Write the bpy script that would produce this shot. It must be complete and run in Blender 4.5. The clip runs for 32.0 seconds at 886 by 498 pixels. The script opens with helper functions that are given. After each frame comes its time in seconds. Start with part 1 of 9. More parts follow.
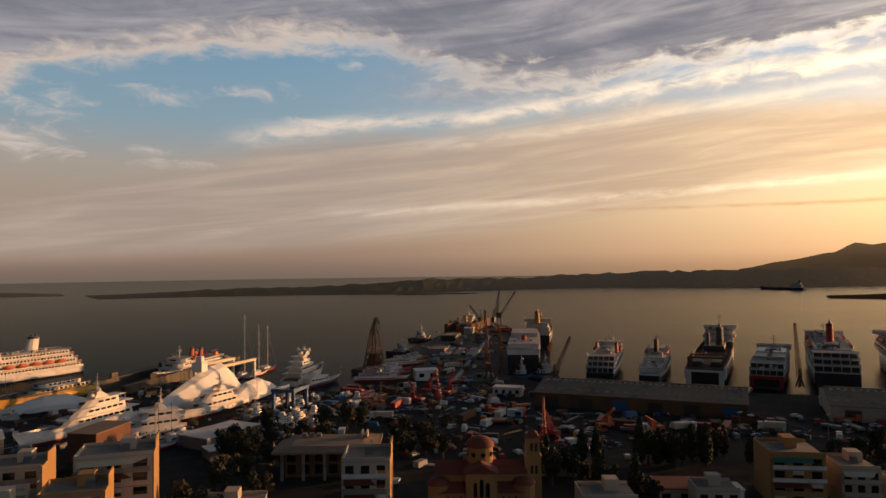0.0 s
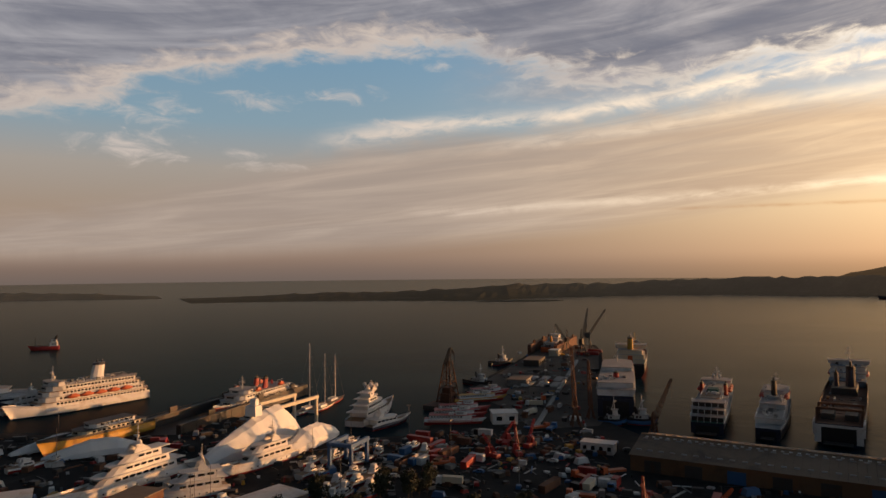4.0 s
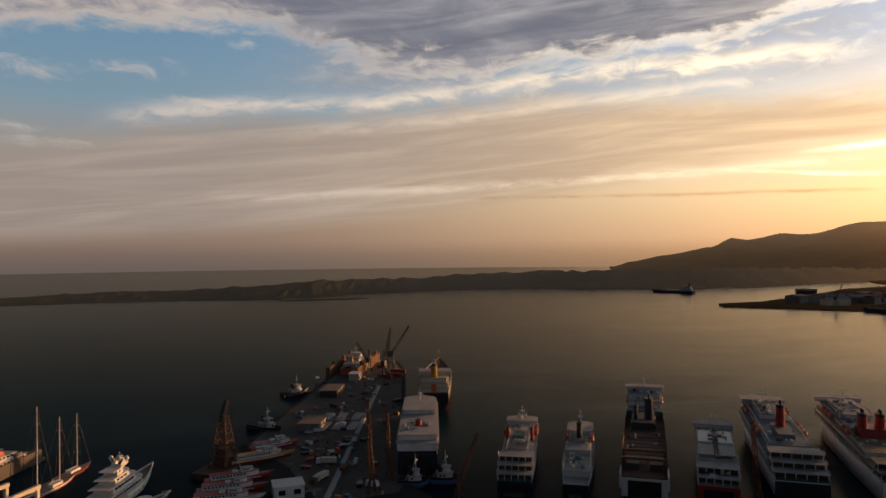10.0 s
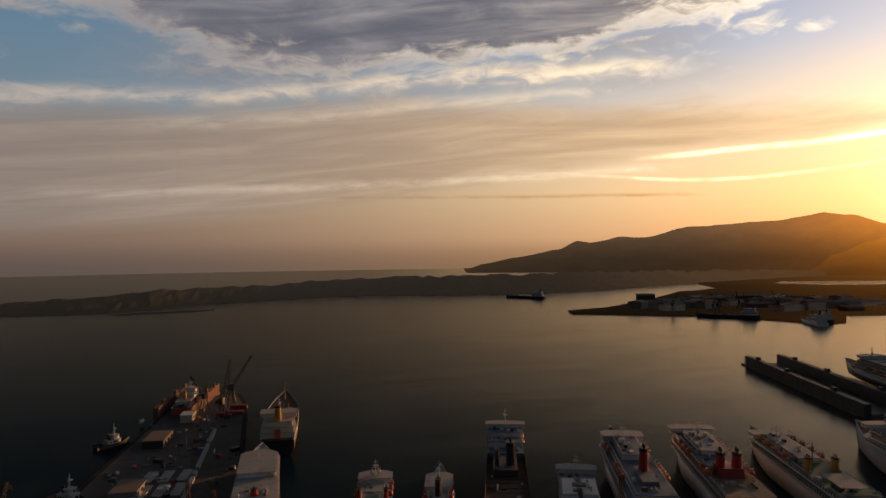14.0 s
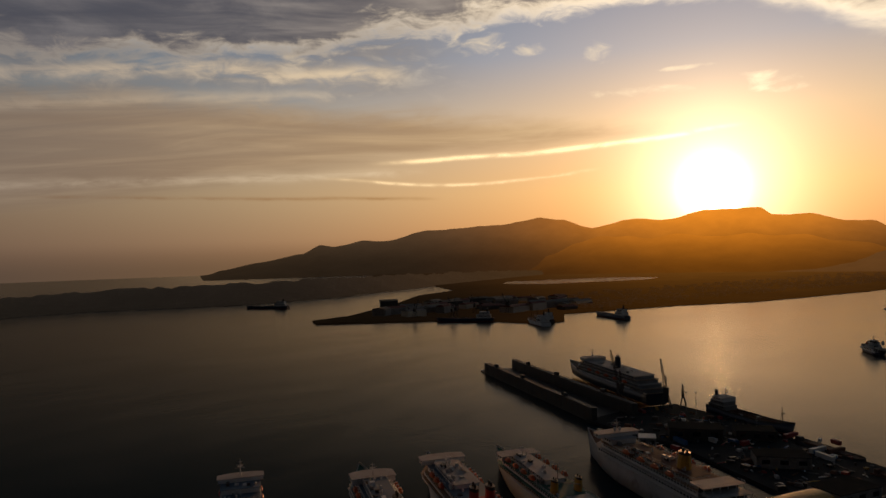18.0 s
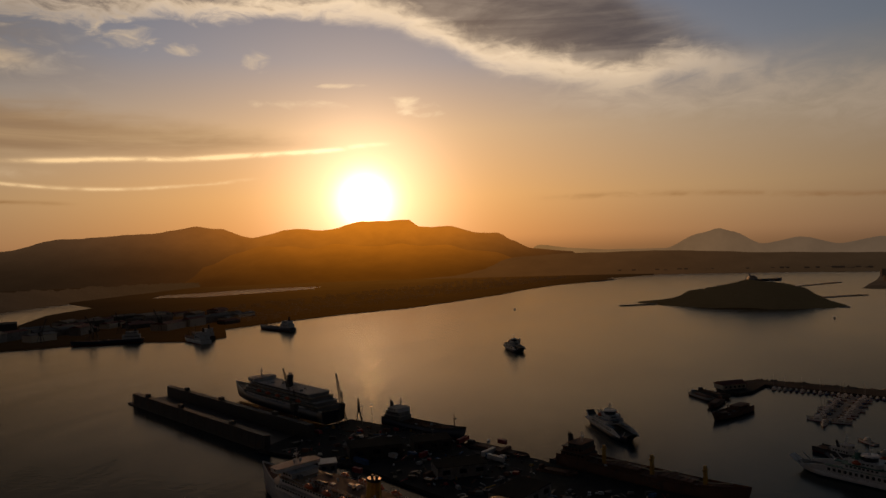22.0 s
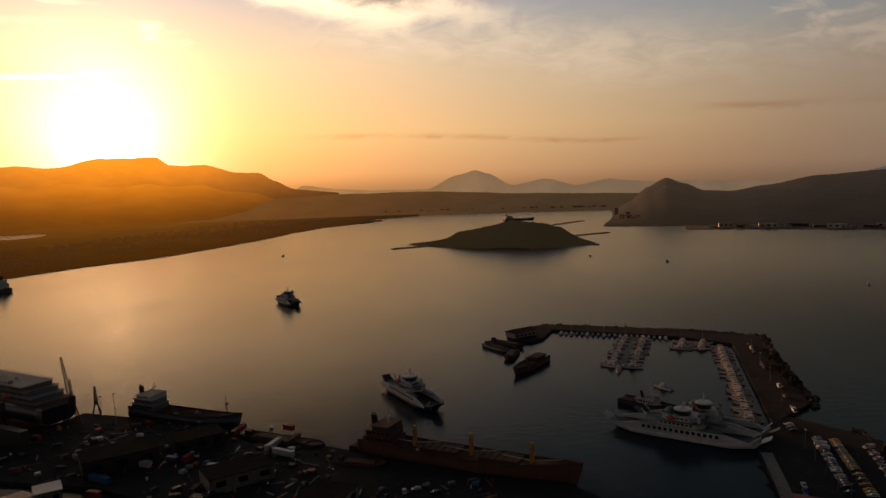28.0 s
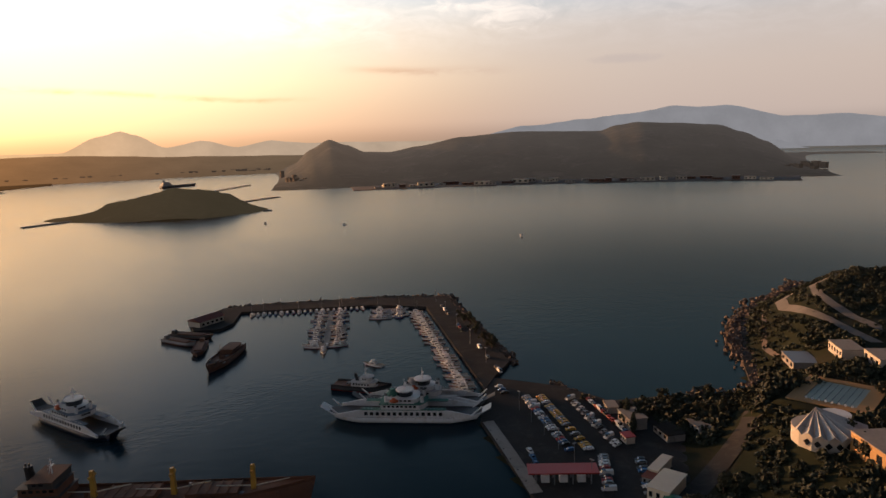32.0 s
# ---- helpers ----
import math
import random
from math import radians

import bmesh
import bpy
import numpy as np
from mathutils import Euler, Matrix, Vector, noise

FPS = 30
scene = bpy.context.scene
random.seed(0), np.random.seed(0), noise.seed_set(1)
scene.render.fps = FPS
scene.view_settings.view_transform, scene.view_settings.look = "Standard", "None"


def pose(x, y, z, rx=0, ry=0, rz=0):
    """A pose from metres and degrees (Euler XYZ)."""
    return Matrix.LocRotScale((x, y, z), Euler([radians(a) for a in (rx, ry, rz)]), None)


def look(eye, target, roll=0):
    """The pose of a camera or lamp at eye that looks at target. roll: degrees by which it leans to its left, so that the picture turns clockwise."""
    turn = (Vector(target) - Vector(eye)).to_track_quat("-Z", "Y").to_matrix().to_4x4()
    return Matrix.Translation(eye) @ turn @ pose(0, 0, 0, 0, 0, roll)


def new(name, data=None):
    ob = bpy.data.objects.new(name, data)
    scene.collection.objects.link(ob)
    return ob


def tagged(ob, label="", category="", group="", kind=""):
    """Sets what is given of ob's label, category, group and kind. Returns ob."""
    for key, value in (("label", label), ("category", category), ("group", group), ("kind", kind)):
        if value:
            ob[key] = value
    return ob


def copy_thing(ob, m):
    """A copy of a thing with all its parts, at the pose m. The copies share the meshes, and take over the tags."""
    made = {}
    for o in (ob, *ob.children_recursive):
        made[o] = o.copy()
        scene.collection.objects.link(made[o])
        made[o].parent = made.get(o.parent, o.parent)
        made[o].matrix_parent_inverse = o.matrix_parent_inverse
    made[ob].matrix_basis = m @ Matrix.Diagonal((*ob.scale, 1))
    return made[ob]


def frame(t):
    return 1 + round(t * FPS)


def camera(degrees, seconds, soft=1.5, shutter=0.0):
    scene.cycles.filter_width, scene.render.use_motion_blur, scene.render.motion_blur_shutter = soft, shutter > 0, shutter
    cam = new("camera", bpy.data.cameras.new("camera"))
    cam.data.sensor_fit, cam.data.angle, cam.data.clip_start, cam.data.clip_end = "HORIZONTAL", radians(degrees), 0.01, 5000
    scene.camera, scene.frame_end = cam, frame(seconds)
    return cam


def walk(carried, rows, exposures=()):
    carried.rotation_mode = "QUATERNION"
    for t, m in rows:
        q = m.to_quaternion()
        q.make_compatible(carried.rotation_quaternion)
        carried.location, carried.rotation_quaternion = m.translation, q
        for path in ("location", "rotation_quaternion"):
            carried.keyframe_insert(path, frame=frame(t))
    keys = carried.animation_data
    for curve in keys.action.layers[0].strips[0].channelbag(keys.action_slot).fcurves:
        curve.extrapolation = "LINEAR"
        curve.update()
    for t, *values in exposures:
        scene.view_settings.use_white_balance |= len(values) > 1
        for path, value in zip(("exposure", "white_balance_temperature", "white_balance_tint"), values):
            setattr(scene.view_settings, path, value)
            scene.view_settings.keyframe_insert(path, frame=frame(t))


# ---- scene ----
cam = camera(65.19, 32.0)
ROWS = [  # seconds, x, y, z, yaw, pitch, roll
    (0.0, -9.39, -14.26, 61.47, -5.111, 1.561, 0.690),
    (0.5, -8.34, -9.02, 63.40, -2.895, 1.726, 0.551),
    (1.0, -7.36, -3.53, 65.53, -0.608, 1.868, 0.416),
    (1.5, -6.73, 2.32, 67.19, 1.382, 1.952, 0.290),
    (2.0, -6.21, 7.74, 68.38, 2.374, 2.088, 0.313),
    (2.5, -5.34, 11.85, 70.43, 2.987, 2.132, 0.377),
    (3.0, -4.53, 15.97, 72.37, 2.683, 1.978, 0.463),
    (3.5, -3.76, 20.10, 74.07, 2.314, 1.780, 0.504),
    (5.5, -1.17, 35.71, 81.82, 0.970, 1.117, 0.313),
    (6.0, -0.60, 39.65, 83.79, 0.105, 0.947, 0.302),
    (6.5, 0.33, 43.65, 85.73, -2.432, 0.782, 0.437),
    (7.0, 1.28, 48.72, 87.45, -4.482, 0.680, 0.530),
    (7.5, 2.60, 52.14, 89.25, -6.109, 0.624, 0.636),
    (8.0, 3.67, 56.46, 90.87, -8.151, 0.569, 0.680),
    (8.5, 5.28, 60.24, 92.74, -9.741, 0.505, 0.693),
    (9.0, 6.50, 63.66, 94.76, -10.996, 0.451, 0.672),
    (9.5, 7.72, 67.81, 97.16, -12.365, 0.366, 0.581),
    (10.0, 8.94, 71.99, 99.07, -13.753, 0.364, 0.511),
    (10.5, 10.71, 76.40, 100.98, -15.022, 0.367, 0.511),
    (11.0, 12.08, 80.53, 103.07, -15.854, 0.341, 0.376),
    (11.5, 13.30, 84.45, 105.24, -17.356, 0.332, 0.441),
    (12.0, 15.00, 88.96, 107.19, -18.965, 0.310, 0.476),
    (12.5, 17.15, 93.97, 109.17, -20.784, 0.296, 0.536),
    (13.0, 19.02, 98.21, 111.48, -22.523, 0.275, 0.616),
    (13.5, 21.37, 102.29, 113.62, -24.016, 0.274, 0.659),
    (15.5, 30.62, 119.34, 121.73, -32.455, 0.126, 0.850),
    (16.0, 33.08, 123.35, 123.92, -35.839, 0.114, 1.022),
    (16.5, 36.50, 127.16, 125.00, -38.697, 0.103, 1.069),
    (17.0, 39.47, 130.49, 125.52, -40.958, 0.136, 1.173),
    (17.5, 43.71, 134.64, 125.92, -43.155, 0.126, 1.266),
    (18.0, 47.57, 138.57, 126.06, -46.522, 0.076, 1.483),
    (18.5, 50.88, 141.98, 126.55, -50.890, -0.046, 1.655),
    (19.0, 55.83, 145.21, 125.84, -55.158, -0.130, 1.842),
    (19.5, 59.97, 148.92, 125.62, -59.580, -0.270, 1.834),
    (20.0, 63.96, 153.66, 125.10, -62.972, -0.231, 1.622),
    (20.5, 67.94, 158.06, 124.82, -65.622, 0.003, 1.502),
    (21.0, 72.27, 161.54, 124.60, -68.267, 0.160, 1.499),
    (21.5, 77.69, 166.39, 124.56, -71.063, 0.210, 1.690),
    (22.0, 83.47, 170.09, 125.06, -74.177, 0.150, 1.757),
    (22.5, 87.95, 173.37, 126.07, -77.781, 0.046, 1.892),
    (23.0, 94.24, 175.53, 126.08, -81.810, -0.125, 2.084),
    (23.5, 100.25, 179.83, 126.36, -87.004, -0.473, 2.247),
    (24.0, 106.89, 183.59, 126.90, -89.149, -0.851, 2.078),
    (24.5, 112.71, 185.17, 126.98, -89.028, -1.026, 1.874),
    (26.5, 139.13, 190.67, 126.49, -88.775, -4.113, 1.601),
    (27.0, 145.59, 192.63, 126.83, -89.412, -4.554, 1.521),
    (27.5, 152.16, 193.47, 127.01, -90.898, -4.903, 1.662),
    (28.0, 158.54, 195.65, 127.12, -93.679, -5.325, 1.701),
    (28.5, 164.98, 198.11, 127.34, -95.915, -5.759, 1.711),
    (29.0, 172.21, 197.77, 127.07, -96.301, -6.053, 1.776),
    (29.5, 178.07, 197.82, 127.26, -99.459, -6.506, 1.920),
    (30.0, 182.84, 199.63, 128.02, -106.500, -7.251, 2.132),
    (30.5, 188.53, 201.46, 128.35, -110.763, -7.897, 1.956),
    (31.0, 194.95, 201.79, 128.73, -114.403, -8.486, 1.845),
    (31.5, 201.10, 201.26, 129.43, -117.807, -8.977, 1.869),
    (32.0, 207.10, 201.13, 130.21, -121.187, -9.326, 1.879),
]
EXPOSURES = [(0.0, 1.2, 6500, 9), (6.0, 1.15, 6300, 8), (9.0, 1.05, 6150, 8), (13.0, 0.75, 6250, 10), (16.0, 0.25, 6200, 10), (18.0, -0.15, 6400, 10), (20.0, -0.45, 6800, 14), (22.0, -0.6, 6900, 15), (24.5, -0.25, 6900, 14), (28.0, 0.35, 7100, 14), (30.0, 1.2, 6600, 12), (32.0, 1.8, 5900, 10)]
walk(cam, [(t, pose(x, y, z, 90 + pitch, roll, yaw)) for t, x, y, z, yaw, pitch, roll in ROWS], EXPOSURES)

# ---- sun, sky ----
SUN_AZ, SUN_EL = radians(67.9), radians(4.3)         # azimuth is clockwise from +y; the sun is about to touch the ridge
SUN_DIR = Vector((math.sin(SUN_AZ) * math.cos(SUN_EL), math.cos(SUN_AZ) * math.cos(SUN_EL), math.sin(SUN_EL)))
sun = new("sun", bpy.data.lights.new("sun", "SUN"))
sun.data.energy, sun.data.angle, sun.data.color = 2.1, radians(0.5), (1.0, 0.46, 0.17)
sun.matrix_world = look(SUN_DIR * 900, (0, 0, 0))


class Nodes:
    """Short hand for building a node tree."""

    def __init__(self, tree, fresh=True):
        self.t = tree
        self.n, self.l = tree.nodes, tree.links
        if fresh:
            self.n.clear()

    def put(self, socket, value):
        if isinstance(value, bpy.types.NodeSocket):
            self.l.new(value, socket)
        elif value is not None:
            socket.default_value = value

    def node(self, kind, **kw):
        nd = self.n.new(kind)
        for k, v in kw.items():
            setattr(nd, k, v)
        return nd

    def m(self, op, a, b=None, c=None, clamp=False):
        nd = self.node("ShaderNodeMath", operation=op, use_clamp=clamp)
        for i, v in enumerate((a, b, c)):
            self.put(nd.inputs[i], v)
        return nd.outputs[0]

    def vm(self, op, a, b=None):
        nd = self.node("ShaderNodeVectorMath", operation=op)
        self.put(nd.inputs[0], a)
        self.put(nd.inputs[1], b)
        return nd.outputs["Value"] if op in ("DOT_PRODUCT", "LENGTH") else nd.outputs["Vector"]

    def step(self, x, lo, hi):
        nd = self.node("ShaderNodeMapRange", interpolation_type="SMOOTHSTEP")
        for name, v in (("Value", x), ("From Min", lo), ("From Max", hi), ("To Min", 0.0), ("To Max", 1.0)):
            self.put(nd.inputs[name], v)
        return nd.outputs[0]

    def mix(self, fac, a, b, blend="MIX"):
        nd = self.node("ShaderNodeMix", data_type="RGBA", blend_type=blend)
        self.put(nd.inputs[0], fac)
        self.put(nd.inputs[6], (*a, 1) if isinstance(a, tuple) else a)
        self.put(nd.inputs[7], (*b, 1) if isinstance(b, tuple) else b)
        return nd.outputs[2]

    def noise(self, vec, scale, detail=4.0, rough=0.55, warp=0.0):
        nd = self.node("ShaderNodeTexNoise")
        self.put(nd.inputs["Vector"], vec)
        for name, v in (("Scale", scale), ("Detail", detail), ("Roughness", rough), ("Distortion", warp)):
            nd.inputs[name].default_value = v
        return nd.outputs["Fac"]

    def xyz(self, x, y, z):
        nd = self.node("ShaderNodeCombineXYZ")
        for i, v in enumerate((x, y, z)):
            self.put(nd.inputs[i], v)
        return nd.outputs[0]

    def ramp(self, fac, stops):
        nd = self.node("ShaderNodeValToRGB")
        el = nd.color_ramp.elements
        while len(el) < len(stops):
            el.new(0.5)
        for e, (p, c) in zip(el, stops):
            e.position, e.color = p, (*c, 1)
        self.put(nd.inputs[0], fac)
        return nd.outputs[0]


def sky():
    world = bpy.data.worlds.new("evening_sky")
    world.use_nodes = True
    scene.world = world
    g = Nodes(world.node_tree)
    d = g.vm("NORMALIZE", g.node("ShaderNodeTexCoord").outputs["Generated"])
    sep = g.node("ShaderNodeSeparateXYZ")
    g.put(sep.inputs[0], d)
    x, y, z = sep.outputs
    deg = 180.0 / math.pi
    az = g.m("MULTIPLY", g.m("ARCTAN2", x, y), deg)                  # clockwise from +y
    el = g.m("MULTIPLY", g.m("ARCSINE", z), deg)
    up = g.m("MAXIMUM", z, 0.03)
    # cloud layer coordinates: u runs along the streaks, v across them
    u = g.m("DIVIDE", g.m("ADD", g.m("MULTIPLY", x, math.sin(radians(120))), g.m("MULTIPLY", y, math.cos(radians(120)))), up)
    v = g.m("DIVIDE", g.m("ADD", g.m("MULTIPLY", x, math.sin(radians(30))), g.m("MULTIPLY", y, math.cos(radians(30)))), up)
    cosun = g.m("MAXIMUM", g.vm("DOT_PRODUCT", d, tuple(SUN_DIR)), 0.0)
    near = g.m("POWER", cosun, 3.2)
    mid = g.m("POWER", cosun, 16.0)

    def sub(a, b):
        return g.m("SUBTRACT", a, b)

    def mul(*a):
        out = a[0]
        for k in a[1:]:
            out = g.m("MULTIPLY", out, k)
        return out

    def add(*a):
        out = a[0]
        for k in a[1:]:
            out = g.m("ADD", out, k)
        return out

    def inv(a):
        return g.m("SUBTRACT", 1.0, a)

    def course(points, lo=-60.0, hi=180.0, top=30.0):
        """A height in degrees that follows the azimuth."""
        nd = g.node("ShaderNodeValToRGB")
        cr = nd.color_ramp
        cr.interpolation = "CARDINAL"
        while len(cr.elements) < len(points):
            cr.elements.new(0.5)
        for e, (p, h) in zip(cr.elements, points):
            e.position, e.color = (p - lo) / (hi - lo), (h / top, h / top, h / top, 1)
        g.put(nd.inputs[0], g.m("DIVIDE", sub(az, lo), hi - lo))
        return mul(nd.outputs[0], top)

    nishita = g.node("ShaderNodeTexSky", sky_type="NISHITA", sun_disc=False, sun_elevation=SUN_EL, sun_rotation=SUN_AZ, air_density=1.4, dust_density=2.0, ozone_density=1.5)
    # clear sky: blue above, warm haze near the horizon, paler towards the sun and orange close to it
    e90 = g.m("DIVIDE", g.m("MAXIMUM", el, 0.0), 90.0)
    cool = g.ramp(e90, [(0.0, (0.125, 0.083, 0.064)), (0.02, (0.145, 0.100, 0.077)), (0.05, (0.165, 0.120, 0.095)), (0.09, (0.17, 0.145, 0.13)), (0.13, (0.105, 0.150, 0.185)), (0.2, (0.075, 0.135, 0.195)), (0.4, (0.045, 0.075, 0.115)), (1.0, (0.03, 0.05, 0.08))])
    warm = g.ramp(e90, [(0.0, (0.58, 0.32, 0.15)), (0.05, (0.78, 0.53, 0.28)), (0.11, (0.70, 0.55, 0.38)), (0.17, (0.34, 0.37, 0.45)), (0.25, (0.20, 0.25, 0.36)), (1.0, (0.05, 0.08, 0.14))])
    fire = g.ramp(e90, [(0.0, (0.80, 0.27, 0.05)), (0.05, (0.98, 0.48, 0.15)), (0.11, (0.84, 0.55, 0.31)), (0.17, (0.43, 0.42, 0.45)), (0.25, (0.26, 0.28, 0.37)), (1.0, (0.05, 0.08, 0.14))])
    base = g.mix(mid, g.mix(near, cool, warm), fire)
    base = g.mix(0.1, base, g.mix(1.0, nishita.outputs[0], (0.1, 0.1, 0.1), "MULTIPLY"))

    # noise in the layer, stretched along u
    n1 = sub(g.noise(g.xyz(mul(u, 0.28), v, 0.0), 1.6, 6.0, 0.6, 0.6), 0.5)
    n2 = sub(g.noise(g.xyz(mul(u, 0.5), v, 3.0), 5.0, 6.0, 0.62, 0.8), 0.5)
    n3 = g.noise(g.xyz(mul(u, 0.10), mul(v, 0.8), 7.0), 1.1, 5.0, 0.6, 0.2)
    # the same in degrees, for edges that are torn alike at every height
    t1 = sub(g.noise(g.xyz(mul(az, 0.10), mul(el, 0.32), 2.0), 1.0, 6.0, 0.6, 0.7), 0.5)
    t2 = sub(g.noise(g.xyz(mul(az, 0.36), mul(el, 0.9), 5.0), 1.0, 6.0, 0.6, 0.7), 0.5)
    lean = sub(el, mul(g.m("MINIMUM", az, 30.0), 0.11))
    t3 = sub(g.noise(g.xyz(mul(az, 0.06), mul(lean, 0.75), 9.0), 1.0, 5.0, 0.58, 0.8), 0.5)

    # far streaked sheet: a tan bank that ends in a long tongue before the sun
    top = course([(-60, 2.5), (-40, 3.6), (-27, 5.8), (-12, 9.4), (-4, 11.0), (6, 11.7), (16, 12.6), (24, 12.9), (36, 11.9), (46, 11.4), (57, 10.5), (66, 9.1), (69, 8.6), (72, 8.4), (180, 8.0)])
    low = course([(-60, 0.5), (-20, 0.8), (10, 2.6), (24, 4.6), (36, 6.2), (46, 7.4), (57, 7.9), (66, 8.5), (69, 8.7), (72, 9.2), (180, 9.5)])
    wob = add(mul(t1, 2.4), mul(t2, 1.2))
    mass = mul(g.step(sub(add(top, wob), el), -0.6, 1.8), g.step(sub(el, add(low, mul(t3, 0.9))), -0.5, 1.6))
    soft = add(0.74, mul(n3, 0.5), mul(t3, 0.5))
    shade = g.mix(near, (0.165, 0.130, 0.110), (0.48, 0.285, 0.135))
    pale = g.mix(near, (0.26, 0.205, 0.165), (0.98, 0.68, 0.36))
    streak = g.step(add(t3, mul(n1, 0.25)), -0.22, 0.36)
    base = g.mix(mul(mass, soft, 0.88), base, g.mix(mul(streak, 0.6), shade, pale))

    # long bright fibres
    def fibre(points, width, a0, a1, strength, col, torn=1.0):
        off = sub(add(el, mul(t1, 0.8 * torn), mul(t2, 0.35 * torn)), course(points))
        band = g.m("POWER", 2.718, mul(g.m("POWER", g.m("DIVIDE", off, width), 2.0), -1.0))
        span = mul(g.step(az, a0, a0 + 6.0), inv(g.step(az, a1 - 4.0, a1)))
        k = g.m("MULTIPLY", mul(band, span), mul(g.step(add(t2, t3), -0.35, 0.25), strength), clamp=True)
        return g.mix(k, base, col)

    lit = g.mix(near, (0.36, 0.29, 0.24), (1.25, 0.95, 0.58))
    gold = g.mix(near, (0.40, 0.30, 0.20), (1.7, 1.2, 0.62))
    # grey veil across the gap
    gauze = mul(g.step(az, -4.0, 9.0), inv(g.step(az, 40.0, 52.0)), g.step(add(el, mul(t1, 3.0)), 11.5, 14.5), g.step(add(t1, mul(t2, 0.6), mul(t3, 0.5)), -0.4, 0.2))
    base = g.mix(mul(gauze, 0.72), base, g.mix(g.step(add(t1, t2), -0.05, 0.4), g.mix(near, (0.15, 0.137, 0.142), (0.36, 0.29, 0.23)), g.mix(near, (0.25, 0.215, 0.195), (0.8, 0.66, 0.48))))
    base = fibre([(-60, 6.0), (-7, 11.0), (8, 12.4), (20, 13.7), (27, 14.4), (34, 14.2), (44, 14.3), (180, 14)], 0.6, -14.0, 45.0, 0.8, lit, 1.6)
    base = fibre([(-60, 6.0), (-7, 9.2), (8, 10.4), (20, 11.6), (34, 12.6), (44, 12.8), (180, 13)], 0.45, 0.0, 40.0, 0.35, lit)
    base = fibre([(-60, 3.0), (0, 4.6), (20, 5.6), (34, 6.1), (44, 6.4), (180, 6)], 0.35, -6.0, 46.0, 0.45, lit, 0.6)
    base = fibre([(-60, 7.0), (42, 7.2), (47, 7.5), (57, 7.9), (66, 8.5), (70, 8.9), (180, 9)], 0.17, 40.0, 71.0, 1.4, gold, 0.25)
    base = fibre([(-60, 6.0), (36, 6.1), (43, 5.5), (50, 5.35), (57, 5.9), (60, 6.2), (180, 6)], 0.12, 36.0, 60.0, 1.0, gold, 0.2)
    dusk = g.mix(near, (0.12, 0.08, 0.066), (0.55, 0.27, 0.08))
    base = fibre([(-60, 4.4), (20, 4.5), (38, 4.4), (46, 4.2), (180, 4)], 0.13, 14.0, 47.0, 0.7, dusk, 0.3)
    base = fibre([(-60, 4.0), (84, 4.1), (92, 4.0), (104, 3.3), (110, 3.1), (180, 3)], 0.2, 80.0, 112.0, 0.7, dusk, 0.5)
    base = fibre([(-60, 5.0), (112, 5.4), (118, 5.2), (124, 5.0), (180, 5)], 0.3, 112.0, 128.0, 0.6, dusk, 0.5)

    # broken overcast overhead with a torn bright lower rim, and the long dark cloud beyond the sun
    floor = course([(-60, 7.5), (-40, 10.0), (-27, 13.4), (-20, 15.6), (-14, 17.0), (-4, 18.0), (2, 17.4), (8, 15.6), (14, 15.0), (26, 15.6), (36, 16.0), (41, 17.4), (52, 18.5), (68, 18.9), (72, 18.0), (77, 15.7), (82, 14.3), (88, 13.0), (91, 12.9), (93, 13.5), (97.5, 12.9), (100, 14.0), (103, 22.0), (180, 28)])
    roof = course([(-60, 29.5), (74, 29.5), (84, 24.0), (90, 20.0), (94, 17.6), (97, 15.8), (100, 13.9), (104, 13.0), (180, 12)])
    wild = inv(mul(g.step(az, 55.0, 75.0), 0.55))
    over = sub(add(el, mul(mul(t1, 4.2), wild), mul(mul(t2, 2.6), wild)), floor)
    sheet = mul(g.step(over, -1.1, 0.7), g.step(sub(add(roof, mul(t1, 1.2), mul(t2, 0.8)), el), -0.8, 2.4), inv(mul(g.step(az, 89.0, 102.0), 0.75)))
    grey = g.mix(mid, (0.083, 0.080, 0.095), (0.27, 0.185, 0.125))
    cloud = g.mix(g.step(add(t1, mul(t3, 0.9), mul(n1, 0.3)), -0.3, 0.5), grey, g.mix(g.m("MULTIPLY", near, near), (0.205, 0.19, 0.195), (0.60, 0.48, 0.36)))
    rim = g.mix(near, (0.28, 0.228, 0.195), (1.5, 1.2, 0.82))
    plain = mul(g.step(az, -8.0, 4.0), inv(g.step(az, 40.0, 62.0)))
    core = g.step(add(over, mul(t2, 1.6), mul(t1, 1.0), mul(plain, 1.1)), 0.0, 2.3)
    base = g.mix(mul(sheet, 0.94), base, g.mix(core, rim, cloud))

    # thin pale veil beyond the sun
    lane = course([(-60, 15), (78, 13.8), (90, 12.2), (102, 10.9), (113, 9.6), (125, 9.5), (140, 9.0), (180, 8)])
    band = g.m("POWER", 2.718, mul(g.m("POWER", g.m("DIVIDE", sub(add(el, mul(t1, 2.0)), lane), 2.2), 2.0), -1.0))
    veil = mul(band, g.step(az, 76.0, 90.0), g.step(add(t2, mul(t1, 0.8)), -0.3, 0.32))
    base = g.mix(mul(veil, add(0.62, mul(g.step(az, 106.0, 120.0), -0.22))), base, g.mix(near, (0.27, 0.235, 0.21), (0.95, 0.76, 0.54)))

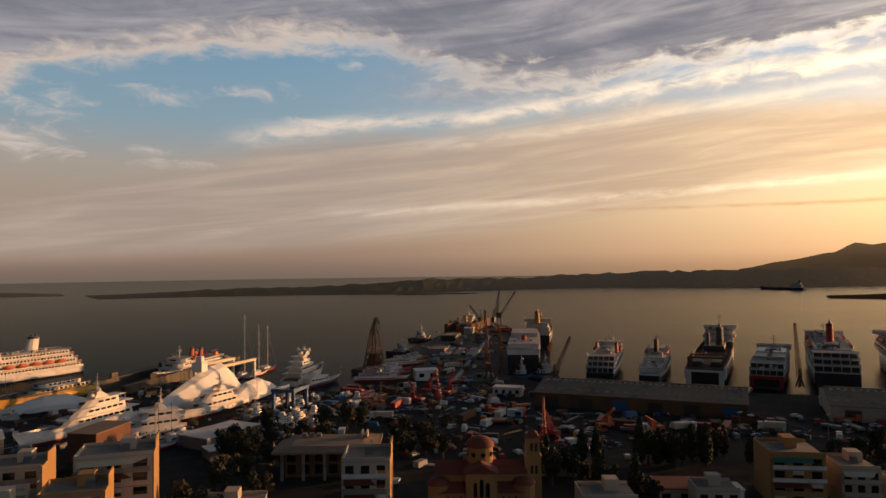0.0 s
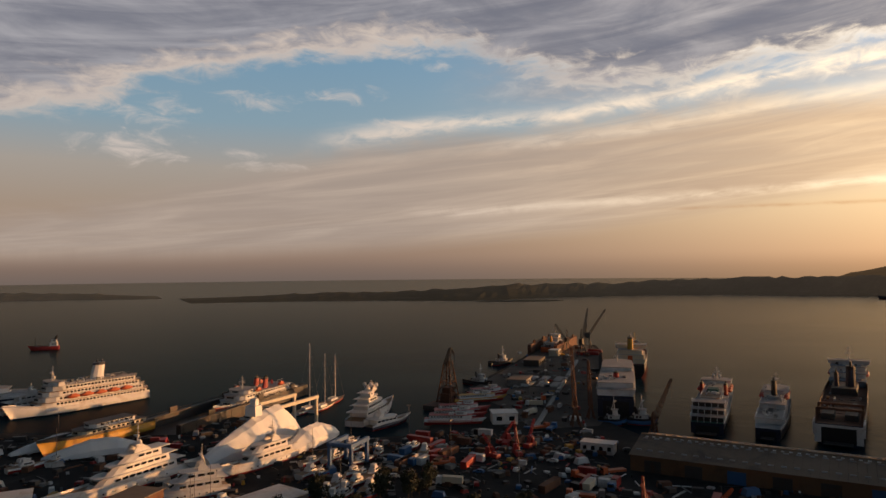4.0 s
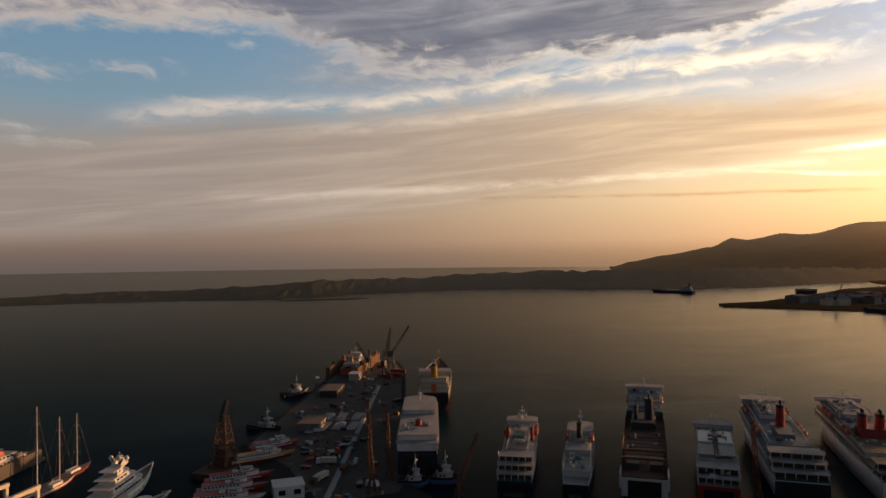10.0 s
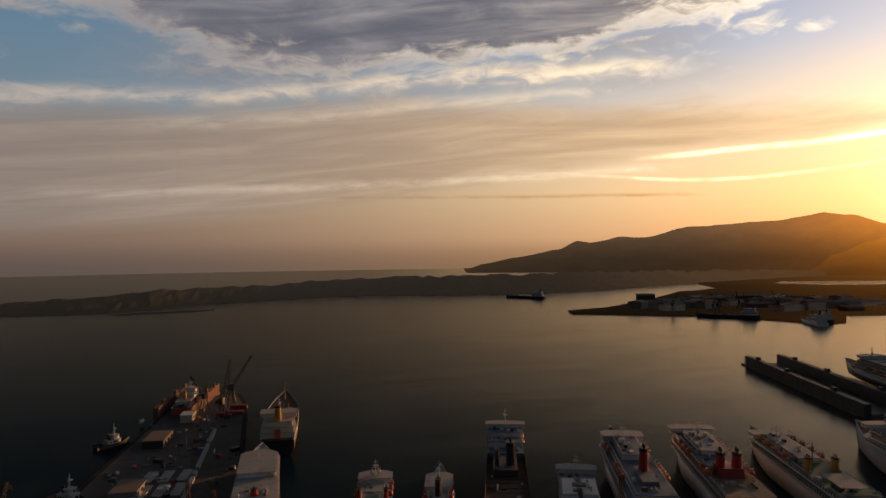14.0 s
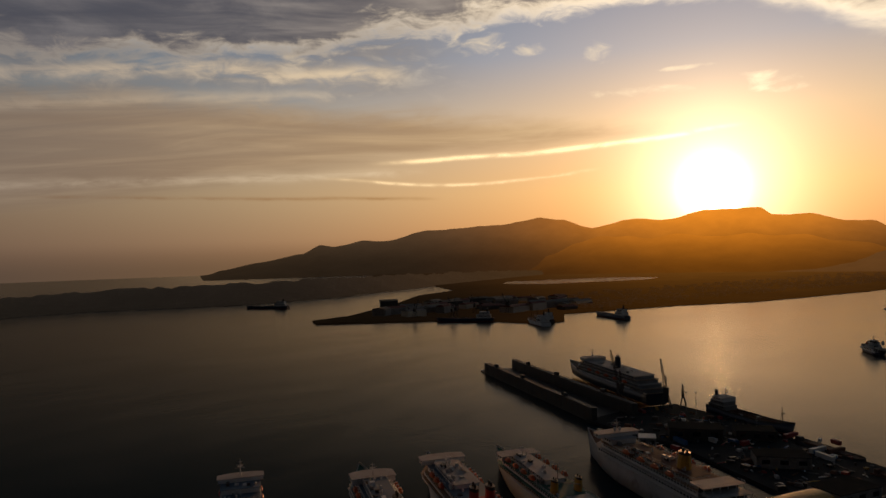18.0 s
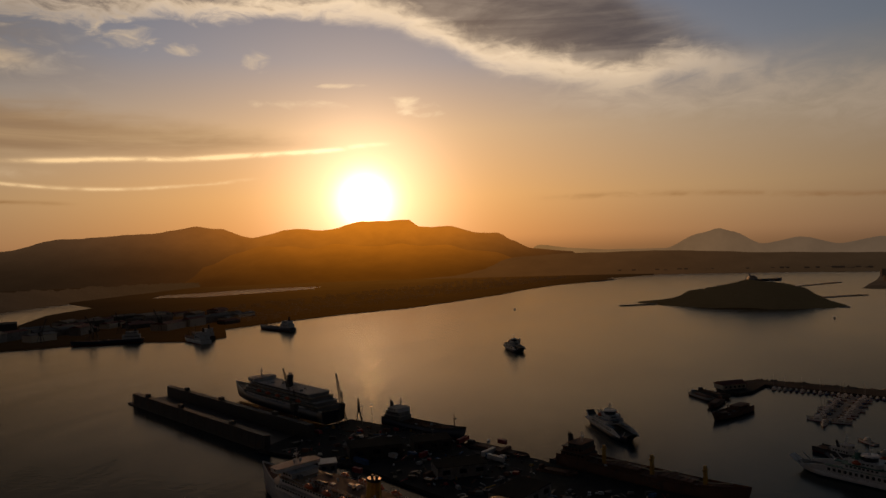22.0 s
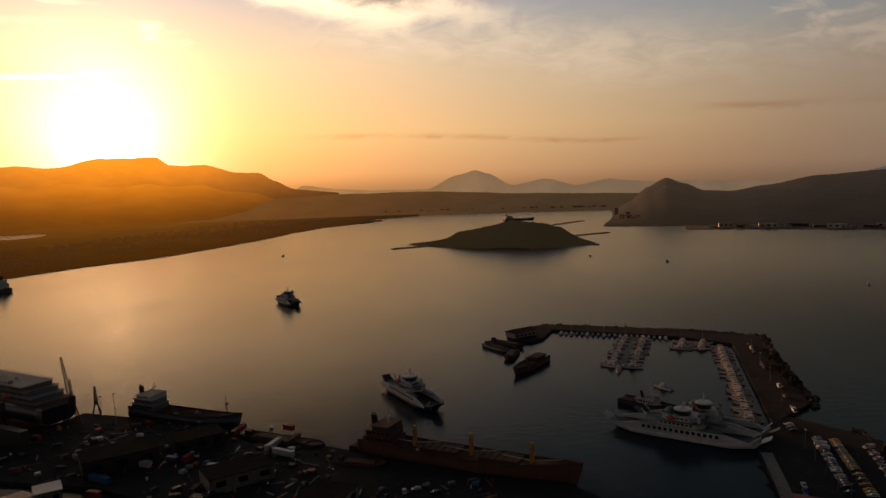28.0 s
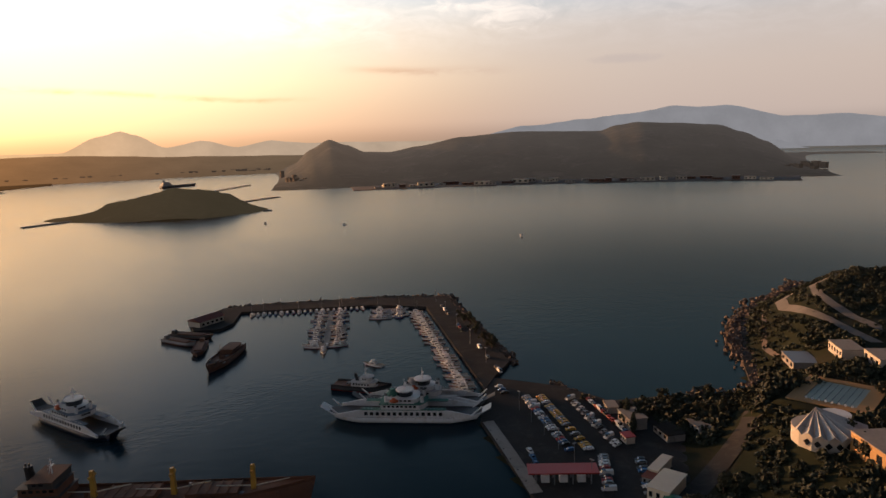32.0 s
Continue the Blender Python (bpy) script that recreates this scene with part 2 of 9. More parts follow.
    # small torn clouds: azimuth, height, half width, half height, strength
    for a, h, ra, rh, k in ((-25.5, 9.4, 5.0, 1.3, 0.85), (-24.5, 12.0, 5.0, 1.3, 0.9), (-17.5, 13.4, 4.0, 1.0, 0.7), (-10.0, 14.0, 3.4, 0.9, 0.75), (-6.5, 11.9, 2.2, 0.5, 0.9), (-2.4, 16.2, 1.3, 0.6, 0.8), (-18.5, 9.2, 2.6, 0.5, 0.7), (-16.0, 8.2, 4.0, 0.45, 0.6),
                            (71.6, 11.9, 2.2, 0.75, 0.95), (73.2, 11.2, 1.6, 0.35, 0.9), (59.6, 15.3, 1.3, 0.9, 0.6), (50.0, 16.5, 2.6, 1.3, 0.9), (54.0, 15.8, 1.5, 0.6, 0.6), (66.4, 13.5, 2.2, 0.22, 0.8), (61.5, 12.0, 4.6, 0.4, 0.6), (33.0, 15.2, 6.0, 0.6, 0.7), (121.0, 11.4, 2.4, 2.0, 0.6), (126.5, 9.6, 4.0, 2.0, 0.5)):
        dx, dy = g.m("DIVIDE", sub(az, a), ra), g.m("DIVIDE", sub(el, h), rh)
        m = g.step(add(1.0, mul(mul(dx, dx), -1.0), mul(mul(dy, dy), -1.0), mul(t2, 5.0), mul(t1, 1.5)), 0.1, 2.4)
        base = g.mix(mul(m, k), base, g.mix(near, (0.30, 0.25, 0.22), (1.25, 0.98, 0.62)))
    dx, dy = g.m("DIVIDE", sub(az, 135.7), 3.4), g.m("DIVIDE", sub(el, 5.4), 0.5)
    m = g.step(add(1.0, mul(mul(dx, dx), -1.0), mul(mul(dy, dy), -1.0), mul(t2, 1.6)), 0.1, 1.1)
    base = g.mix(mul(m, 0.5), base, (0.125, 0.098, 0.088))

    # pale haze low in the south-east
    cream = mul(g.step(az, 112.0, 138.0), inv(g.step(az, 165.0, 179.0)), inv(g.step(el, 4.0, 15.0)))
    base = g.mix(mul(cream, 0.55), base, (0.205, 0.165, 0.135))

    # darker overhead and away from the sun
    dim = mul(inv(mul(g.step(z, 0.33, 0.6), 0.8)), inv(mul(g.step(g.m("MULTIPLY", g.vm("DOT_PRODUCT", d, tuple(SUN_DIR)), -1.0), 0.2, 0.7), 0.8)))
    base = g.mix(1.0, base, g.xyz(dim, dim, dim), "MULTIPLY")
    # glow round the sun
    for power, col in ((40.0, (0.33, 0.22, 0.12)), (220.0, (1.5, 1.1, 0.74)), (2200.0, (5.0, 4.4, 3.2)), (12000.0, (200.0, 120.0, 45.0))):
        base = g.mix(1.0, base, g.mix(g.m("POWER", cosun, power), (0, 0, 0), col), "ADD")
    # far sea in haze, beyond the water's edge
    far = g.mix(near, (0.072, 0.054, 0.046), (0.34, 0.175, 0.065))
    base = g.mix(inv(g.step(el, -1.3, 1.3)), base, far)
    bg = g.node("ShaderNodeBackground")
    g.put(bg.inputs[0], base)
    bg.inputs[1].default_value = 1.0
    g.l.new(bg.outputs[0], g.node("ShaderNodeOutputWorld").inputs[0])


sky()

# ---- materials ----


def material(name, color, rough=0.7, metal=0.0, vary=0.25, scale=0.6, bump=0.0, bump_scale=None, random_tint=0.0, stain=None, spec=0.5):
    """A surface with variation at two scales; stain is a second colour that comes through in patches."""
    mt = bpy.data.materials.new(name)
    mt.use_nodes = True
    g = Nodes(mt.node_tree)
    bsdf = g.node("ShaderNodeBsdfPrincipled")
    co = g.node("ShaderNodeTexCoord").outputs["Object"]
    n_big = g.noise(co, scale * 0.18, 3.0)
    n_fine = g.noise(co, scale * 2.2, 5.0, 0.65)
    k = g.m("ADD", g.m("MULTIPLY", g.m("SUBTRACT", n_big, 0.5), vary * 1.6), g.m("MULTIPLY", g.m("SUBTRACT", n_fine, 0.5), vary))
    k = g.m("ADD", 1.0, k)
    if random_tint:
        k = g.m("ADD", k, g.m("MULTIPLY", g.m("SUBTRACT", g.node("ShaderNodeObjectInfo").outputs["Random"], 0.5), random_tint * 2))
    col = color
    if stain:
        col = g.mix(g.m("MULTIPLY", g.step(g.noise(co, scale * 0.5, 6.0, 0.7, 0.6), 0.5, 0.7), 0.8), color, stain)
    col = g.mix(1.0, col, g.xyz(k, k, k), "MULTIPLY")
    g.put(bsdf.inputs["Base Color"], col)
    g.put(bsdf.inputs["Roughness"], g.m("ADD", rough, g.m("MULTIPLY", g.m("SUBTRACT", n_fine, 0.5), 0.2), clamp=True))
    bsdf.inputs["Metallic"].default_value = metal
    bsdf.inputs["Specular IOR Level"].default_value = spec
    if bump:
        bp = g.node("ShaderNodeBump")
        bp.inputs["Strength"].default_value = bump
        bp.inputs["Distance"].default_value = 0.2
        g.put(bp.inputs["Height"], g.noise(co, bump_scale or scale * 3, 6.0, 0.6))
        g.l.new(bp.outputs[0], bsdf.inputs["Normal"])
    g.l.new(bsdf.outputs[0], g.node("ShaderNodeOutputMaterial").inputs[0])
    return mt


def water_material():
    mt = bpy.data.materials.new("sea_water")
    mt.use_nodes = True
    g = Nodes(mt.node_tree)
    co = g.node("ShaderNodeTexCoord").outputs["Object"]
    big = g.noise(co, 0.004, 4.0, 0.6, 0.4)
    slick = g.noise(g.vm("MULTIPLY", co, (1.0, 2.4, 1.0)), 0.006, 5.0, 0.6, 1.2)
    h = g.m("ADD", g.noise(g.vm("MULTIPLY", co, (1.0, 0.6, 1.0)), 0.22, 4.0, 0.6), g.m("MULTIPLY", g.noise(co, 0.05, 3.0), 0.5))
    bp = g.node("ShaderNodeBump")
    bp.inputs["Strength"].default_value = 0.22
    bp.inputs["Distance"].default_value = 0.5
    g.put(bp.inputs["Height"], h)
    # reflection painted by place: bright in the open bay, dull west and off harbour
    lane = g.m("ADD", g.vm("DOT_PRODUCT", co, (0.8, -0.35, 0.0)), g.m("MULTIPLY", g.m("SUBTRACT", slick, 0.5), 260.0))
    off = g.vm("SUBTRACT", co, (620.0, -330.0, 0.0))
    dull_inshore = g.m("POWER", 2.718, g.m("DIVIDE", g.vm("DOT_PRODUCT", off, off), -150000.0))
    calm = g.m("MULTIPLY", g.step(lane, -390.0, 480.0), g.m("SUBTRACT", 1.0, g.m("MULTIPLY", dull_inshore, 0.5)), clamp=True)
    deep = g.node("ShaderNodeBsdfDiffuse")
    g.put(deep.inputs["Color"], g.mix(big, (0.007, 0.022, 0.034), (0.010, 0.030, 0.044)))
    gloss = g.node("ShaderNodeBsdfGlossy")
    # warm tint puts the low sun's gold into the reflections
    gloss.inputs["Color"].default_value = (1.0, 0.89, 0.72, 1)
    g.put(gloss.inputs["Roughness"], g.m("ADD", 0.13, g.m("ADD", g.m("MULTIPLY", big, 0.07), g.m("MULTIPLY", slick, 0.10))))
    g.l.new(bp.outputs[0], gloss.inputs["Normal"])
    lw = g.node("ShaderNodeLayerWeight")
    lw.inputs["Blend"].default_value = 0.5
    g.l.new(bp.outputs[0], lw.inputs["Normal"])
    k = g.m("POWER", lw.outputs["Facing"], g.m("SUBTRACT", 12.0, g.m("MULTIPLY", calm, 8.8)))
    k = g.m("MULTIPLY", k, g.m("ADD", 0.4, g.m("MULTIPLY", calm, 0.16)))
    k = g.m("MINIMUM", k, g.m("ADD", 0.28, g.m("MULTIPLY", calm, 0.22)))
    mx = g.node("ShaderNodeMixShader")
    g.put(mx.inputs[0], k)
    g.l.new(deep.outputs[0], mx.inputs[1])
    g.l.new(gloss.outputs[0], mx.inputs[2])
    g.l.new(mx.outputs[0], g.node("ShaderNodeOutputMaterial").inputs[0])
    return mt


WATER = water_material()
CONCRETE = material("concrete", (0.24, 0.22, 0.20), 0.85, vary=0.5, scale=0.25, bump=0.2, stain=(0.10, 0.09, 0.085))
ASPHALT = material("asphalt", (0.042, 0.040, 0.039), 0.9, spec=0.05, vary=0.5, scale=0.3, bump=0.1, stain=(0.068, 0.062, 0.056))
EARTH = material("dry_earth", (0.085, 0.072, 0.05), 0.95, vary=0.6, scale=0.06, bump=0.6, bump_scale=0.12, stain=(0.05, 0.055, 0.03))
SCRUB = material("scrub_hillside", (0.022, 0.025, 0.014), 0.95, vary=0.7, scale=0.03, spec=0.05, bump=1.0, bump_scale=0.05, stain=(0.042, 0.035, 0.023))
WHITE = material("white_paint", (0.66, 0.65, 0.63), 0.5, vary=0.22, scale=0.3, stain=(0.48, 0.43, 0.37))
SHIPDECK = material("grey_white_deck", (0.40, 0.39, 0.38), 0.75, vary=0.45, scale=0.3, stain=(0.25, 0.22, 0.19))
CREAM = material("cream_paint", (0.62, 0.55, 0.42), 0.6, vary=0.2, scale=0.3)
NAVY = material("navy_hull_paint", (0.015, 0.022, 0.045), 0.4, vary=0.3, scale=0.3)
BLACK = material("black_paint", (0.012, 0.012, 0.013), 0.5, vary=0.3, scale=0.4)
RED = material("red_paint", (0.32, 0.022, 0.018), 0.5, vary=0.3, scale=0.4)
ORANGE = material("orange_paint", (0.50, 0.10, 0.025), 0.5, vary=0.2, scale=0.6)
YELLOW = material("yellow_paint", (0.55, 0.30, 0.035), 0.55, vary=0.3, scale=0.5, stain=(0.22, 0.10, 0.04))
BLUE = material("blue_paint", (0.03, 0.11, 0.26), 0.5, vary=0.3, scale=0.5)
BLUEDECK = material("blue_grey_deck", (0.14, 0.19, 0.24), 0.7, vary=0.3, scale=0.3, stain=(0.22, 0.2, 0.18))
GREEN = material("green_paint", (0.03, 0.17, 0.12), 0.5, vary=0.3, scale=0.4)
GREENDECK = material("green_deck_paint", (0.05, 0.15, 0.11), 0.7, vary=0.3, scale=0.3)
RUST = material("rusty_steel", (0.14, 0.06, 0.032), 0.85, vary=0.6, scale=0.25, bump=0.2, stain=(0.05, 0.035, 0.03))
STEEL = material("grey_steel", (0.2, 0.2, 0.2), 0.5, 0.4, vary=0.3, scale=0.5)
DARKROOF = material("tarred_roof", (0.03, 0.028, 0.026), 0.95, spec=0.03, vary=0.5, scale=0.3, stain=(0.05, 0.042, 0.035))
DARKSTEEL = material("dark_steel", (0.06, 0.055, 0.05), 0.6, 0.3, vary=0.4, scale=0.4, stain=(0.09, 0.05, 0.03))
GLASS = material("dark_window_glass", (0.012, 0.014, 0.018), 0.12, vary=0.1, spec=0.8)
TARP = material("white_shrink_wrap", (0.80, 0.79, 0.77), 0.55, vary=0.1, scale=0.3, bump=0.25, bump_scale=0.35)
TEAK = material("teak_deck", (0.27, 0.18, 0.11), 0.7, vary=0.35, scale=0.8)
ROOFTILE = material("clay_roof_tile", (0.17, 0.05, 0.034), 0.85, vary=0.4, scale=0.6, bump=0.3)
PLASTER = material("pale_plaster", (0.46, 0.41, 0.34), 0.85, vary=0.22, scale=0.2, stain=(0.42, 0.36, 0.29))
OCHRE = material("ochre_plaster", (0.36, 0.21, 0.08), 0.85, vary=0.2, scale=0.2, stain=(0.40, 0.24, 0.10))
BROWNWALL = material("brown_shed_wall", (0.15, 0.085, 0.045), 0.85, vary=0.4, scale=0.2, stain=(0.09, 0.055, 0.035))
APRON = material("pier_concrete", (0.135, 0.115, 0.098), 0.9, spec=0.1, vary=0.5, scale=0.12, stain=(0.085, 0.075, 0.065))
FLATROOF = material("flat_roof_screed", (0.27, 0.24, 0.21), 0.9, vary=0.5, scale=0.3, stain=(0.15, 0.14, 0.13))
SHEDROOF = material("weathered_sheet_roof", (0.23, 0.17, 0.12), 0.8, vary=0.5, scale=0.15, stain=(0.13, 0.10, 0.08))
BARK = material("bark", (0.10, 0.07, 0.05), 0.95, vary=0.4, scale=2.0)
LEAF = material("dark_foliage", (0.026, 0.033, 0.017), 0.8, vary=0.5, scale=0.4, random_tint=0.25)
DARKROCK = material("brown_rock", (0.11, 0.08, 0.062), 0.9, vary=0.6, scale=0.3, bump=0.6, stain=(0.05, 0.04, 0.034))
ROADGREY = material("worn_road", (0.155, 0.145, 0.135), 0.9, spec=0.1, vary=0.4, scale=0.3, stain=(0.07, 0.065, 0.06))
ROCK = material("pale_rock", (0.27, 0.23, 0.19), 0.9, vary=0.5, scale=0.2, bump=0.6, stain=(0.12, 0.10, 0.08))

# ---- mesh helpers ----


def add_faces(bm, co, faces, mi=0):
    vs = [bm.verts.new(c) for c in co]
    for f in faces:
        fc = bm.faces.new([vs[i] for i in f])
        fc.material_index = mi


def box(bm, x0, x1, y0, y1, z0, z1, inset=0.0, mi=0):
    """A block; inset draws its top in, so that the sides lean."""
    i = inset
    co = [(x0, y0, z0), (x1, y0, z0), (x1, y1, z0), (x0, y1, z0), (x0 + i, y0 + i, z1), (x1 - i, y0 + i, z1), (x1 - i, y1 - i, z1), (x0 + i, y1 - i, z1)]
    add_faces(bm, co, [(3, 2, 1, 0), (4, 5, 6, 7), (0, 1, 5, 4), (1, 2, 6, 5), (2, 3, 7, 6), (3, 0, 4, 7)], mi)


def prism(bm, outline, z0, z1, scale=1.0, mi=0):
    """An outline of x, y pairs (counter-clockwise), drawn up from z0 to z1; scale shrinks the top about its middle."""
    n = len(outline)
    cx, cy = sum(p[0] for p in outline) / n, sum(p[1] for p in outline) / n
    co = [(px, py, z0) for px, py in outline] + [(cx + (px - cx) * scale, cy + (py - cy) * scale, z1) for px, py in outline]
    add_faces(bm, co, [tuple(range(n - 1, -1, -1)), tuple(range(n, 2 * n))] + [(i, (i + 1) % n, n + (i + 1) % n, n + i) for i in range(n)], mi)


def tube(bm, a, b, r0, r1=None, n=8, mi=0):
    """A round bar from a to b."""
    a, b = Vector(a), Vector(b)
    r1 = r0 if r1 is None else r1
    q = (b - a).to_track_quat("Z", "Y")
    ring = [Vector((math.cos(2 * math.pi * i / n), math.sin(2 * math.pi * i / n), 0)) for i in range(n)]
    co = [a + q @ (p * r0) for p in ring] + [b + q @ (p * r1) for p in ring]
    add_faces(bm, co, [tuple(range(n - 1, -1, -1)), tuple(range(n, 2 * n))] + [(i, (i + 1) % n, n + (i + 1) % n, n + i) for i in range(n)], mi)


def ball(bm, c, rx, ry, rz, n=10, m=6, top_only=False, mi=0):
    rows = []
    lo = 0.0 if top_only else -math.pi / 2
    for j in range(m + 1):
        t = lo + (math.pi / 2 - lo) * j / m
        rows.append([bm.verts.new((c[0] + rx * math.cos(t) * math.cos(2 * math.pi * i / n), c[1] + ry * math.cos(t) * math.sin(2 * math.pi * i / n), c[2] + rz * math.sin(t))) for i in range(n)])
    for j in range(m):
        for i in range(n):
            f = bm.faces.new((rows[j][i], rows[j][(i + 1) % n], rows[j + 1][(i + 1) % n], rows[j + 1][i]))
            f.smooth = True
            f.material_index = mi


def part(name, bm, mat, parent=None, label="", smooth=False):
    """Links a bmesh as one mesh object under its thing."""
    bmesh.ops.remove_doubles(bm, verts=bm.verts, dist=0.0005)
    me = bpy.data.meshes.new(name)
    bm.to_mesh(me)
    bm.free()
    for mt in mat if isinstance(mat, (list, tuple)) else [mat]:
        me.materials.append(mt)
    if smooth:
        me.shade_smooth()
    ob = new(name, me)
    if parent:
        ob.parent = parent
    if label:
        ob["label"] = label
    return ob


def thing(name, m, label, category, group="", kind=""):
    ob = new(name)
    ob.matrix_basis = m
    return tagged(ob, label, category, group, kind)


def heading(x, y, z, bow_x, bow_y):
    """A pose at x, y, z whose x axis points to the bow."""
    return pose(x, y, z, 0, 0, math.degrees(math.atan2(bow_y - y, bow_x - x)))


E1, E2 = Vector((0.917, -0.4, 0)), Vector((0.4, 0.917, 0))      # along the ferry quay, and out from it

# ---- sea and land ----
from mathutils.geometry import tessellate_polygon

CENTRE = Vector((110.0, 90.0, 0.0))


def sea():
    bm = bmesh.new()
    n, radii = 96, [0, 60, 140, 260, 420, 640, 950, 1400, 2000, 2900, 4000, 4740]
    rows = [[bm.verts.new((CENTRE.x, CENTRE.y, 0))]]
    for r in radii[1:]:
        rows.append([bm.verts.new((CENTRE.x + r * math.cos(2 * math.pi * i / n), CENTRE.y + r * math.sin(2 * math.pi * i / n), 0)) for i in range(n)])
    for i in range(n):
        bm.faces.new((rows[0][0], rows[1][i], rows[1][(i + 1) % n]))
        for j in range(1, len(rows) - 1):
            bm.faces.new((rows[j][i], rows[j + 1][i], rows[j + 1][(i + 1) % n], rows[j][(i + 1) % n]))
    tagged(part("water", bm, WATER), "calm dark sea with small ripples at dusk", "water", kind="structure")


sea()


def slab(name, outline, z0, z1, mat, label, category, kind="structure"):
    bm = bmesh.new()
    n = len(outline)
    lo = [bm.verts.new((px, py, z0)) for px, py in outline]
    hi = [bm.verts.new((px, py, z1)) for px, py in outline]
    for i in range(n):
        bm.faces.new((lo[i], lo[(i + 1) % n], hi[(i + 1) % n], hi[i]))
    for a, b, c in tessellate_polygon([[Vector((px, py, 0)) for px, py in outline]]):
        f = bm.faces.new((hi[a], hi[b], hi[c]))
        f.normal_update()
        if f.normal.z < 0:
            f.normal_flip()
    return tagged(part(name, bm, mat), label, category, kind=kind)


QUAY_O = Vector((73, 334, 0))


def along(s, out=0.0):
    """A point s metres along the ferry quay and out metres off it."""
    p = QUAY_O + E1 * s + E2 * out
    return (p.x, p.y)


LAND = [(-3200, -3300), (150, -3300), (240, -1500), (330, -700), (400, -470), (470, -420), (498, -388), (533, -329), (508, -228), (469, -165), (440, -130), (412, -98), (416, -75), (425, -60), (439, -28), (466, -23), (500, 0),
        (486, 13), (455, 36), (389, 58), (405, 110), (440, 135), (470, 205), (488, 232), (500, 275), (531, 300), (549, 350), (561, 381), (520, 400), (476, 408), (455, 330), along(330, 0), along(0, 0),
        (64, 360), (74, 426), (115, 640), (118, 690), (69, 692), (43, 602), (10, 498), (-8, 439), (-22, 380), (-20, 335), (-62, 326), (-70, 330), (-95, 372), (-128, 372), (-135, 335), (-170, 330), (-260, 345), (-900, 380), (-3200, 600)]
slab("ground", LAND, -4, 1.8, ASPHALT, "dark harbour ground of worn asphalt and concrete", "ground")

slab("pier_apron", [(27, 345), (58, 352), (62, 362), (72, 428), (112, 640), (114, 686), (72, 688), (46, 602), (13, 498), (-4, 441), (14, 400)], 1.79, 1.806, APRON, "worn brown concrete apron of the central pier", "pavement")


def terrain(name, cx, cy, rx, ry, height, mat, label, nx=60, ny=60, rough=0.25, grain=0.01, turn=0.0, seed=0.0, power=1.0, category="hill", base=-2.0):
    """A hill or an islet with an elliptic foot; height(u, v) in metres for u, v from -1 to 1."""
    bm = bmesh.new()
    q = Matrix.Rotation(turn, 4, "Z")
    grid = []
    for j in range(ny + 1):
        row = []
        for i in range(nx + 1):
            u, v = 2 * i / nx - 1, 2 * j / ny - 1
            p = q @ Vector((u * rx, v * ry, 0))
            w = Vector((cx + p.x, cy + p.y, 0))
            nz = noise.fractal(w * grain + Vector((seed, seed, seed)), 1.0, 2.0, 5)
            edge = 1 - math.sqrt(u * u + v * v) + 0.18 * noise.noise(w * grain * 0.6 + Vector((seed + 9, 0, 0)))
            h = height(u, v) * max(0.0, min(1.0, edge * 2.2)) ** power
            h = h * (1 + rough * nz) if edge > 0 else 0
            row.append(bm.verts.new((w.x, w.y, base + (h - base if h > 0.4 else 0))))
        grid.append(row)
    for j in range(ny):
        for i in range(nx):
            f = bm.faces.new((grid[j][i], grid[j][i + 1], grid[j + 1][i + 1], grid[j + 1][i]))
            f.smooth = True
    return tagged(part(name, bm, mat), label, category, kind="structure")


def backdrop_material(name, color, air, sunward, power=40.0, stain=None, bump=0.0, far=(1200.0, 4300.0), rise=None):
    """Distant land: a dull surface with haze painted in as emission, stronger with distance and more orange towards the
    sun.
    """
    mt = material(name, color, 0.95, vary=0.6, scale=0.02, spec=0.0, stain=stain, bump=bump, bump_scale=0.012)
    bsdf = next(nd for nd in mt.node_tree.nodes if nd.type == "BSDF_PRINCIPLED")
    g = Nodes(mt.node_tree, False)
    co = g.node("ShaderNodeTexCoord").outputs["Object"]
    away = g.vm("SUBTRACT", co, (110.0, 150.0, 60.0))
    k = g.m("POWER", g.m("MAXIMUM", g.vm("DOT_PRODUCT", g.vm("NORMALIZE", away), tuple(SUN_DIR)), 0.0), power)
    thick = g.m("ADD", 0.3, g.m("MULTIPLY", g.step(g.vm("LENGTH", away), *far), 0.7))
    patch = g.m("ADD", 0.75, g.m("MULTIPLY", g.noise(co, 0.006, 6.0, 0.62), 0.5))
    if rise:                                         # the painted glow fades from the crest down to the foot of the slope
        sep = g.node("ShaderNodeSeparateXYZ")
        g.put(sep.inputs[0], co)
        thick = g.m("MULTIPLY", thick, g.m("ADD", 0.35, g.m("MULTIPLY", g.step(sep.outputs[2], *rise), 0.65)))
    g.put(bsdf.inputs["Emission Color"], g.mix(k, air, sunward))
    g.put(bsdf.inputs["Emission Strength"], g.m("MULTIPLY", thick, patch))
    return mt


def crest_line(peaks, az):
    """Elevation of the skyline at an azimuth, eased from one named point to the next."""
    if az <= peaks[0][0]:
        return peaks[0][1]
    for (a, e), (b, f) in zip(peaks, peaks[1:]):
        if az <= b:
            k = (az - a) / (b - a)
            k = 0.55 * k * k * (3 - 2 * k) + 0.45 * k
            return e + (f - e) * k
    return peaks[-1][1]


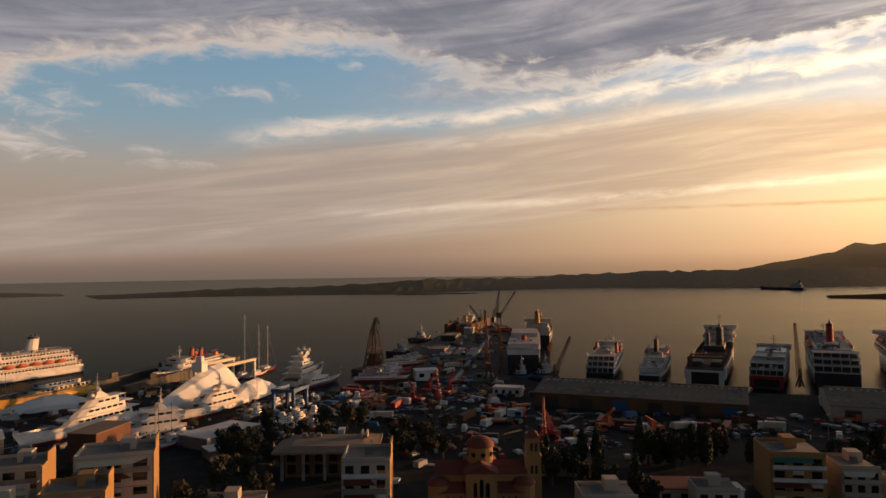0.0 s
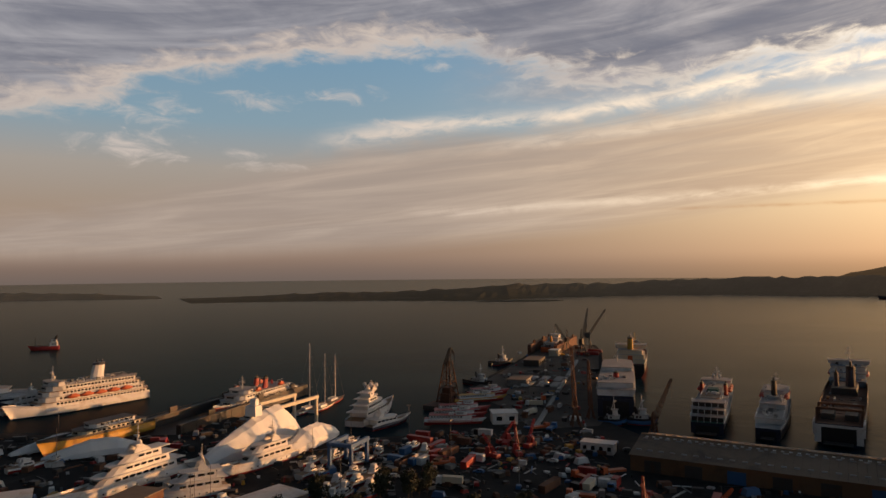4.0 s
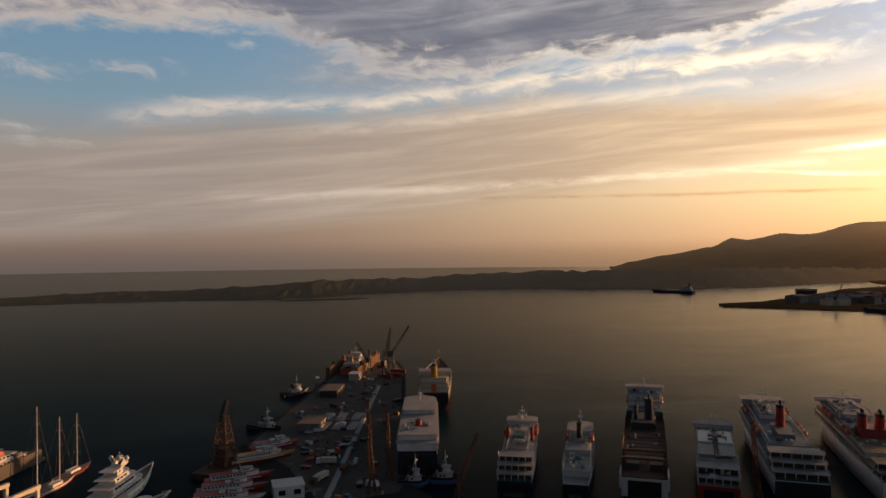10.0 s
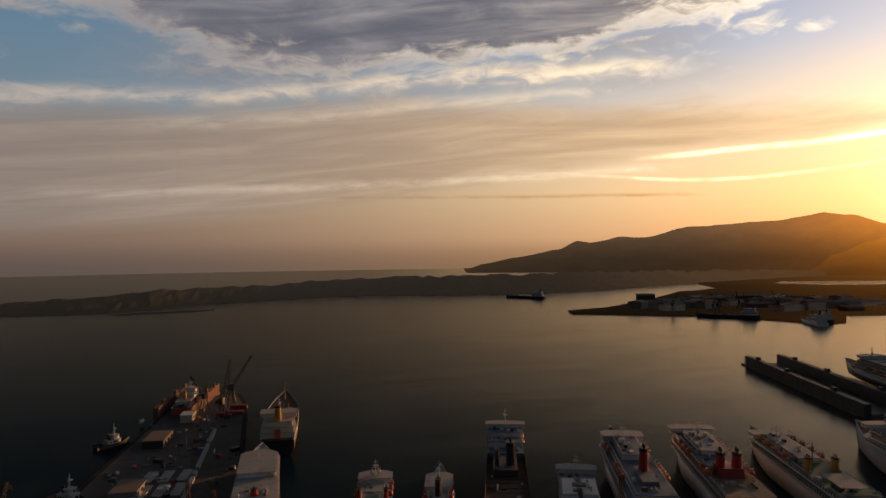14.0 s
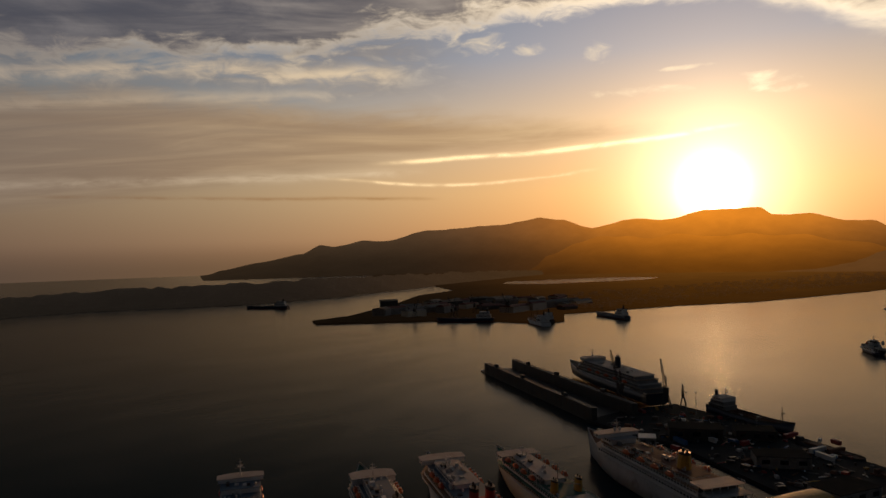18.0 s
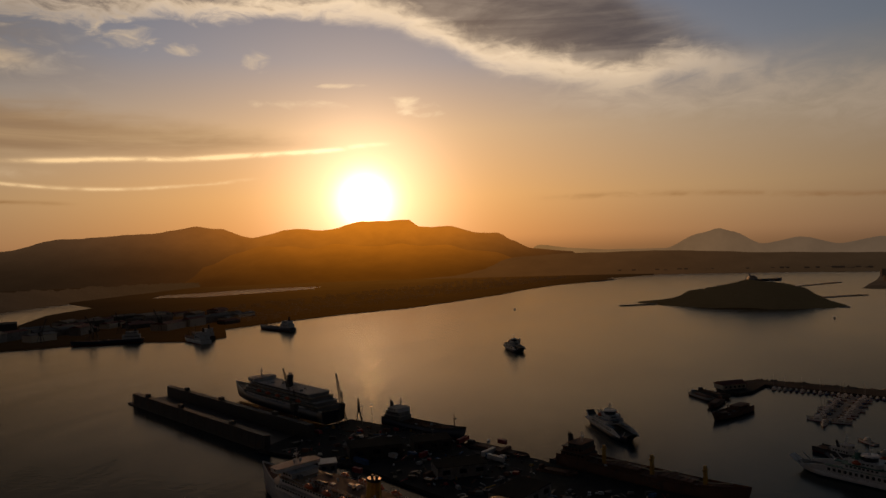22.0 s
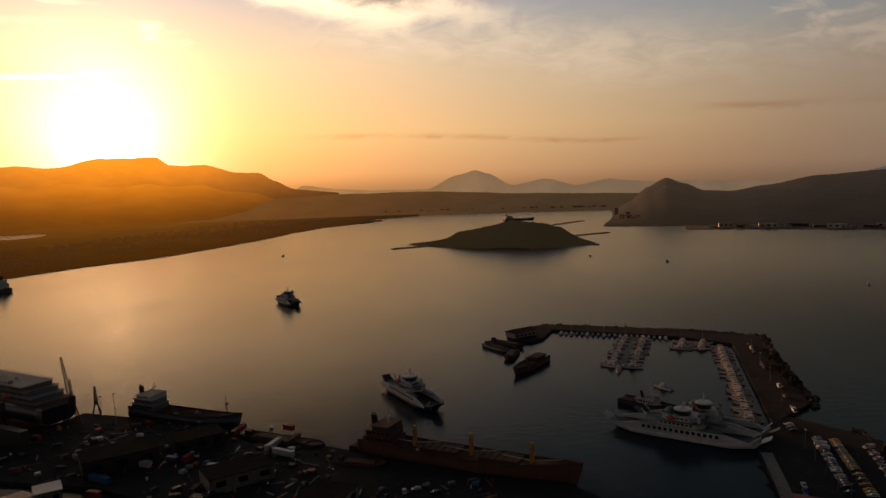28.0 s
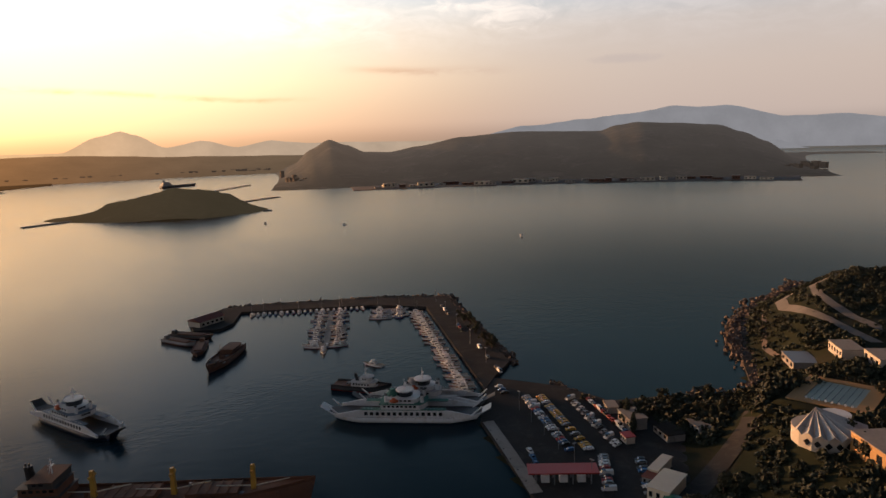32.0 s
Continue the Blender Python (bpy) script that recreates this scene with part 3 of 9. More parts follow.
def ridge(name, az0, az1, dist, depth, peaks, mat, label, floor=10.0, eye=(110, 150, 125), n=140, m=26, rough=0.12, seed=0.0, fall=1.0, swing=0.0, even=False):
    """A range of hills along an arc round the harbour; peaks give azimuth, elevation of the top in degrees and half width."""
    bm = bmesh.new()
    grid = []
    for j in range(m + 1):
        t = j / m                                    # 0 at the near foot, 1 behind
        row = []
        for i in range(n + 1):
            az = az0 + (az1 - az0) * i / n
            near_edge = dist + swing * (az - az0) / (az1 - az0)
            crest = near_edge + depth * 0.6
            top = eye[2] + crest * math.tan(radians(crest_line(peaks, az)))
            ends = min(1.0, (az - az0) / 1.5, (az1 - az) / 1.5)
            prof = math.sin(min(1.0, t / 0.6) * math.pi / 2) ** 1.5 if t < 0.6 else math.cos((t - 0.6) / 0.4 * math.pi / 2)
            if even and t < 0.6:
                prof = (t / 0.6) ** 1.3
            r = near_edge + depth * t
            x, y = eye[0] + r * math.sin(radians(az)), eye[1] + r * math.cos(radians(az))
            nz = noise.fractal(Vector((x, y, 0)) * 0.0022 + Vector((seed, 0, 0)), 1.0, 2.0, 5)
            gul = noise.fractal(Vector((x, y, 0)) * 0.009 + Vector((0, seed, 0)), 1.0, 2.0, 4)
            h = max(0, ends) * ((floor * min(1, t * 6) + (top - floor) * prof ** fall) * (1 + 0.03 * nz) + (rough * top * nz + 0.10 * top * gul) * prof * (1 - prof * 0.8))
            row.append(bm.verts.new((x, y, max(-2.0, h - 0.5))))
        grid.append(row)
    for j in range(m):
        for i in range(n):
            f = bm.faces.new((grid[j][i], grid[j][i + 1], grid[j + 1][i + 1], grid[j + 1][i]))
            f.smooth = True
    return tagged(part(name, bm, mat), label, "hills", kind="structure")


# haze and sun glow painted on as emission: plain air colour, then sunward colour
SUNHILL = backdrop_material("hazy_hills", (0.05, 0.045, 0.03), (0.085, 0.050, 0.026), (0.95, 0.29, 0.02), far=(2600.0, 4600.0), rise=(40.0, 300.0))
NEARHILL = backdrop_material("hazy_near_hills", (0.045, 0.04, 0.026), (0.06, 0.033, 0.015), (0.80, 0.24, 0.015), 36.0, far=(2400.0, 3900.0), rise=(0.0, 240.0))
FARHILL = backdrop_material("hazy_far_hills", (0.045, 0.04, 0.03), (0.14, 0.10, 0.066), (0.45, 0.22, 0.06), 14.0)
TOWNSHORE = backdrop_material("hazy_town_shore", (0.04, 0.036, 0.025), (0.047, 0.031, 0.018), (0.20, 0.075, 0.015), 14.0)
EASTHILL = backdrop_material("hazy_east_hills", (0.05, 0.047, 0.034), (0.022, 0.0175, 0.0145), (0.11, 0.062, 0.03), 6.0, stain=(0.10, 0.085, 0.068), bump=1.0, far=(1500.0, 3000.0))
MOUNTAIN = backdrop_material("hazy_mountains", (0.06, 0.06, 0.06), (0.073, 0.068, 0.066), (0.2, 0.14, 0.08))
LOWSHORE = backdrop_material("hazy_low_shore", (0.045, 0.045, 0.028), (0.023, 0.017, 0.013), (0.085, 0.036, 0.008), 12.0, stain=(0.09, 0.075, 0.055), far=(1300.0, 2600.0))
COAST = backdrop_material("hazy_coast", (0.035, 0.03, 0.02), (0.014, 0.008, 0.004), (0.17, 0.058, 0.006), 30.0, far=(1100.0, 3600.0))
ISLETSCRUB = backdrop_material("hazy_islet_scrub", (0.028, 0.03, 0.017), (0.014, 0.0105, 0.006), (0.05, 0.02, 0.004), 20.0, stain=(0.05, 0.042, 0.028), bump=1.0, far=(700.0, 1600.0))
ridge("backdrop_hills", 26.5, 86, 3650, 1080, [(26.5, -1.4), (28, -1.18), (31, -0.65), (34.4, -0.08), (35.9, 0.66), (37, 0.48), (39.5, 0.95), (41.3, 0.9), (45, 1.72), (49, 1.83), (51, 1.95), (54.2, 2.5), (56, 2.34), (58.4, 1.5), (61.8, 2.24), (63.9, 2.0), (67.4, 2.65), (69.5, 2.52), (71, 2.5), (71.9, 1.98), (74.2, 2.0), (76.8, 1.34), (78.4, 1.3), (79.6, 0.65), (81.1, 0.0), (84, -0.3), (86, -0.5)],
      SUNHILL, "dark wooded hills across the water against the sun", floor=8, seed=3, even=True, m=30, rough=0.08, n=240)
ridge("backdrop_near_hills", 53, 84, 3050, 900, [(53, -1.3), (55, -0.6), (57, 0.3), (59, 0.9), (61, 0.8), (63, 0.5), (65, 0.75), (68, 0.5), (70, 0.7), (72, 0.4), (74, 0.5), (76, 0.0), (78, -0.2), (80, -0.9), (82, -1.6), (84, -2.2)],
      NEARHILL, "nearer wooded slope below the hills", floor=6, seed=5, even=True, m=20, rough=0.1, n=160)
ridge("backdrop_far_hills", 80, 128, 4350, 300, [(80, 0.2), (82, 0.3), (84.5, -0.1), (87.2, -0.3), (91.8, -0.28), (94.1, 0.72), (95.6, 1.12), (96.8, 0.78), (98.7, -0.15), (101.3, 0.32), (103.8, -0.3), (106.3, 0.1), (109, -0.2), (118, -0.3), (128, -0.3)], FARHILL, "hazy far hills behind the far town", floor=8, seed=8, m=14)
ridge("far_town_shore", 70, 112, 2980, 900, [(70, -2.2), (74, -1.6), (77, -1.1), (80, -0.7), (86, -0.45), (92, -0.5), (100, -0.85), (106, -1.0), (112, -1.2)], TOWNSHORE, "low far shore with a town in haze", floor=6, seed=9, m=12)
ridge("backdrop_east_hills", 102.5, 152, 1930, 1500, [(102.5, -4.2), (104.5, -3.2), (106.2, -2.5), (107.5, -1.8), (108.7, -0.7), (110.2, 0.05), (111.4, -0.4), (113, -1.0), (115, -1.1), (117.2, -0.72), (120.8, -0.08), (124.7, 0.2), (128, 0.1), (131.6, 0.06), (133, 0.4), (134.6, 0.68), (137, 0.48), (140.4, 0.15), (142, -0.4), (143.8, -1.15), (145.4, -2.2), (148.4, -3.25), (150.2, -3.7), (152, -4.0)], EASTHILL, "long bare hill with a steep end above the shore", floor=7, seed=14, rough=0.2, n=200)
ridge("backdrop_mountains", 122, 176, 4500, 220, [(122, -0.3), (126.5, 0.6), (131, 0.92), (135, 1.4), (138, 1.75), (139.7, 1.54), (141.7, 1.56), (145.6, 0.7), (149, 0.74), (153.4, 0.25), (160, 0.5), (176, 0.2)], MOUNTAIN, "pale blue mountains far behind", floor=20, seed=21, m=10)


def low_land(name, shore, depth, mat, label, seed=0, step=14.0):
    """A low wooded shore: points x, y of the waterline with the height of the wood behind."""
    bm = bmesh.new()
    line = []
    for (ax, ay, ah), (bx, by, bh) in zip(shore, shore[1:]):
        n = max(1, int(math.hypot(bx - ax, by - ay) / step))
        line += [(ax + (bx - ax) * i / n, ay + (by - ay) * i / n, ah + (bh - ah) * i / n) for i in range(n)]
    line.append(shore[-1])
    grid = []
    for i, (px, py, h) in enumerate(line):
        away = Vector((px - 110, py - 150, 0)).normalized()
        side = 18 * noise.fractal(Vector((px, py, 0)) * 0.006 + Vector((seed, 0, 0)), 1.0, 2.0, 4)
        row = []
        for t, k in ((0, -0.1), (0.02, 0.06), (0.10, 0.12), (0.2, 0.3), (0.34, 0.6), (0.5, 0.88), (0.62, 1.0), (0.75, 0.8), (0.9, 0.4), (1.0, -0.1)):
            q = Vector((px, py, 0)) + away * (depth * t + side * (1 - t))
            rough = noise.fractal(Vector((q.x, q.y, 0)) * 0.02 + Vector((0, seed, 0)), 1.0, 2.0, 4)
            tufts = abs(noise.noise(Vector((q.x, q.y, 0)) * 0.085)) * 5
            row.append(bm.verts.new((q.x, q.y, h * k * (1 + 0.22 * rough) + (tufts if 0.15 < t < 0.95 and h > 8 else 0))))
        grid.append(row)
    for a, b in zip(grid, grid[1:]):
        for j in range(9):
            bm.faces.new((a[j], b[j], b[j + 1], a[j + 1]))
    return tagged(part(name, bm, mat), label, "shore", kind="structure")


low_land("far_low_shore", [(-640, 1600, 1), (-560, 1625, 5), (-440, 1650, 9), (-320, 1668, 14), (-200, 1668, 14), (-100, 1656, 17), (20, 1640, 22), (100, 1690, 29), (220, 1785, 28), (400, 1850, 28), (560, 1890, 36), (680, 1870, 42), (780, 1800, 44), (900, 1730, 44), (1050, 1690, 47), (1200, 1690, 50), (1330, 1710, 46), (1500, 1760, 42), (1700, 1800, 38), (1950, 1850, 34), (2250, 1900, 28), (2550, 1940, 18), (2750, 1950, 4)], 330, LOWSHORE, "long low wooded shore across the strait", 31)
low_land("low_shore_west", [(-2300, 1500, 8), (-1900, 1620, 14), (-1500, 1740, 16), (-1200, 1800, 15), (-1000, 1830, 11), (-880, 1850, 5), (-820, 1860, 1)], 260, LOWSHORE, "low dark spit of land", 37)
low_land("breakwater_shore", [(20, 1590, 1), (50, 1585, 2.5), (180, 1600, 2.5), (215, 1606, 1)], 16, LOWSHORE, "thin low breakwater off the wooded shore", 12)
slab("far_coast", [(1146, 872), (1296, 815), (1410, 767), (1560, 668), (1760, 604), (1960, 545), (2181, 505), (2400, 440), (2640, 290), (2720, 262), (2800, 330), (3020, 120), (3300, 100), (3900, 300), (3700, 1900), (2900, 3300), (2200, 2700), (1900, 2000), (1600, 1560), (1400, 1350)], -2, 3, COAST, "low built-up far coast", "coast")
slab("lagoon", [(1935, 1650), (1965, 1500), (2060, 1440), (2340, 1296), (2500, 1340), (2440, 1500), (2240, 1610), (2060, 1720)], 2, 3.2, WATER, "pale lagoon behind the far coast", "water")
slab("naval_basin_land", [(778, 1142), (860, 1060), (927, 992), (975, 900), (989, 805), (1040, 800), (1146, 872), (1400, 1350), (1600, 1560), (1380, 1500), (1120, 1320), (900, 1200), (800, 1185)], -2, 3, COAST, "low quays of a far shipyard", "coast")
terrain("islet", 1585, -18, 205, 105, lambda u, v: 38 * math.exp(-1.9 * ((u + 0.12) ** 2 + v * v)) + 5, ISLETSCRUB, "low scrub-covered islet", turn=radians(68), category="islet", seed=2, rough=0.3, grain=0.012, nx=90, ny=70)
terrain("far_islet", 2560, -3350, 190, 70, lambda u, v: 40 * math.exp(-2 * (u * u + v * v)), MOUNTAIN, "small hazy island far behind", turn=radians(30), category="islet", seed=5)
for a, b, w in (((1556, 212), (1600, 128), 6), ((2000, -120), (2300, -376), 9), ((1700, -150), (1795, -303), 8), ((1510, -150), (1495, -195), 5), ((2560, 330), (2700, 262), 10)):
    d = Vector((b[0] - a[0], b[1] - a[1], 0)).normalized() * w
    slab("stone_pier", [(a[0] - d.y, a[1] + d.x), (a[0] + d.y, a[1] - d.x), (b[0] + d.y, b[1] - d.x), (b[0] - d.y, b[1] + d.x)], -2, 1.6, ROCK, "low stone pier by the islet", "pier")
# ---- vessels ----


def hull_bm(L, B, fb=(5.0, 4.0, 4.0), stern_w=0.9, bow0=0.62, bow_p=1.8, rake=2.5, draft=1.0, boot=0.7, both=False, n=20):
    """A hull afloat: x to the bow, z = 0 at the water. Slots: 0 sides, 1 below the boot line, 2 deck."""
    bm = bmesh.new()
    rows = []
    for i in range(n + 1):
        s = i / n
        if both:
            k = abs(2 * s - 1)
            hb = 1 - max(0.0, (k - (2 * bow0 - 1)) / (2 - 2 * bow0)) ** bow_p * 0.62
            fl = max(0.0, (k - 0.6) / 0.4)
            fbz = fb[1] + (fb[0] - fb[1]) * fl ** 2
            xo = (1 if s > 0.5 else -1) * rake * fl ** 2
        else:
            hb = stern_w + (1 - stern_w) * min(1.0, s / 0.25)
            if s > bow0:
                hb *= max(0.02, 1 - ((s - bow0) / (1 - bow0)) ** bow_p)
            fl = max(0.0, (s - 0.6) / 0.4)
            fbz = fb[1] + (fb[0] - fb[1]) * fl ** 2 + (fb[2] - fb[1]) * max(0.0, 1 - s / 0.3)
            xo = rake * fl ** 3
        hb *= B / 2
        x = -L / 2 + L * s
        wl = hb * (1 - 0.35 * fl)
        ring = [(x - xo, -wl * 0.7, -draft), (x - xo * 0.6, -wl, boot), (x + xo * 0.4, -hb, fbz), (x + xo * 0.4, hb, fbz), (x - xo * 0.6, wl, boot), (x - xo, wl * 0.7, -draft)]
        rows.append([bm.verts.new(c) for c in ring])
    for a, b in zip(rows, rows[1:]):
        for j, mi in ((0, 1), (1, 0), (2, 2), (3, 0), (4, 1)):
            f = bm.faces.new((a[j], b[j], b[j + 1], a[j + 1]))
            f.material_index = mi
            f.smooth = mi != 2
        bm.faces.new((a[5], b[5], b[0], a[0])).material_index = 1
    for r in (rows[0], rows[-1]):
        bm.faces.new(r if r is rows[-1] else r[::-1])
    return bm, rows


def rail_bm(rows, h=1.0, t=0.12, lo=0.0, hi=1.0):
    """A bulwark or rail along both sides of the deck."""
    bm = bmesh.new()
    n = len(rows) - 1
    for side in (2, 3):
        sg = -1 if side == 2 else 1
        pts = [Vector(r[side]) for i, r in enumerate(rows) if lo - 1e-6 <= i / n <= hi + 1e-6]
        for a, b in zip(pts, pts[1:]):
            o = Vector((0, -sg * t, 0))
            co = [a, b, b + o, a + o]
            co += [c + Vector((0, 0, h)) for c in co]
            add_faces(bm, co, [(3, 2, 1, 0), (4, 5, 6, 7), (0, 1, 5, 4), (1, 2, 6, 5), (2, 3, 7, 6), (3, 0, 4, 7)])
    return bm


def house_outline(x0, x1, w, nose=0.0):
    """Plan of a deckhouse with rounded front corners."""
    if nose <= 0:
        return [(x0, -w), (x1, -w), (x1, w), (x0, w)]
    return [(x0, -w), (x1 - nose, -w), (x1 - nose * 0.35, -w * 0.72), (x1, -w * 0.35), (x1, w * 0.35), (x1 - nose * 0.35, w * 0.72), (x1 - nose, w), (x0, w)]


def window_row(ship, x0, x1, w, z, step=2.4, ww=1.5, wh=0.9):
    for sg in (-1, 1):
        bm = bmesh.new()
        x = x0 + step * 0.6
        while x + ww < x1 - step * 0.4:
            box(bm, x, x + ww, sg * w - 0.04, sg * w + 0.04, z, z + wh)
            x += step
        tagged(part("glazing", bm, GLASS, ship, "dark glass"), kind="stuff")


def deckhouse(ship, x0, x1, w, z0, z1, mat=WHITE, nose=2.0, over=0.5, windows=True, roof=None, step=2.4, front=True):
    bm = bmesh.new()
    prism(bm, house_outline(x0, x1, w, nose), z0, z1 - 0.18)
    part("deckhouse", bm, mat, ship)
    bm = bmesh.new()
    prism(bm, house_outline(x0 - over * 1.6, x1 + over * 0.5, w + over, nose), z1 - 0.18, z1)
    part("deck", bm, roof or SHIPDECK, ship)
    if windows:
        window_row(ship, x0, x1 - nose, w, z0 + (z1 - z0) * 0.42, step, step * 0.62, (z1 - z0) * 0.34)
    if front and nose > 0:
        bm = bmesh.new()
        for k in range(-2, 3):
            box(bm, x1 - 0.03, x1 + 0.05, k * w * 0.135 - w * 0.055, k * w * 0.135 + w * 0.055, z0 + (z1 - z0) * 0.42, z0 + (z1 - z0) * 0.8)
        part("front_window", bm, GLASS, ship)


def lifeboats(ship, xs, w, z, size=7.0, mat=ORANGE):
    for x in xs:
        for sg in (-1, 1):
            bm = bmesh.new()
            ball(bm, (x, sg * w, z), size / 2, 1.25, 0.95, 10, 6)
            box(bm, x - size * 0.22, x + size * 0.18, sg * w - 0.8, sg * w + 0.8, z + 0.5, z + 1.35, 0.2)
            boat = part("lifeboat", bm, mat, ship, "orange lifeboat", )
            bm = bmesh.new()
            for dx in (-size * 0.3, size * 0.3):
                tube(bm, (x + dx, sg * (w - 1.6), z - 1.4), (x + dx, sg * (w - 1.2), z + 2.2), 0.14, n=5)
                tube(bm, (x + dx, sg * (w - 1.2), z + 2.2), (x + dx, sg * (w + 0.2), z + 2.3), 0.14, n=5)
            tube(bm, (x - size * 0.3, sg * (w - 1.6), z - 1.3), (x + size * 0.3, sg * (w - 1.6), z - 1.3), 0.14, n=5)
            part("davit", bm, WHITE, ship)


def funnel(ship, x, y, z, h, lx, ly, mat, cap=BLACK, lean=0.8, band=None):
    bm = bmesh.new()
    o = [(x + lx / 2 * math.cos(a), y + ly / 2 * math.sin(a)) for a in [2 * math.pi * i / 10 for i in range(10)]]
    top = [(px - lean, py) for px, py in o]
    co = [(px, py, z) for px, py in o] + [(x - lean + (px - x) * 0.85, y + (py - y) * 0.85, z + h) for px, py in o]
    add_faces(bm, co, [tuple(range(9, -1, -1)), tuple(range(10, 20))] + [(i, (i + 1) % 10, 10 + (i + 1) % 10, 10 + i) for i in range(10)])
    f = part("funnel", bm, mat, ship)
    bm = bmesh.new()
    prism(bm, [(x - lean + (px - x) * 0.9, y + (py - y) * 0.9) for px, py in o], z + h, z + h * 1.16)
    for k in (-0.2, 0.15):
        tube(bm, (x - lean + lx * k, y, z + h), (x - lean + lx * k - 0.2, y, z + h * 1.36), min(lx, ly) * 0.11, n=7)
    part("funnel_cap", bm, cap, f)
    if band:
        bm = bmesh.new()
        prism(bm, [(x - lean * 0.55 + (px - x) * 0.95, y + (py - y) * 0.95) for px, py in o], z + h * 0.45, z + h * 0.72, 0.97)
        part("funnel_band", bm, band, f)


def ship_mast(ship, x, z, h, mat=WHITE, arm=2.4, domes=0):
    bm = bmesh.new()
    tube(bm, (x, 0, z), (x - h * 0.06, 0, z + h), 0.3, 0.08, 6)
    for k, w in ((0.45, 1.0), (0.65, 0.8), (0.82, 0.5)):
        tube(bm, (x - h * 0.03, -arm * w, z + h * k), (x - h * 0.03, arm * w, z + h * k), 0.09, n=5)
    tube(bm, (x - h * 0.2, 0, z), (x - h * 0.04, 0, z + h * 0.6), 0.12, n=5)
    box(bm, x - 0.2, x + 0.6, -1.3, 1.3, z + h * 0.52, z + h * 0.56)
    part("mast", bm, mat, ship)
    for d in range(domes):
        bm = bmesh.new()
        yy = (d - (domes - 1) / 2) * 3.2
        ball(bm, (x - 1.0, yy, z + 1.6), 0.95, 0.95, 1.05, 10, 6)
        tube(bm, (x - 1.0, yy, z - 0.1), (x - 1.0, yy, z + 0.9), 0.3, n=6)
        part("radar_dome", bm, WHITE, ship)


def deck_gear(ship, x0, x1, w, z, count, mat=WHITE, seed=1):
    """Vents, lockers, raft canisters, ducts and hatches on a deck."""
    rnd = random.Random(seed)
    other = (STEEL, DARKSTEEL, SHIPDECK, mat, mat)
    for k in range(count):
        bm = bmesh.new()
        x, y = rnd.uniform(x0, x1), rnd.uniform(-w, w)
        kind = rnd.random()
        if kind < 0.3:
            box(bm, x, x + rnd.uniform(1, 3.4), y, y + rnd.uniform(0.8, 2.4), z, z + rnd.uniform(0.6, 1.9), 0.06)
            part("locker", bm, rnd.choice(other), ship)
        elif kind < 0.5:
            tube(bm, (x, y, z), (x, y, z + 1.3), 0.35, n=7)
            ball(bm, (x + 0.2, y, z + 1.5), 0.55, 0.5, 0.4, 8, 4)
            part("vent", bm, mat, ship)
        elif kind < 0.65:
            tube(bm, (x, y, z + 0.55), (x + 1.7, y, z + 0.55), 0.45, n=8)
            box(bm, x + 0.2, x + 1.5, y - 0.3, y + 0.3, z, z + 0.25)
            part("raft_canister", bm, WHITE, ship)
        elif kind < 0.82:
            n = rnd.uniform(3, 8)
            box(bm, x, min(x + n, x1 + 2), y, y + 0.8, z, z + 0.7, 0.05)
            part("duct", bm, rnd.choice((STEEL, DARKSTEEL, SHIPDECK)), ship)
        else:
            box(bm, x, x + 2.4, y, y + 2.0, z, z + 0.45, 0.1)
            part("hatch", bm, rnd.choice(other), ship)


def railing(ship, x0, x1, w, z, mat=WHITE, step=2.5, aft=True):
    """Posts and two rails along both edges and the after end of a deck."""
    bm = bmesh.new()
    n = max(2, int((x1 - x0) / step))
    for sg in (-1, 1):
        for i in range(n + 1):
            x = x0 + (x1 - x0) * i / n
            tube(bm, (x, sg * w, z), (x, sg * w, z + 1.1), 0.07, n=4)
        for h in (0.6, 1.1):
            tube(bm, (x0, sg * w, z + h), (x1, sg * w, z + h), 0.06, n=4)
    if aft:
        for h in (0.6, 1.1):
            tube(bm, (x0, -w, z + h), (x0, w, z + h), 0.06, n=4)
    part("railing", bm, mat, ship)


def terraces(ship, x, w, z0, n, run=4.0, rise=2.6, mat=WHITE, floor=None):
    """Open after decks, each standing back from the one below on pillars, with a dark panel for the shade in the
    recess.
    """
    for k in range(n):
        xa, z = x + run * k, z0 + rise * k
        bm = bmesh.new()
        box(bm, xa, xa + run * 2.2, -w, w, z + rise - 0.22, z + rise)
        part("after_deck", bm, floor or SHIPDECK, ship)
        # the shade under the deck is put into this panel's dark colour
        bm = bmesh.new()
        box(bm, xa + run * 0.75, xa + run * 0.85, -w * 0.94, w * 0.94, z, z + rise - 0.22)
        part("recess_shade_panel", bm, DARKSTEEL, ship, "dark panel for the shade in the deck recess")
        for i in range(6):
            y = -w * 0.95 + w * 1.9 * i / 5
            bm = bmesh.new()
            tube(bm, (xa + 0.3, y, z), (xa + 0.3, y, z + rise - 0.2), 0.16, n=5)
            part("pillar", bm, mat, ship)
        railing(ship, xa + 0.1, xa + run, w, z + rise, mat)


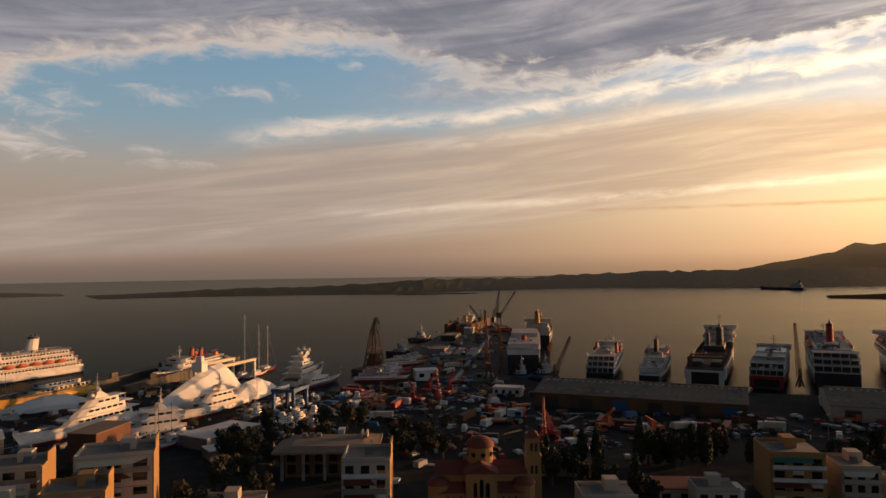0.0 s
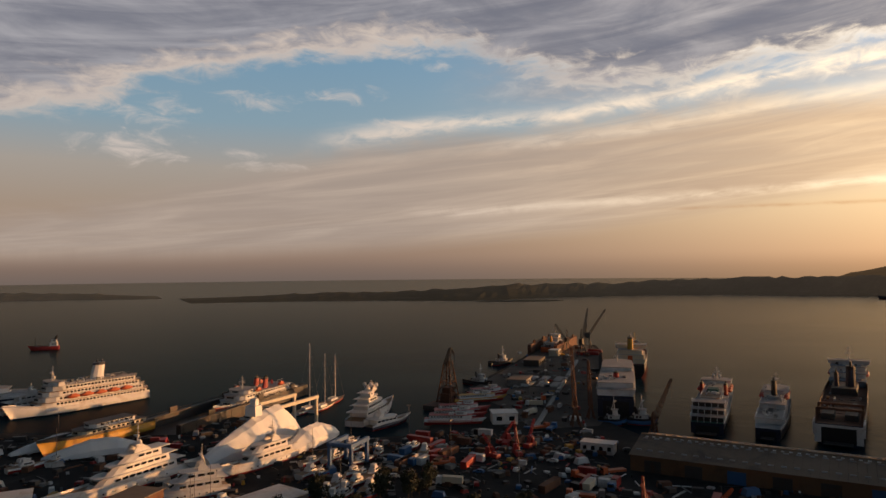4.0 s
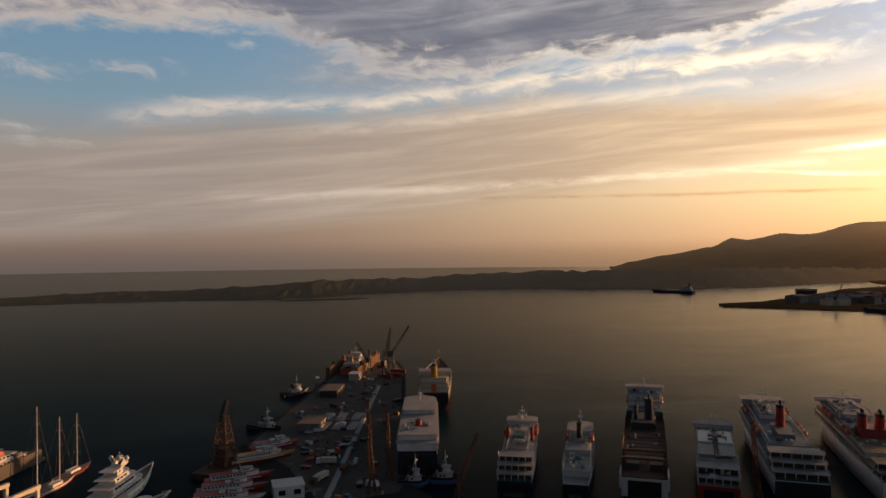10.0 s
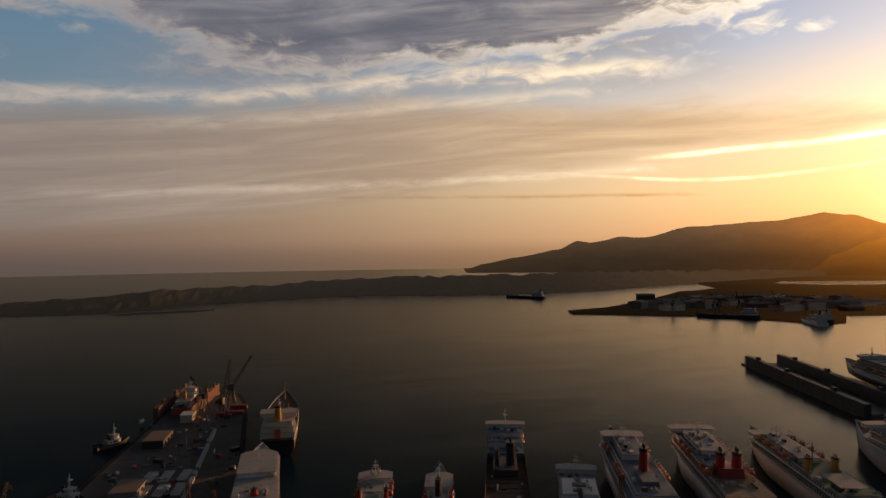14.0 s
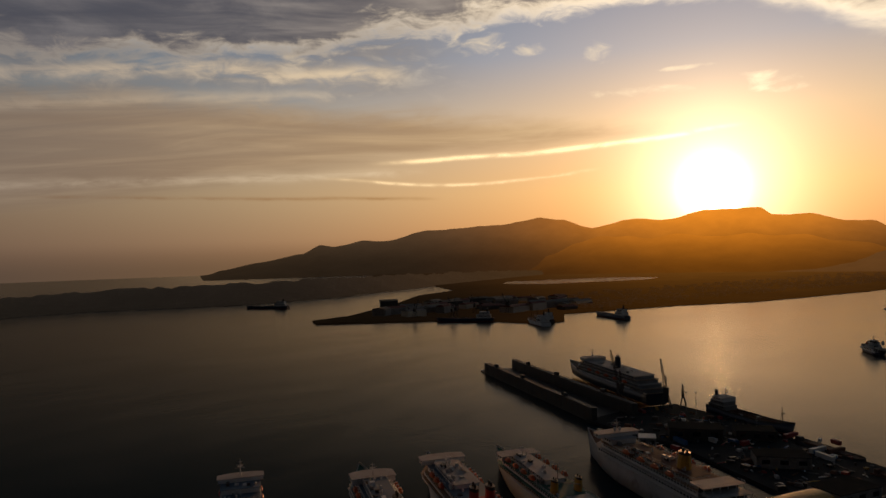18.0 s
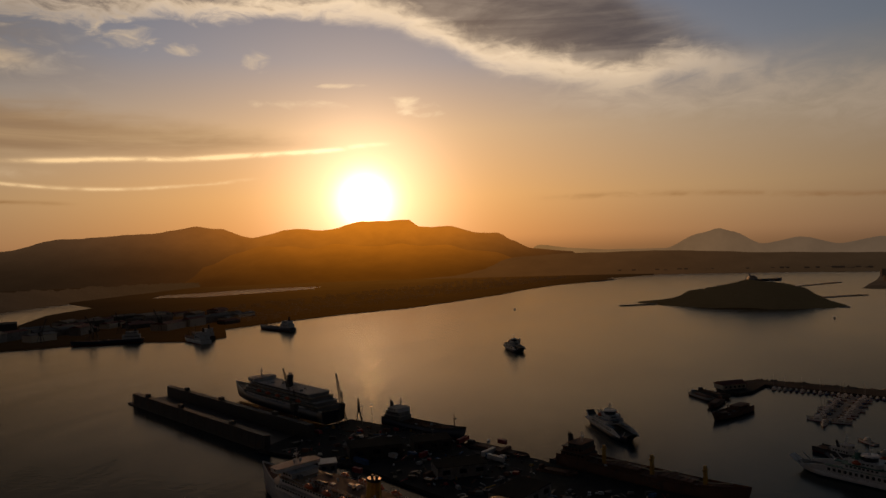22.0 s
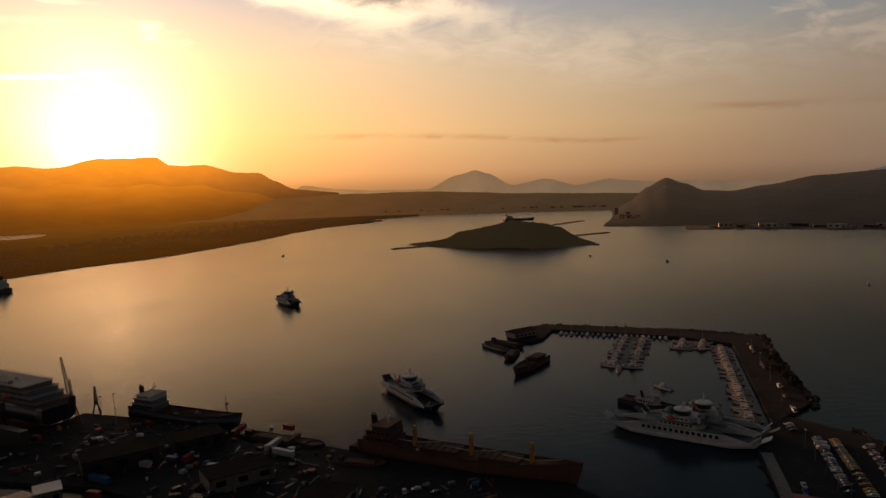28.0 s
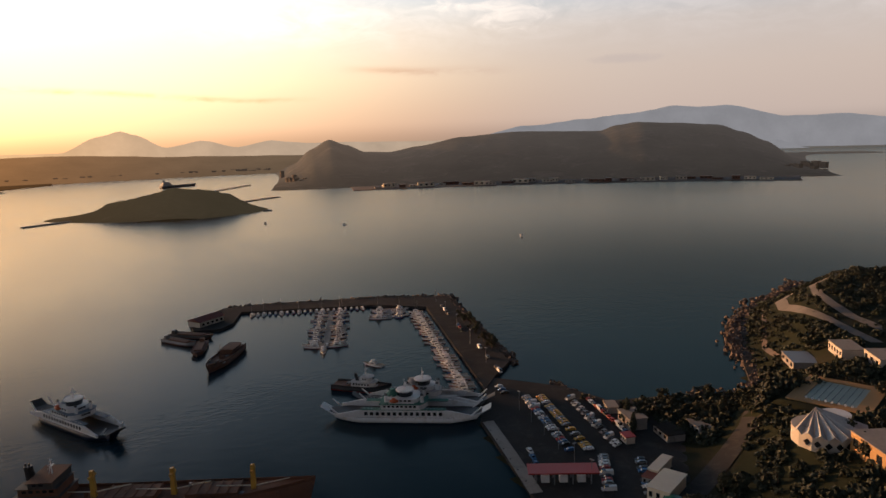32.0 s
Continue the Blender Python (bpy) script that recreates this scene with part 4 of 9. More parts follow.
def stern_gate(ship, x, w, z0, z1, mat):
    """Open car deck at the stern: a frame round a black panel for the dark inside, and the ramp in it."""
    bm = bmesh.new()
    box(bm, x - 0.25, x + 0.1, -w, -w * 0.72, z0, z1)
    box(bm, x - 0.25, x + 0.1, w * 0.72, w, z0, z1)
    box(bm, x - 0.25, x + 0.1, -w * 0.72, w * 0.72, z1 - 1.1, z1)
    part("stern_frame", bm, mat, ship)
    # black sheet across the opening, in place of the shaded car deck
    bm = bmesh.new()
    box(bm, x - 0.12, x + 0.05, -w * 0.72, w * 0.72, z0 + 0.2, z1 - 1.1)
    part("car_deck_shade_panel", bm, BLACK, ship, "black panel for the shade in the open car deck")
    bm = bmesh.new()
    co = [(x, -w * 0.6, z0 + 0.3), (x - 7.5, -w * 0.6, 1.9 - 0.2), (x - 7.5, w * 0.6, 1.7), (x, w * 0.6, z0 + 0.3)]
    add_faces(bm, co + [(c[0], c[1], c[2] + 0.35) for c in co], [(3, 2, 1, 0), (4, 5, 6, 7), (0, 1, 5, 4), (1, 2, 6, 5), (2, 3, 7, 6), (3, 0, 4, 7)])
    part("stern_ramp", bm, DARKSTEEL, ship)


def ship_base(name, stern, bow, B, label, category, hull=(WHITE, RED, BLUEDECK), group="", rail=WHITE, rail_h=1.0, **kw):
    sx, sy = stern
    L = math.hypot(bow[0] - sx, bow[1] - sy)
    ship = thing(name, heading((sx + bow[0]) / 2, (sy + bow[1]) / 2, 0, *bow), label, category, group)
    bm, rows = hull_bm(L, B, **kw)
    pts = [[tuple(v.co) for v in r] for r in rows]
    part("hull", bm, list(hull), ship)
    if rail:
        part("bulwark", rail_bm(pts, rail_h), rail, ship)
    return ship, L


def ferries():
    G = "ferries moored stern-to at the quay"
    # small ferry with two red funnels, stepped after decks and a tan awning
    st, bw = (104, 341), (142, 430)
    s, L = ship_base("ferry", st, bw, 15.5, "small white car ferry with twin red funnels and red lifeboats", "ferry", (NAVY, NAVY, GREENDECK), G, fb=(8, 5.5, 5.5), boot=3.0)
    stern_gate(s, -L / 2, 7.0, 0.8, 5.4, NAVY)
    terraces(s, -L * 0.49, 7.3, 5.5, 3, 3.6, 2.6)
    deckhouse(s, -L * 0.42, L * 0.34, 7.2, 5.5, 8.1, nose=5)
    deckhouse(s, -L * 0.37, L * 0.30, 6.8, 8.1, 10.7, nose=5)
    deckhouse(s, -L * 0.32, L * 0.27, 4.6, 10.7, 13.2, nose=4, roof=SHIPDECK)
    bm = bmesh.new()
    box(bm, -L * 0.31, -L * 0.16, -4.4, 4.4, 13.4, 13.6)
    part("awning", bm, TEAK, s, "tan canvas awning over the after deck")
    bm = bmesh.new()
    box(bm, -L * 0.12, -L * 0.04, -2.6, 2.6, 13.2, 14.6, 0.2)
    part("engine_casing", bm, GREENDECK, s)
    bm = bmesh.new()
    box(bm, L * 0.02, L * 0.16, -3.6, 3.6, 13.5, 13.7)
    part("awning", bm, CREAM, s, "cream canvas awning")
    deckhouse(s, L * 0.15, L * 0.26, 7.2, 13.2, 15.4, nose=3)
    for y in (-5.6, 5.6):
        funnel(s, -3, y, 10.8, 5.2, 4.2, 2.2, RED)
    lifeboats(s, (3, 10, 17), 7.2, 12.2, 5.5, RED)
    ship_mast(s, L * 0.2, 15.4, 7, domes=2)
    railing(s, -L * 0.32, L * 0.12, 4.5, 13.2)
    deck_gear(s, -L * 0.30, L * 0.1, 3.6, 13.2, 14, seed=2)
    # small ferry with one dark funnel and a round stern
    st, bw = (127, 332), (173, 424)
    s, L = ship_base("ferry", st, bw, 14.0, "small white ferry with a tall black funnel and dark hull", "ferry", (NAVY, NAVY, SHIPDECK), G, fb=(8, 5, 5), stern_w=0.72)
    stern_gate(s, -L / 2, 4.4, 0.8, 4.8, NAVY)
    deckhouse(s, -L * 0.40, L * 0.30, 5.7, 5.0, 7.6, nose=5)
    deckhouse(s, -L * 0.18, L * 0.28, 5.3, 7.6, 10.2, nose=5)
    deckhouse(s, L * 0.06, L * 0.25, 5.8, 10.2, 12.6, nose=4)
    funnel(s, -2, 0, 10.2, 7.5, 5.0, 3.0, BLACK)
    bm = bmesh.new()
    box(bm, -7, 2, -2.4, 2.4, 10.2, 11.6, 0.15)
    part("engine_casing", bm, SHIPDECK, s)
    lifeboats(s, (-4, 2, 8, 14), 5.6, 11.0, 4.6, RED)
    ship_mast(s, L * 0.16, 12.6, 8)
    railing(s, -L * 0.41, -L * 0.2, 5.6, 7.6)
    railing(s, -L * 0.18, 2, 5.3, 10.2, aft=False)
    deck_gear(s, -L * 0.39, -L * 0.22, 4.4, 7.6, 18, seed=3)
    deck_gear(s, -L * 0.16, 0, 4.4, 10.2, 7, seed=4)
    # ro-ro with long open deck
    st, bw = (152, 322), (230, 457)
    s, L = ship_base("cargo_ferry", st, bw, 19.5, "large rusty roll-on ferry with a long open brown deck", "ferry", (NAVY, RUST, RUST), G, fb=(12, 9, 9), rail=RUST, rail_h=2.2, boot=2.5)
    stern_gate(s, -L / 2, 9.0, 1.0, 8.6, WHITE)
    for y in (-9.3, 9.3):
        bm = bmesh.new()
        box(bm, -L * 0.5, -L * 0.42, y - 0.4, y + 0.4, 4.2, 9.6)
        part("white_quarter", bm, WHITE, s, "white painted stern quarter")
    bm = bmesh.new()
    for x in (-L * 0.44, -L * 0.36):
        for y in (-8.6, 8.6):
            box(bm, x - 0.5, x + 0.5, y - 0.5, y + 0.5, 9, 14)
        box(bm, x - 0.5, x + 0.5, -8.6, 8.6, 13.2, 14.2)
    part("deck_gantry", bm, RUST, s)
    for y in (-4.5, 4.5):
        bm = bmesh.new()
        box(bm, -L * 0.44, -L * 0.36, y - 2.6, y + 2.6, 9, 11.5, 0.2)
        part("ramp_house", bm, DARKSTEEL, s)
    for k in range(9):
        bm = bmesh.new()
        box(bm, -L * 0.34 + k * L * 0.04, -L * 0.34 + k * L * 0.04 + 0.25, -9, 9, 9.0, 9.14)
        part("lashing_rail", bm, DARKSTEEL, s)
    deckhouse(s, L * 0.18, L * 0.34, 8.6, 9, 12.4, mat=BLUEDECK, nose=0, roof=BLUEDECK)
    deckhouse(s, L * 0.24, L * 0.42, 8.8, 12.4, 15.4, nose=4, roof=BLUEDECK)
    deckhouse(s, L * 0.30, L * 0.41, 8.6, 15.4, 18.0, nose=4, roof=BLUEDECK)
    deckhouse(s, L * 0.36, L * 0.41, 10.4, 18.0, 20.2, nose=2)
    funnel(s, L * 0.07, -2.2, 9, 12, 7, 5.2, NAVY)
    funnel(s, L * 0.06, 4.4, 9, 9, 4, 2.6, NAVY)
    bm = bmesh.new()
    box(bm, L * 0.0, L * 0.16, -5.4, 6.6, 9, 12.2, 0.2)
    part("engine_casing", bm, DARKSTEEL, s)
    ship_mast(s, L * 0.38, 20.2, 8)
    lifeboats(s, (L * 0.28, L * 0.35), 9.0, 14, 7, RED)
    railing(s, L * 0.24, L * 0.30, 8.6, 15.4)
    deck_gear(s, -L * 0.33, 0, 8, 9, 12, RUST, seed=5)
    deck_gear(s, L * 0.19, L * 0.23, 7, 12.4, 6, seed=6)
    deck_gear(s, L * 0.25, L * 0.29, 7, 15.4, 6, seed=8)
    deck_gear(s, L * 0.31, L * 0.35, 7, 18.0, 6, seed=11)
    # short white ferry with red stern
    st, bw = (178, 311), (230, 390)
    s, L = ship_base("ferry", st, bw, 17.0, "boxy white ferry with open decks and a red stern", "ferry", (RED, RED, SHIPDECK), G, fb=(9, 6.5, 6.5), boot=2.5)
    stern_gate(s, -L / 2, 7.8, 0.8, 6.2, RED)
    terraces(s, -L * 0.49, 7.9, 6.5, 2, 4.5, 2.8)
    deckhouse(s, -L * 0.42, L * 0.36, 7.9, 6.5, 9.3, nose=4)
    deckhouse(s, -L * 0.34, L * 0.34, 7.7, 9.3, 12.1, nose=4)
    for y in (-4.2, 4.2):
        bm = bmesh.new()
        box(bm, -L * 0.10, L * 0.12, y - 3.1, y + 3.1, 12.1, 14.2, 0.1)
        part("roof_house", bm, WHITE, s)
        bm = bmesh.new()
        box(bm, -L * 0.30, -L * 0.12, y - 3.1, y + 3.1, 13.6, 13.8)
        part("awning", bm, SHIPDECK, s)
        for x in (-L * 0.29, -L * 0.21, -L * 0.13):
            bm = bmesh.new()
            tube(bm, (x, y * 1.6, 12.1), (x, y * 1.6, 13.6), 0.12, n=5)
            part("awning_post", bm, WHITE, s)
    bm = bmesh.new()
    box(bm, -L * 0.30, L * 0.14, -0.7, 0.7, 12.1, 12.9)
    box(bm, L * 0.0, L * 0.04, -3, 3, 14.2, 14.7)
    part("duct", bm, DARKSTEEL, s)
    deckhouse(s, L * 0.24, L * 0.33, 9.0, 12.1, 14.6, nose=2)
    ship_mast(s, L * 0.27, 14.6, 6)
    railing(s, -L * 0.34, L * 0.2, 7.6, 12.1)
    deck_gear(s, -L * 0.08, L * 0.1, 6, 14.2, 8, STEEL, seed=7)
    deck_gear(s, L * 0.14, L * 0.22, 6, 12.1, 9, seed=13)
    deck_gear(s, -L * 0.48, -L * 0.4, 6, 9.3, 6, seed=14)
    # large ferry, red funnel
    st, bw = (208, 301), (283, 427)
    s, L = ship_base("ferry", st, bw, 21.5, "large white passenger ferry with a red funnel and orange lifeboats", "ferry", (WHITE, NAVY, GREENDECK), G, fb=(13, 9, 9), boot=2.5)
    stern_gate(s, -L / 2, 9.8, 1.0, 8.6, NAVY)
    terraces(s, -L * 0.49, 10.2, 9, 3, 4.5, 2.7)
    deckhouse(s, -L * 0.43, L * 0.34, 10.3, 9, 11.7, nose=8)
    deckhouse(s, -L * 0.38, L * 0.32, 10.0, 11.7, 14.4, nose=8, roof=BLUEDECK)
    deckhouse(s, -L * 0.34, L * 0.30, 8.0, 14.4, 17.1, nose=7, roof=BLUEDECK)
    deckhouse(s, -L * 0.02, L * 0.26, 5.6, 17.1, 19.5, nose=6, roof=BLUEDECK)
    deckhouse(s, L * 0.2, L * 0.28, 10.2, 17.1, 19.9, nose=3)
    bm = bmesh.new()
    prism(bm, house_outline(-L * 0.27, -L * 0.12, 3.4, 1.5), 17.1, 19.0)
    part("funnel_casing", bm, BLUEDECK, s)
    funnel(s, -L * 0.16, 0, 19.0, 8.5, 6, 4.2, RED)
    lifeboats(s, (-26, -18, -10, 16, 24), 9.6, 16.6, 7.0)
    ship_mast(s, L * 0.22, 19.9, 6)
    railing(s, -L * 0.34, L * 0.2, 7.9, 17.1)
    railing(s, -L * 0.02, L * 0.18, 5.5, 19.5)
    deck_gear(s, -L * 0.33, -L * 0.05, 6.5, 17.1, 12, seed=9)
    deck_gear(s, -L * 0.02, L * 0.18, 4.4, 19.5, 14, seed=10)
    deck_gear(s, 0, L * 0.18, 7.4, 17.1, 8, seed=16)
    # large ferry, wide dark red funnel block
    st, bw = (245, 287), (320, 413)
    s, L = ship_base("ferry", st, bw, 21.5, "large white passenger ferry with a wide dark red funnel", "ferry", (WHITE, RED, GREENDECK), G, fb=(13, 9, 9))
    stern_gate(s, -L / 2, 9.8, 1.0, 8.6, WHITE)
    terraces(s, -L * 0.49, 10.2, 9, 2, 4.5, 2.8, floor=TEAK)
    deckhouse(s, -L * 0.43, L * 0.36, 10.3, 9, 11.8, nose=8, roof=TEAK)
    deckhouse(s, -L * 0.34, L * 0.34, 9.8, 11.8, 14.6, nose=8, roof=TEAK)
    deckhouse(s, -L * 0.12, L * 0.32, 8.4, 14.6, 17.3, nose=8, roof=BLUEDECK)
    deckhouse(s, L * 0.0, L * 0.27, 5.8, 17.3, 19.5, nose=5)
    deckhouse(s, L * 0.27, L * 0.33, 11.2, 17.3, 19.8, nose=2)
    for y in (-3.6, 3.6):
        funnel(s, -L * 0.14, y, 14.6, 9, 7.5, 4.4, RED)
    bm = bmesh.new()
    box(bm, -L * 0.18, -L * 0.10, -5.5, 5.5, 14.6, 18.5, 0.5)
    part("funnel_casing", bm, RED, s, "dark red funnel casing")
    lifeboats(s, (-22, -14, 10, 18, 26), 9.6, 16.2, 7.0)
    ship_mast(s, L * 0.2, 19.5, 7, domes=1)
    railing(s, -L * 0.34, -L * 0.13, 9.6, 14.6)
    railing(s, L * 0.0, L * 0.24, 5.7, 19.5)
    deck_gear(s, L * 0.01, L * 0.24, 4.6, 19.5, 14, seed=12)
    deck_gear(s, -L * 0.08, L * 0.22, 7.6, 17.3, 10, seed=17)
    deck_gear(s, -L * 0.32, -L * 0.2, 8, 14.6, 7, seed=19)
    # cream ferry with yellow funnel casings
    st, bw = (288, 272), (356, 392)
    s, L = ship_base("ferry", st, bw, 21.0, "old cream and white ferry with yellow funnel casings", "ferry", (CREAM, RED, GREENDECK), G, fb=(12, 9, 9))
    terraces(s, -L * 0.49, 9.8, 9, 2, 4.5, 2.8, CREAM)
    deckhouse(s, -L * 0.43, L * 0.36, 10.0, 9, 11.8, mat=CREAM, nose=8, roof=GREENDECK)
    deckhouse(s, -L * 0.36, L * 0.34, 8.8, 11.8, 14.4, nose=8, roof=GREENDECK)
    deckhouse(s, -L * 0.04, L * 0.30, 4.8, 14.4, 16.9, nose=4)
    deckhouse(s, L * 0.26, L * 0.33, 10.4, 14.4, 17.0, nose=2)
    for y in (-6, 6):
        funnel(s, -L * 0.12, y, 14.4, 5.5, 6, 3.2, YELLOW)
    bm = bmesh.new()
    tube(bm, (-L * 0.06, 0, 14.4), (-L * 0.06, 0, 25), 0.35, 0.15, 6)
    tube(bm, (-L * 0.06, 0, 16), (-L * 0.22, 0, 22), 0.2, n=5)
    part("derrick", bm, STEEL, s)
    lifeboats(s, (2, 12, 22, 32), 8.6, 15.8, 6.5)
    ship_mast(s, L * 0.24, 17, 6)
    railing(s, -L * 0.36, L * 0.22, 8.6, 14.4)
    bm = bmesh.new()
    box(bm, -L * 0.34, -L * 0.2, -5.5, 5.5, 16.2, 16.4)
    part("awning", bm, SHIPDECK, s)
    deck_gear(s, -L * 0.34, -2, 7, 14.4, 16, seed=15)
    deck_gear(s, 0, L * 0.25, 3.6, 16.9, 10, seed=20)
    deck_gear(s, 0, L * 0.25, 7.6, 14.4, 9, GREENDECK, seed=22)
    # tall ferry with bridge wings forward
    st, bw = (345, 250), (412, 366)
    s, L = ship_base("ferry", st, bw, 24.0, "tall passenger ferry with stacked decks and bridge wings", "ferry", (SHIPDECK, NAVY, RUST), G, fb=(15, 11, 11))
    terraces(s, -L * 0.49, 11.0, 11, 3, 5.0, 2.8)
    deckhouse(s, -L * 0.42, L * 0.34, 11.0, 11, 13.8, nose=9)
    deckhouse(s, -L * 0.37, L * 0.32, 9.4, 13.8, 16.6, nose=9, roof=TEAK)
    deckhouse(s, -L * 0.32, L * 0.12, 7.0, 16.6, 19.0, nose=4, roof=RUST)
    deckhouse(s, L * 0.20, L * 0.30, 7.6, 16.6, 19.4, nose=3)
    deckhouse(s, L * 0.24, L * 0.30, 12.4, 19.4, 21.6, nose=2)
    funnel(s, -L * 0.2, 0, 19, 7, 8, 6, YELLOW)
    lifeboats(s, (-30, -18, -6, 8), 10.4, 18.2, 7)
    ship_mast(s, L * 0.26, 21.6, 8, domes=2)
    railing(s, -L * 0.37, L * 0.2, 9.2, 16.6)
    railing(s, -L * 0.32, L * 0.1, 6.8, 19.0)
    deck_gear(s, -L * 0.3, L * 0.1, 6, 19, 18, seed=18)
    deck_gear(s, -L * 0.3, L * 0.18, 8.4, 16.6, 14, RUST, seed=24)


ferries()


def pier_ships():
    # fast ferry seen from its dark stern
    s, L = ship_base("car_ferry", (70, 372), (96, 486), 19, "white car ferry with a tall dark blue stern", "ferry", (NAVY, RED, WHITE), fb=(13, 12, 12), boot=1.2)
    stern_gate(s, -L / 2, 8.8, 1.0, 10.5, NAVY)
    deckhouse(s, -L * 0.48, L * 0.3, 9.2, 12, 15, nose=7)
    deckhouse(s, -L * 0.44, L * 0.26, 8.6, 15, 17.6, nose=6)
    deckhouse(s, -L * 0.1, L * 0.2, 8.0, 17.6, 19.8, nose=5)
    funnel(s, -L * 0.3, 0, 17.6, 2.6, 4, 3.4, RED)
    ship_mast(s, L * 0.1, 19.8, 6)
    deck_gear(s, -L * 0.4, -L * 0.2, 7, 17.6, 9, seed=21)
    # tanker alongside with yellow funnel
    s, L = ship_base("tanker", (108, 505), (142, 632), 21, "tanker with a cream deckhouse, yellow funnel and red bottom", "ship", (BLACK, RED, RUST), fb=(12, 8, 9), boot=4.0)
    deckhouse(s, -L * 0.46, -L * 0.26, 9.6, 9, 12, mat=CREAM, nose=0)
    deckhouse(s, -L * 0.45, -L * 0.26, 9.0, 12, 15, mat=CREAM, nose=0)
    deckhouse(s, -L * 0.44, -L * 0.27, 8.0, 15, 18, mat=CREAM, nose=0)
    deckhouse(s, -L * 0.36, -L * 0.27, 10.4, 18, 20.6, mat=CREAM, nose=0)
    funnel(s, -L * 0.41, 0, 18, 7.5, 5, 4.5, YELLOW)
    bm = bmesh.new()
    box(bm, -L * 0.47, -L * 0.465, -1.6, 1.6, 9.5, 14.5)
    part("stern_panel", bm, ORANGE, s, "orange free-fall lifeboat cradle")
    ship_mast(s, -L * 0.3, 20.6, 8)
    ship_mast(s, L * 0.36, 10, 12, YELLOW)
    bm = bmesh.new()
    for y in (-3, 0, 3):
        tube(bm, (-L * 0.22, y, 9), (L * 0.34, y, 9), 0.35, n=6)
    part("deck_pipes", bm, RUST, s)
    deck_gear(s, -L * 0.2, L * 0.3, 8, 8, 18, RUST, seed=23)


pier_ships()


def tug(name, x, y, bx, by, L=24, B=8, label="small black-hulled harbour tug with a white wheelhouse", hull=(BLACK, RED, RUST)):
    dx, dy = bx - x, by - y
    d = math.hypot(dx, dy)
    s, L = ship_base(name, (x, y), (x + dx / d * L, y + dy / d * L), B, label, "tugboat", hull, rail=BLACK, fb=(3.6, 2.2, 2.2), boot=0.5, rake=1.5)
    deckhouse(s, -L * 0.15, L * 0.26, B * 0.33, 2.2, 5.0, nose=2, step=1.6)
    deckhouse(s, L * 0.02, L * 0.2, B * 0.27, 5.0, 7.6, nose=1.5, step=1.3)
    funnel(s, -L * 0.08, 0, 5.0, 3.0, 2.0, 1.6, BLACK)
    ship_mast(s, L * 0.08, 7.6, 7, arm=1.2)
    for i in range(7):
        bm = bmesh.new()
        a = -0.8 + i * 0.27
        tube(bm, (L * 0.44 * math.cos(a) + 0.8, B * 0.46 * math.sin(a * 1.4), 1.2), (L * 0.44 * math.cos(a) + 1.5, B * 0.5 * math.sin(a * 1.4), 1.2), 0.55, n=8)
        part("tyre_fender", bm, BLACK, s)
    bm = bmesh.new()
    tube(bm, (-L * 0.25, -1, 3), (-L * 0.25, 1, 3), 0.7, n=10)
    part("winch", bm, STEEL, s)
    return s


tug("tugboat", -4, 484, 12, 466)
tug("tugboat", 14, 566, 30, 574, 20, 7)
tug("tugboat", 540, 72, 510, 45, 32, 10, "dark tug moored behind the white ferry")
tug("tugboat", 72, 366, 92, 358, 16, 6, "small blue workboat at the quay", (BLUE, RED, RUST))
tug("tugboat", 60, 364, 74, 359, 13, 5, "small blue workboat at the quay", (BLUE, RED, RUST))


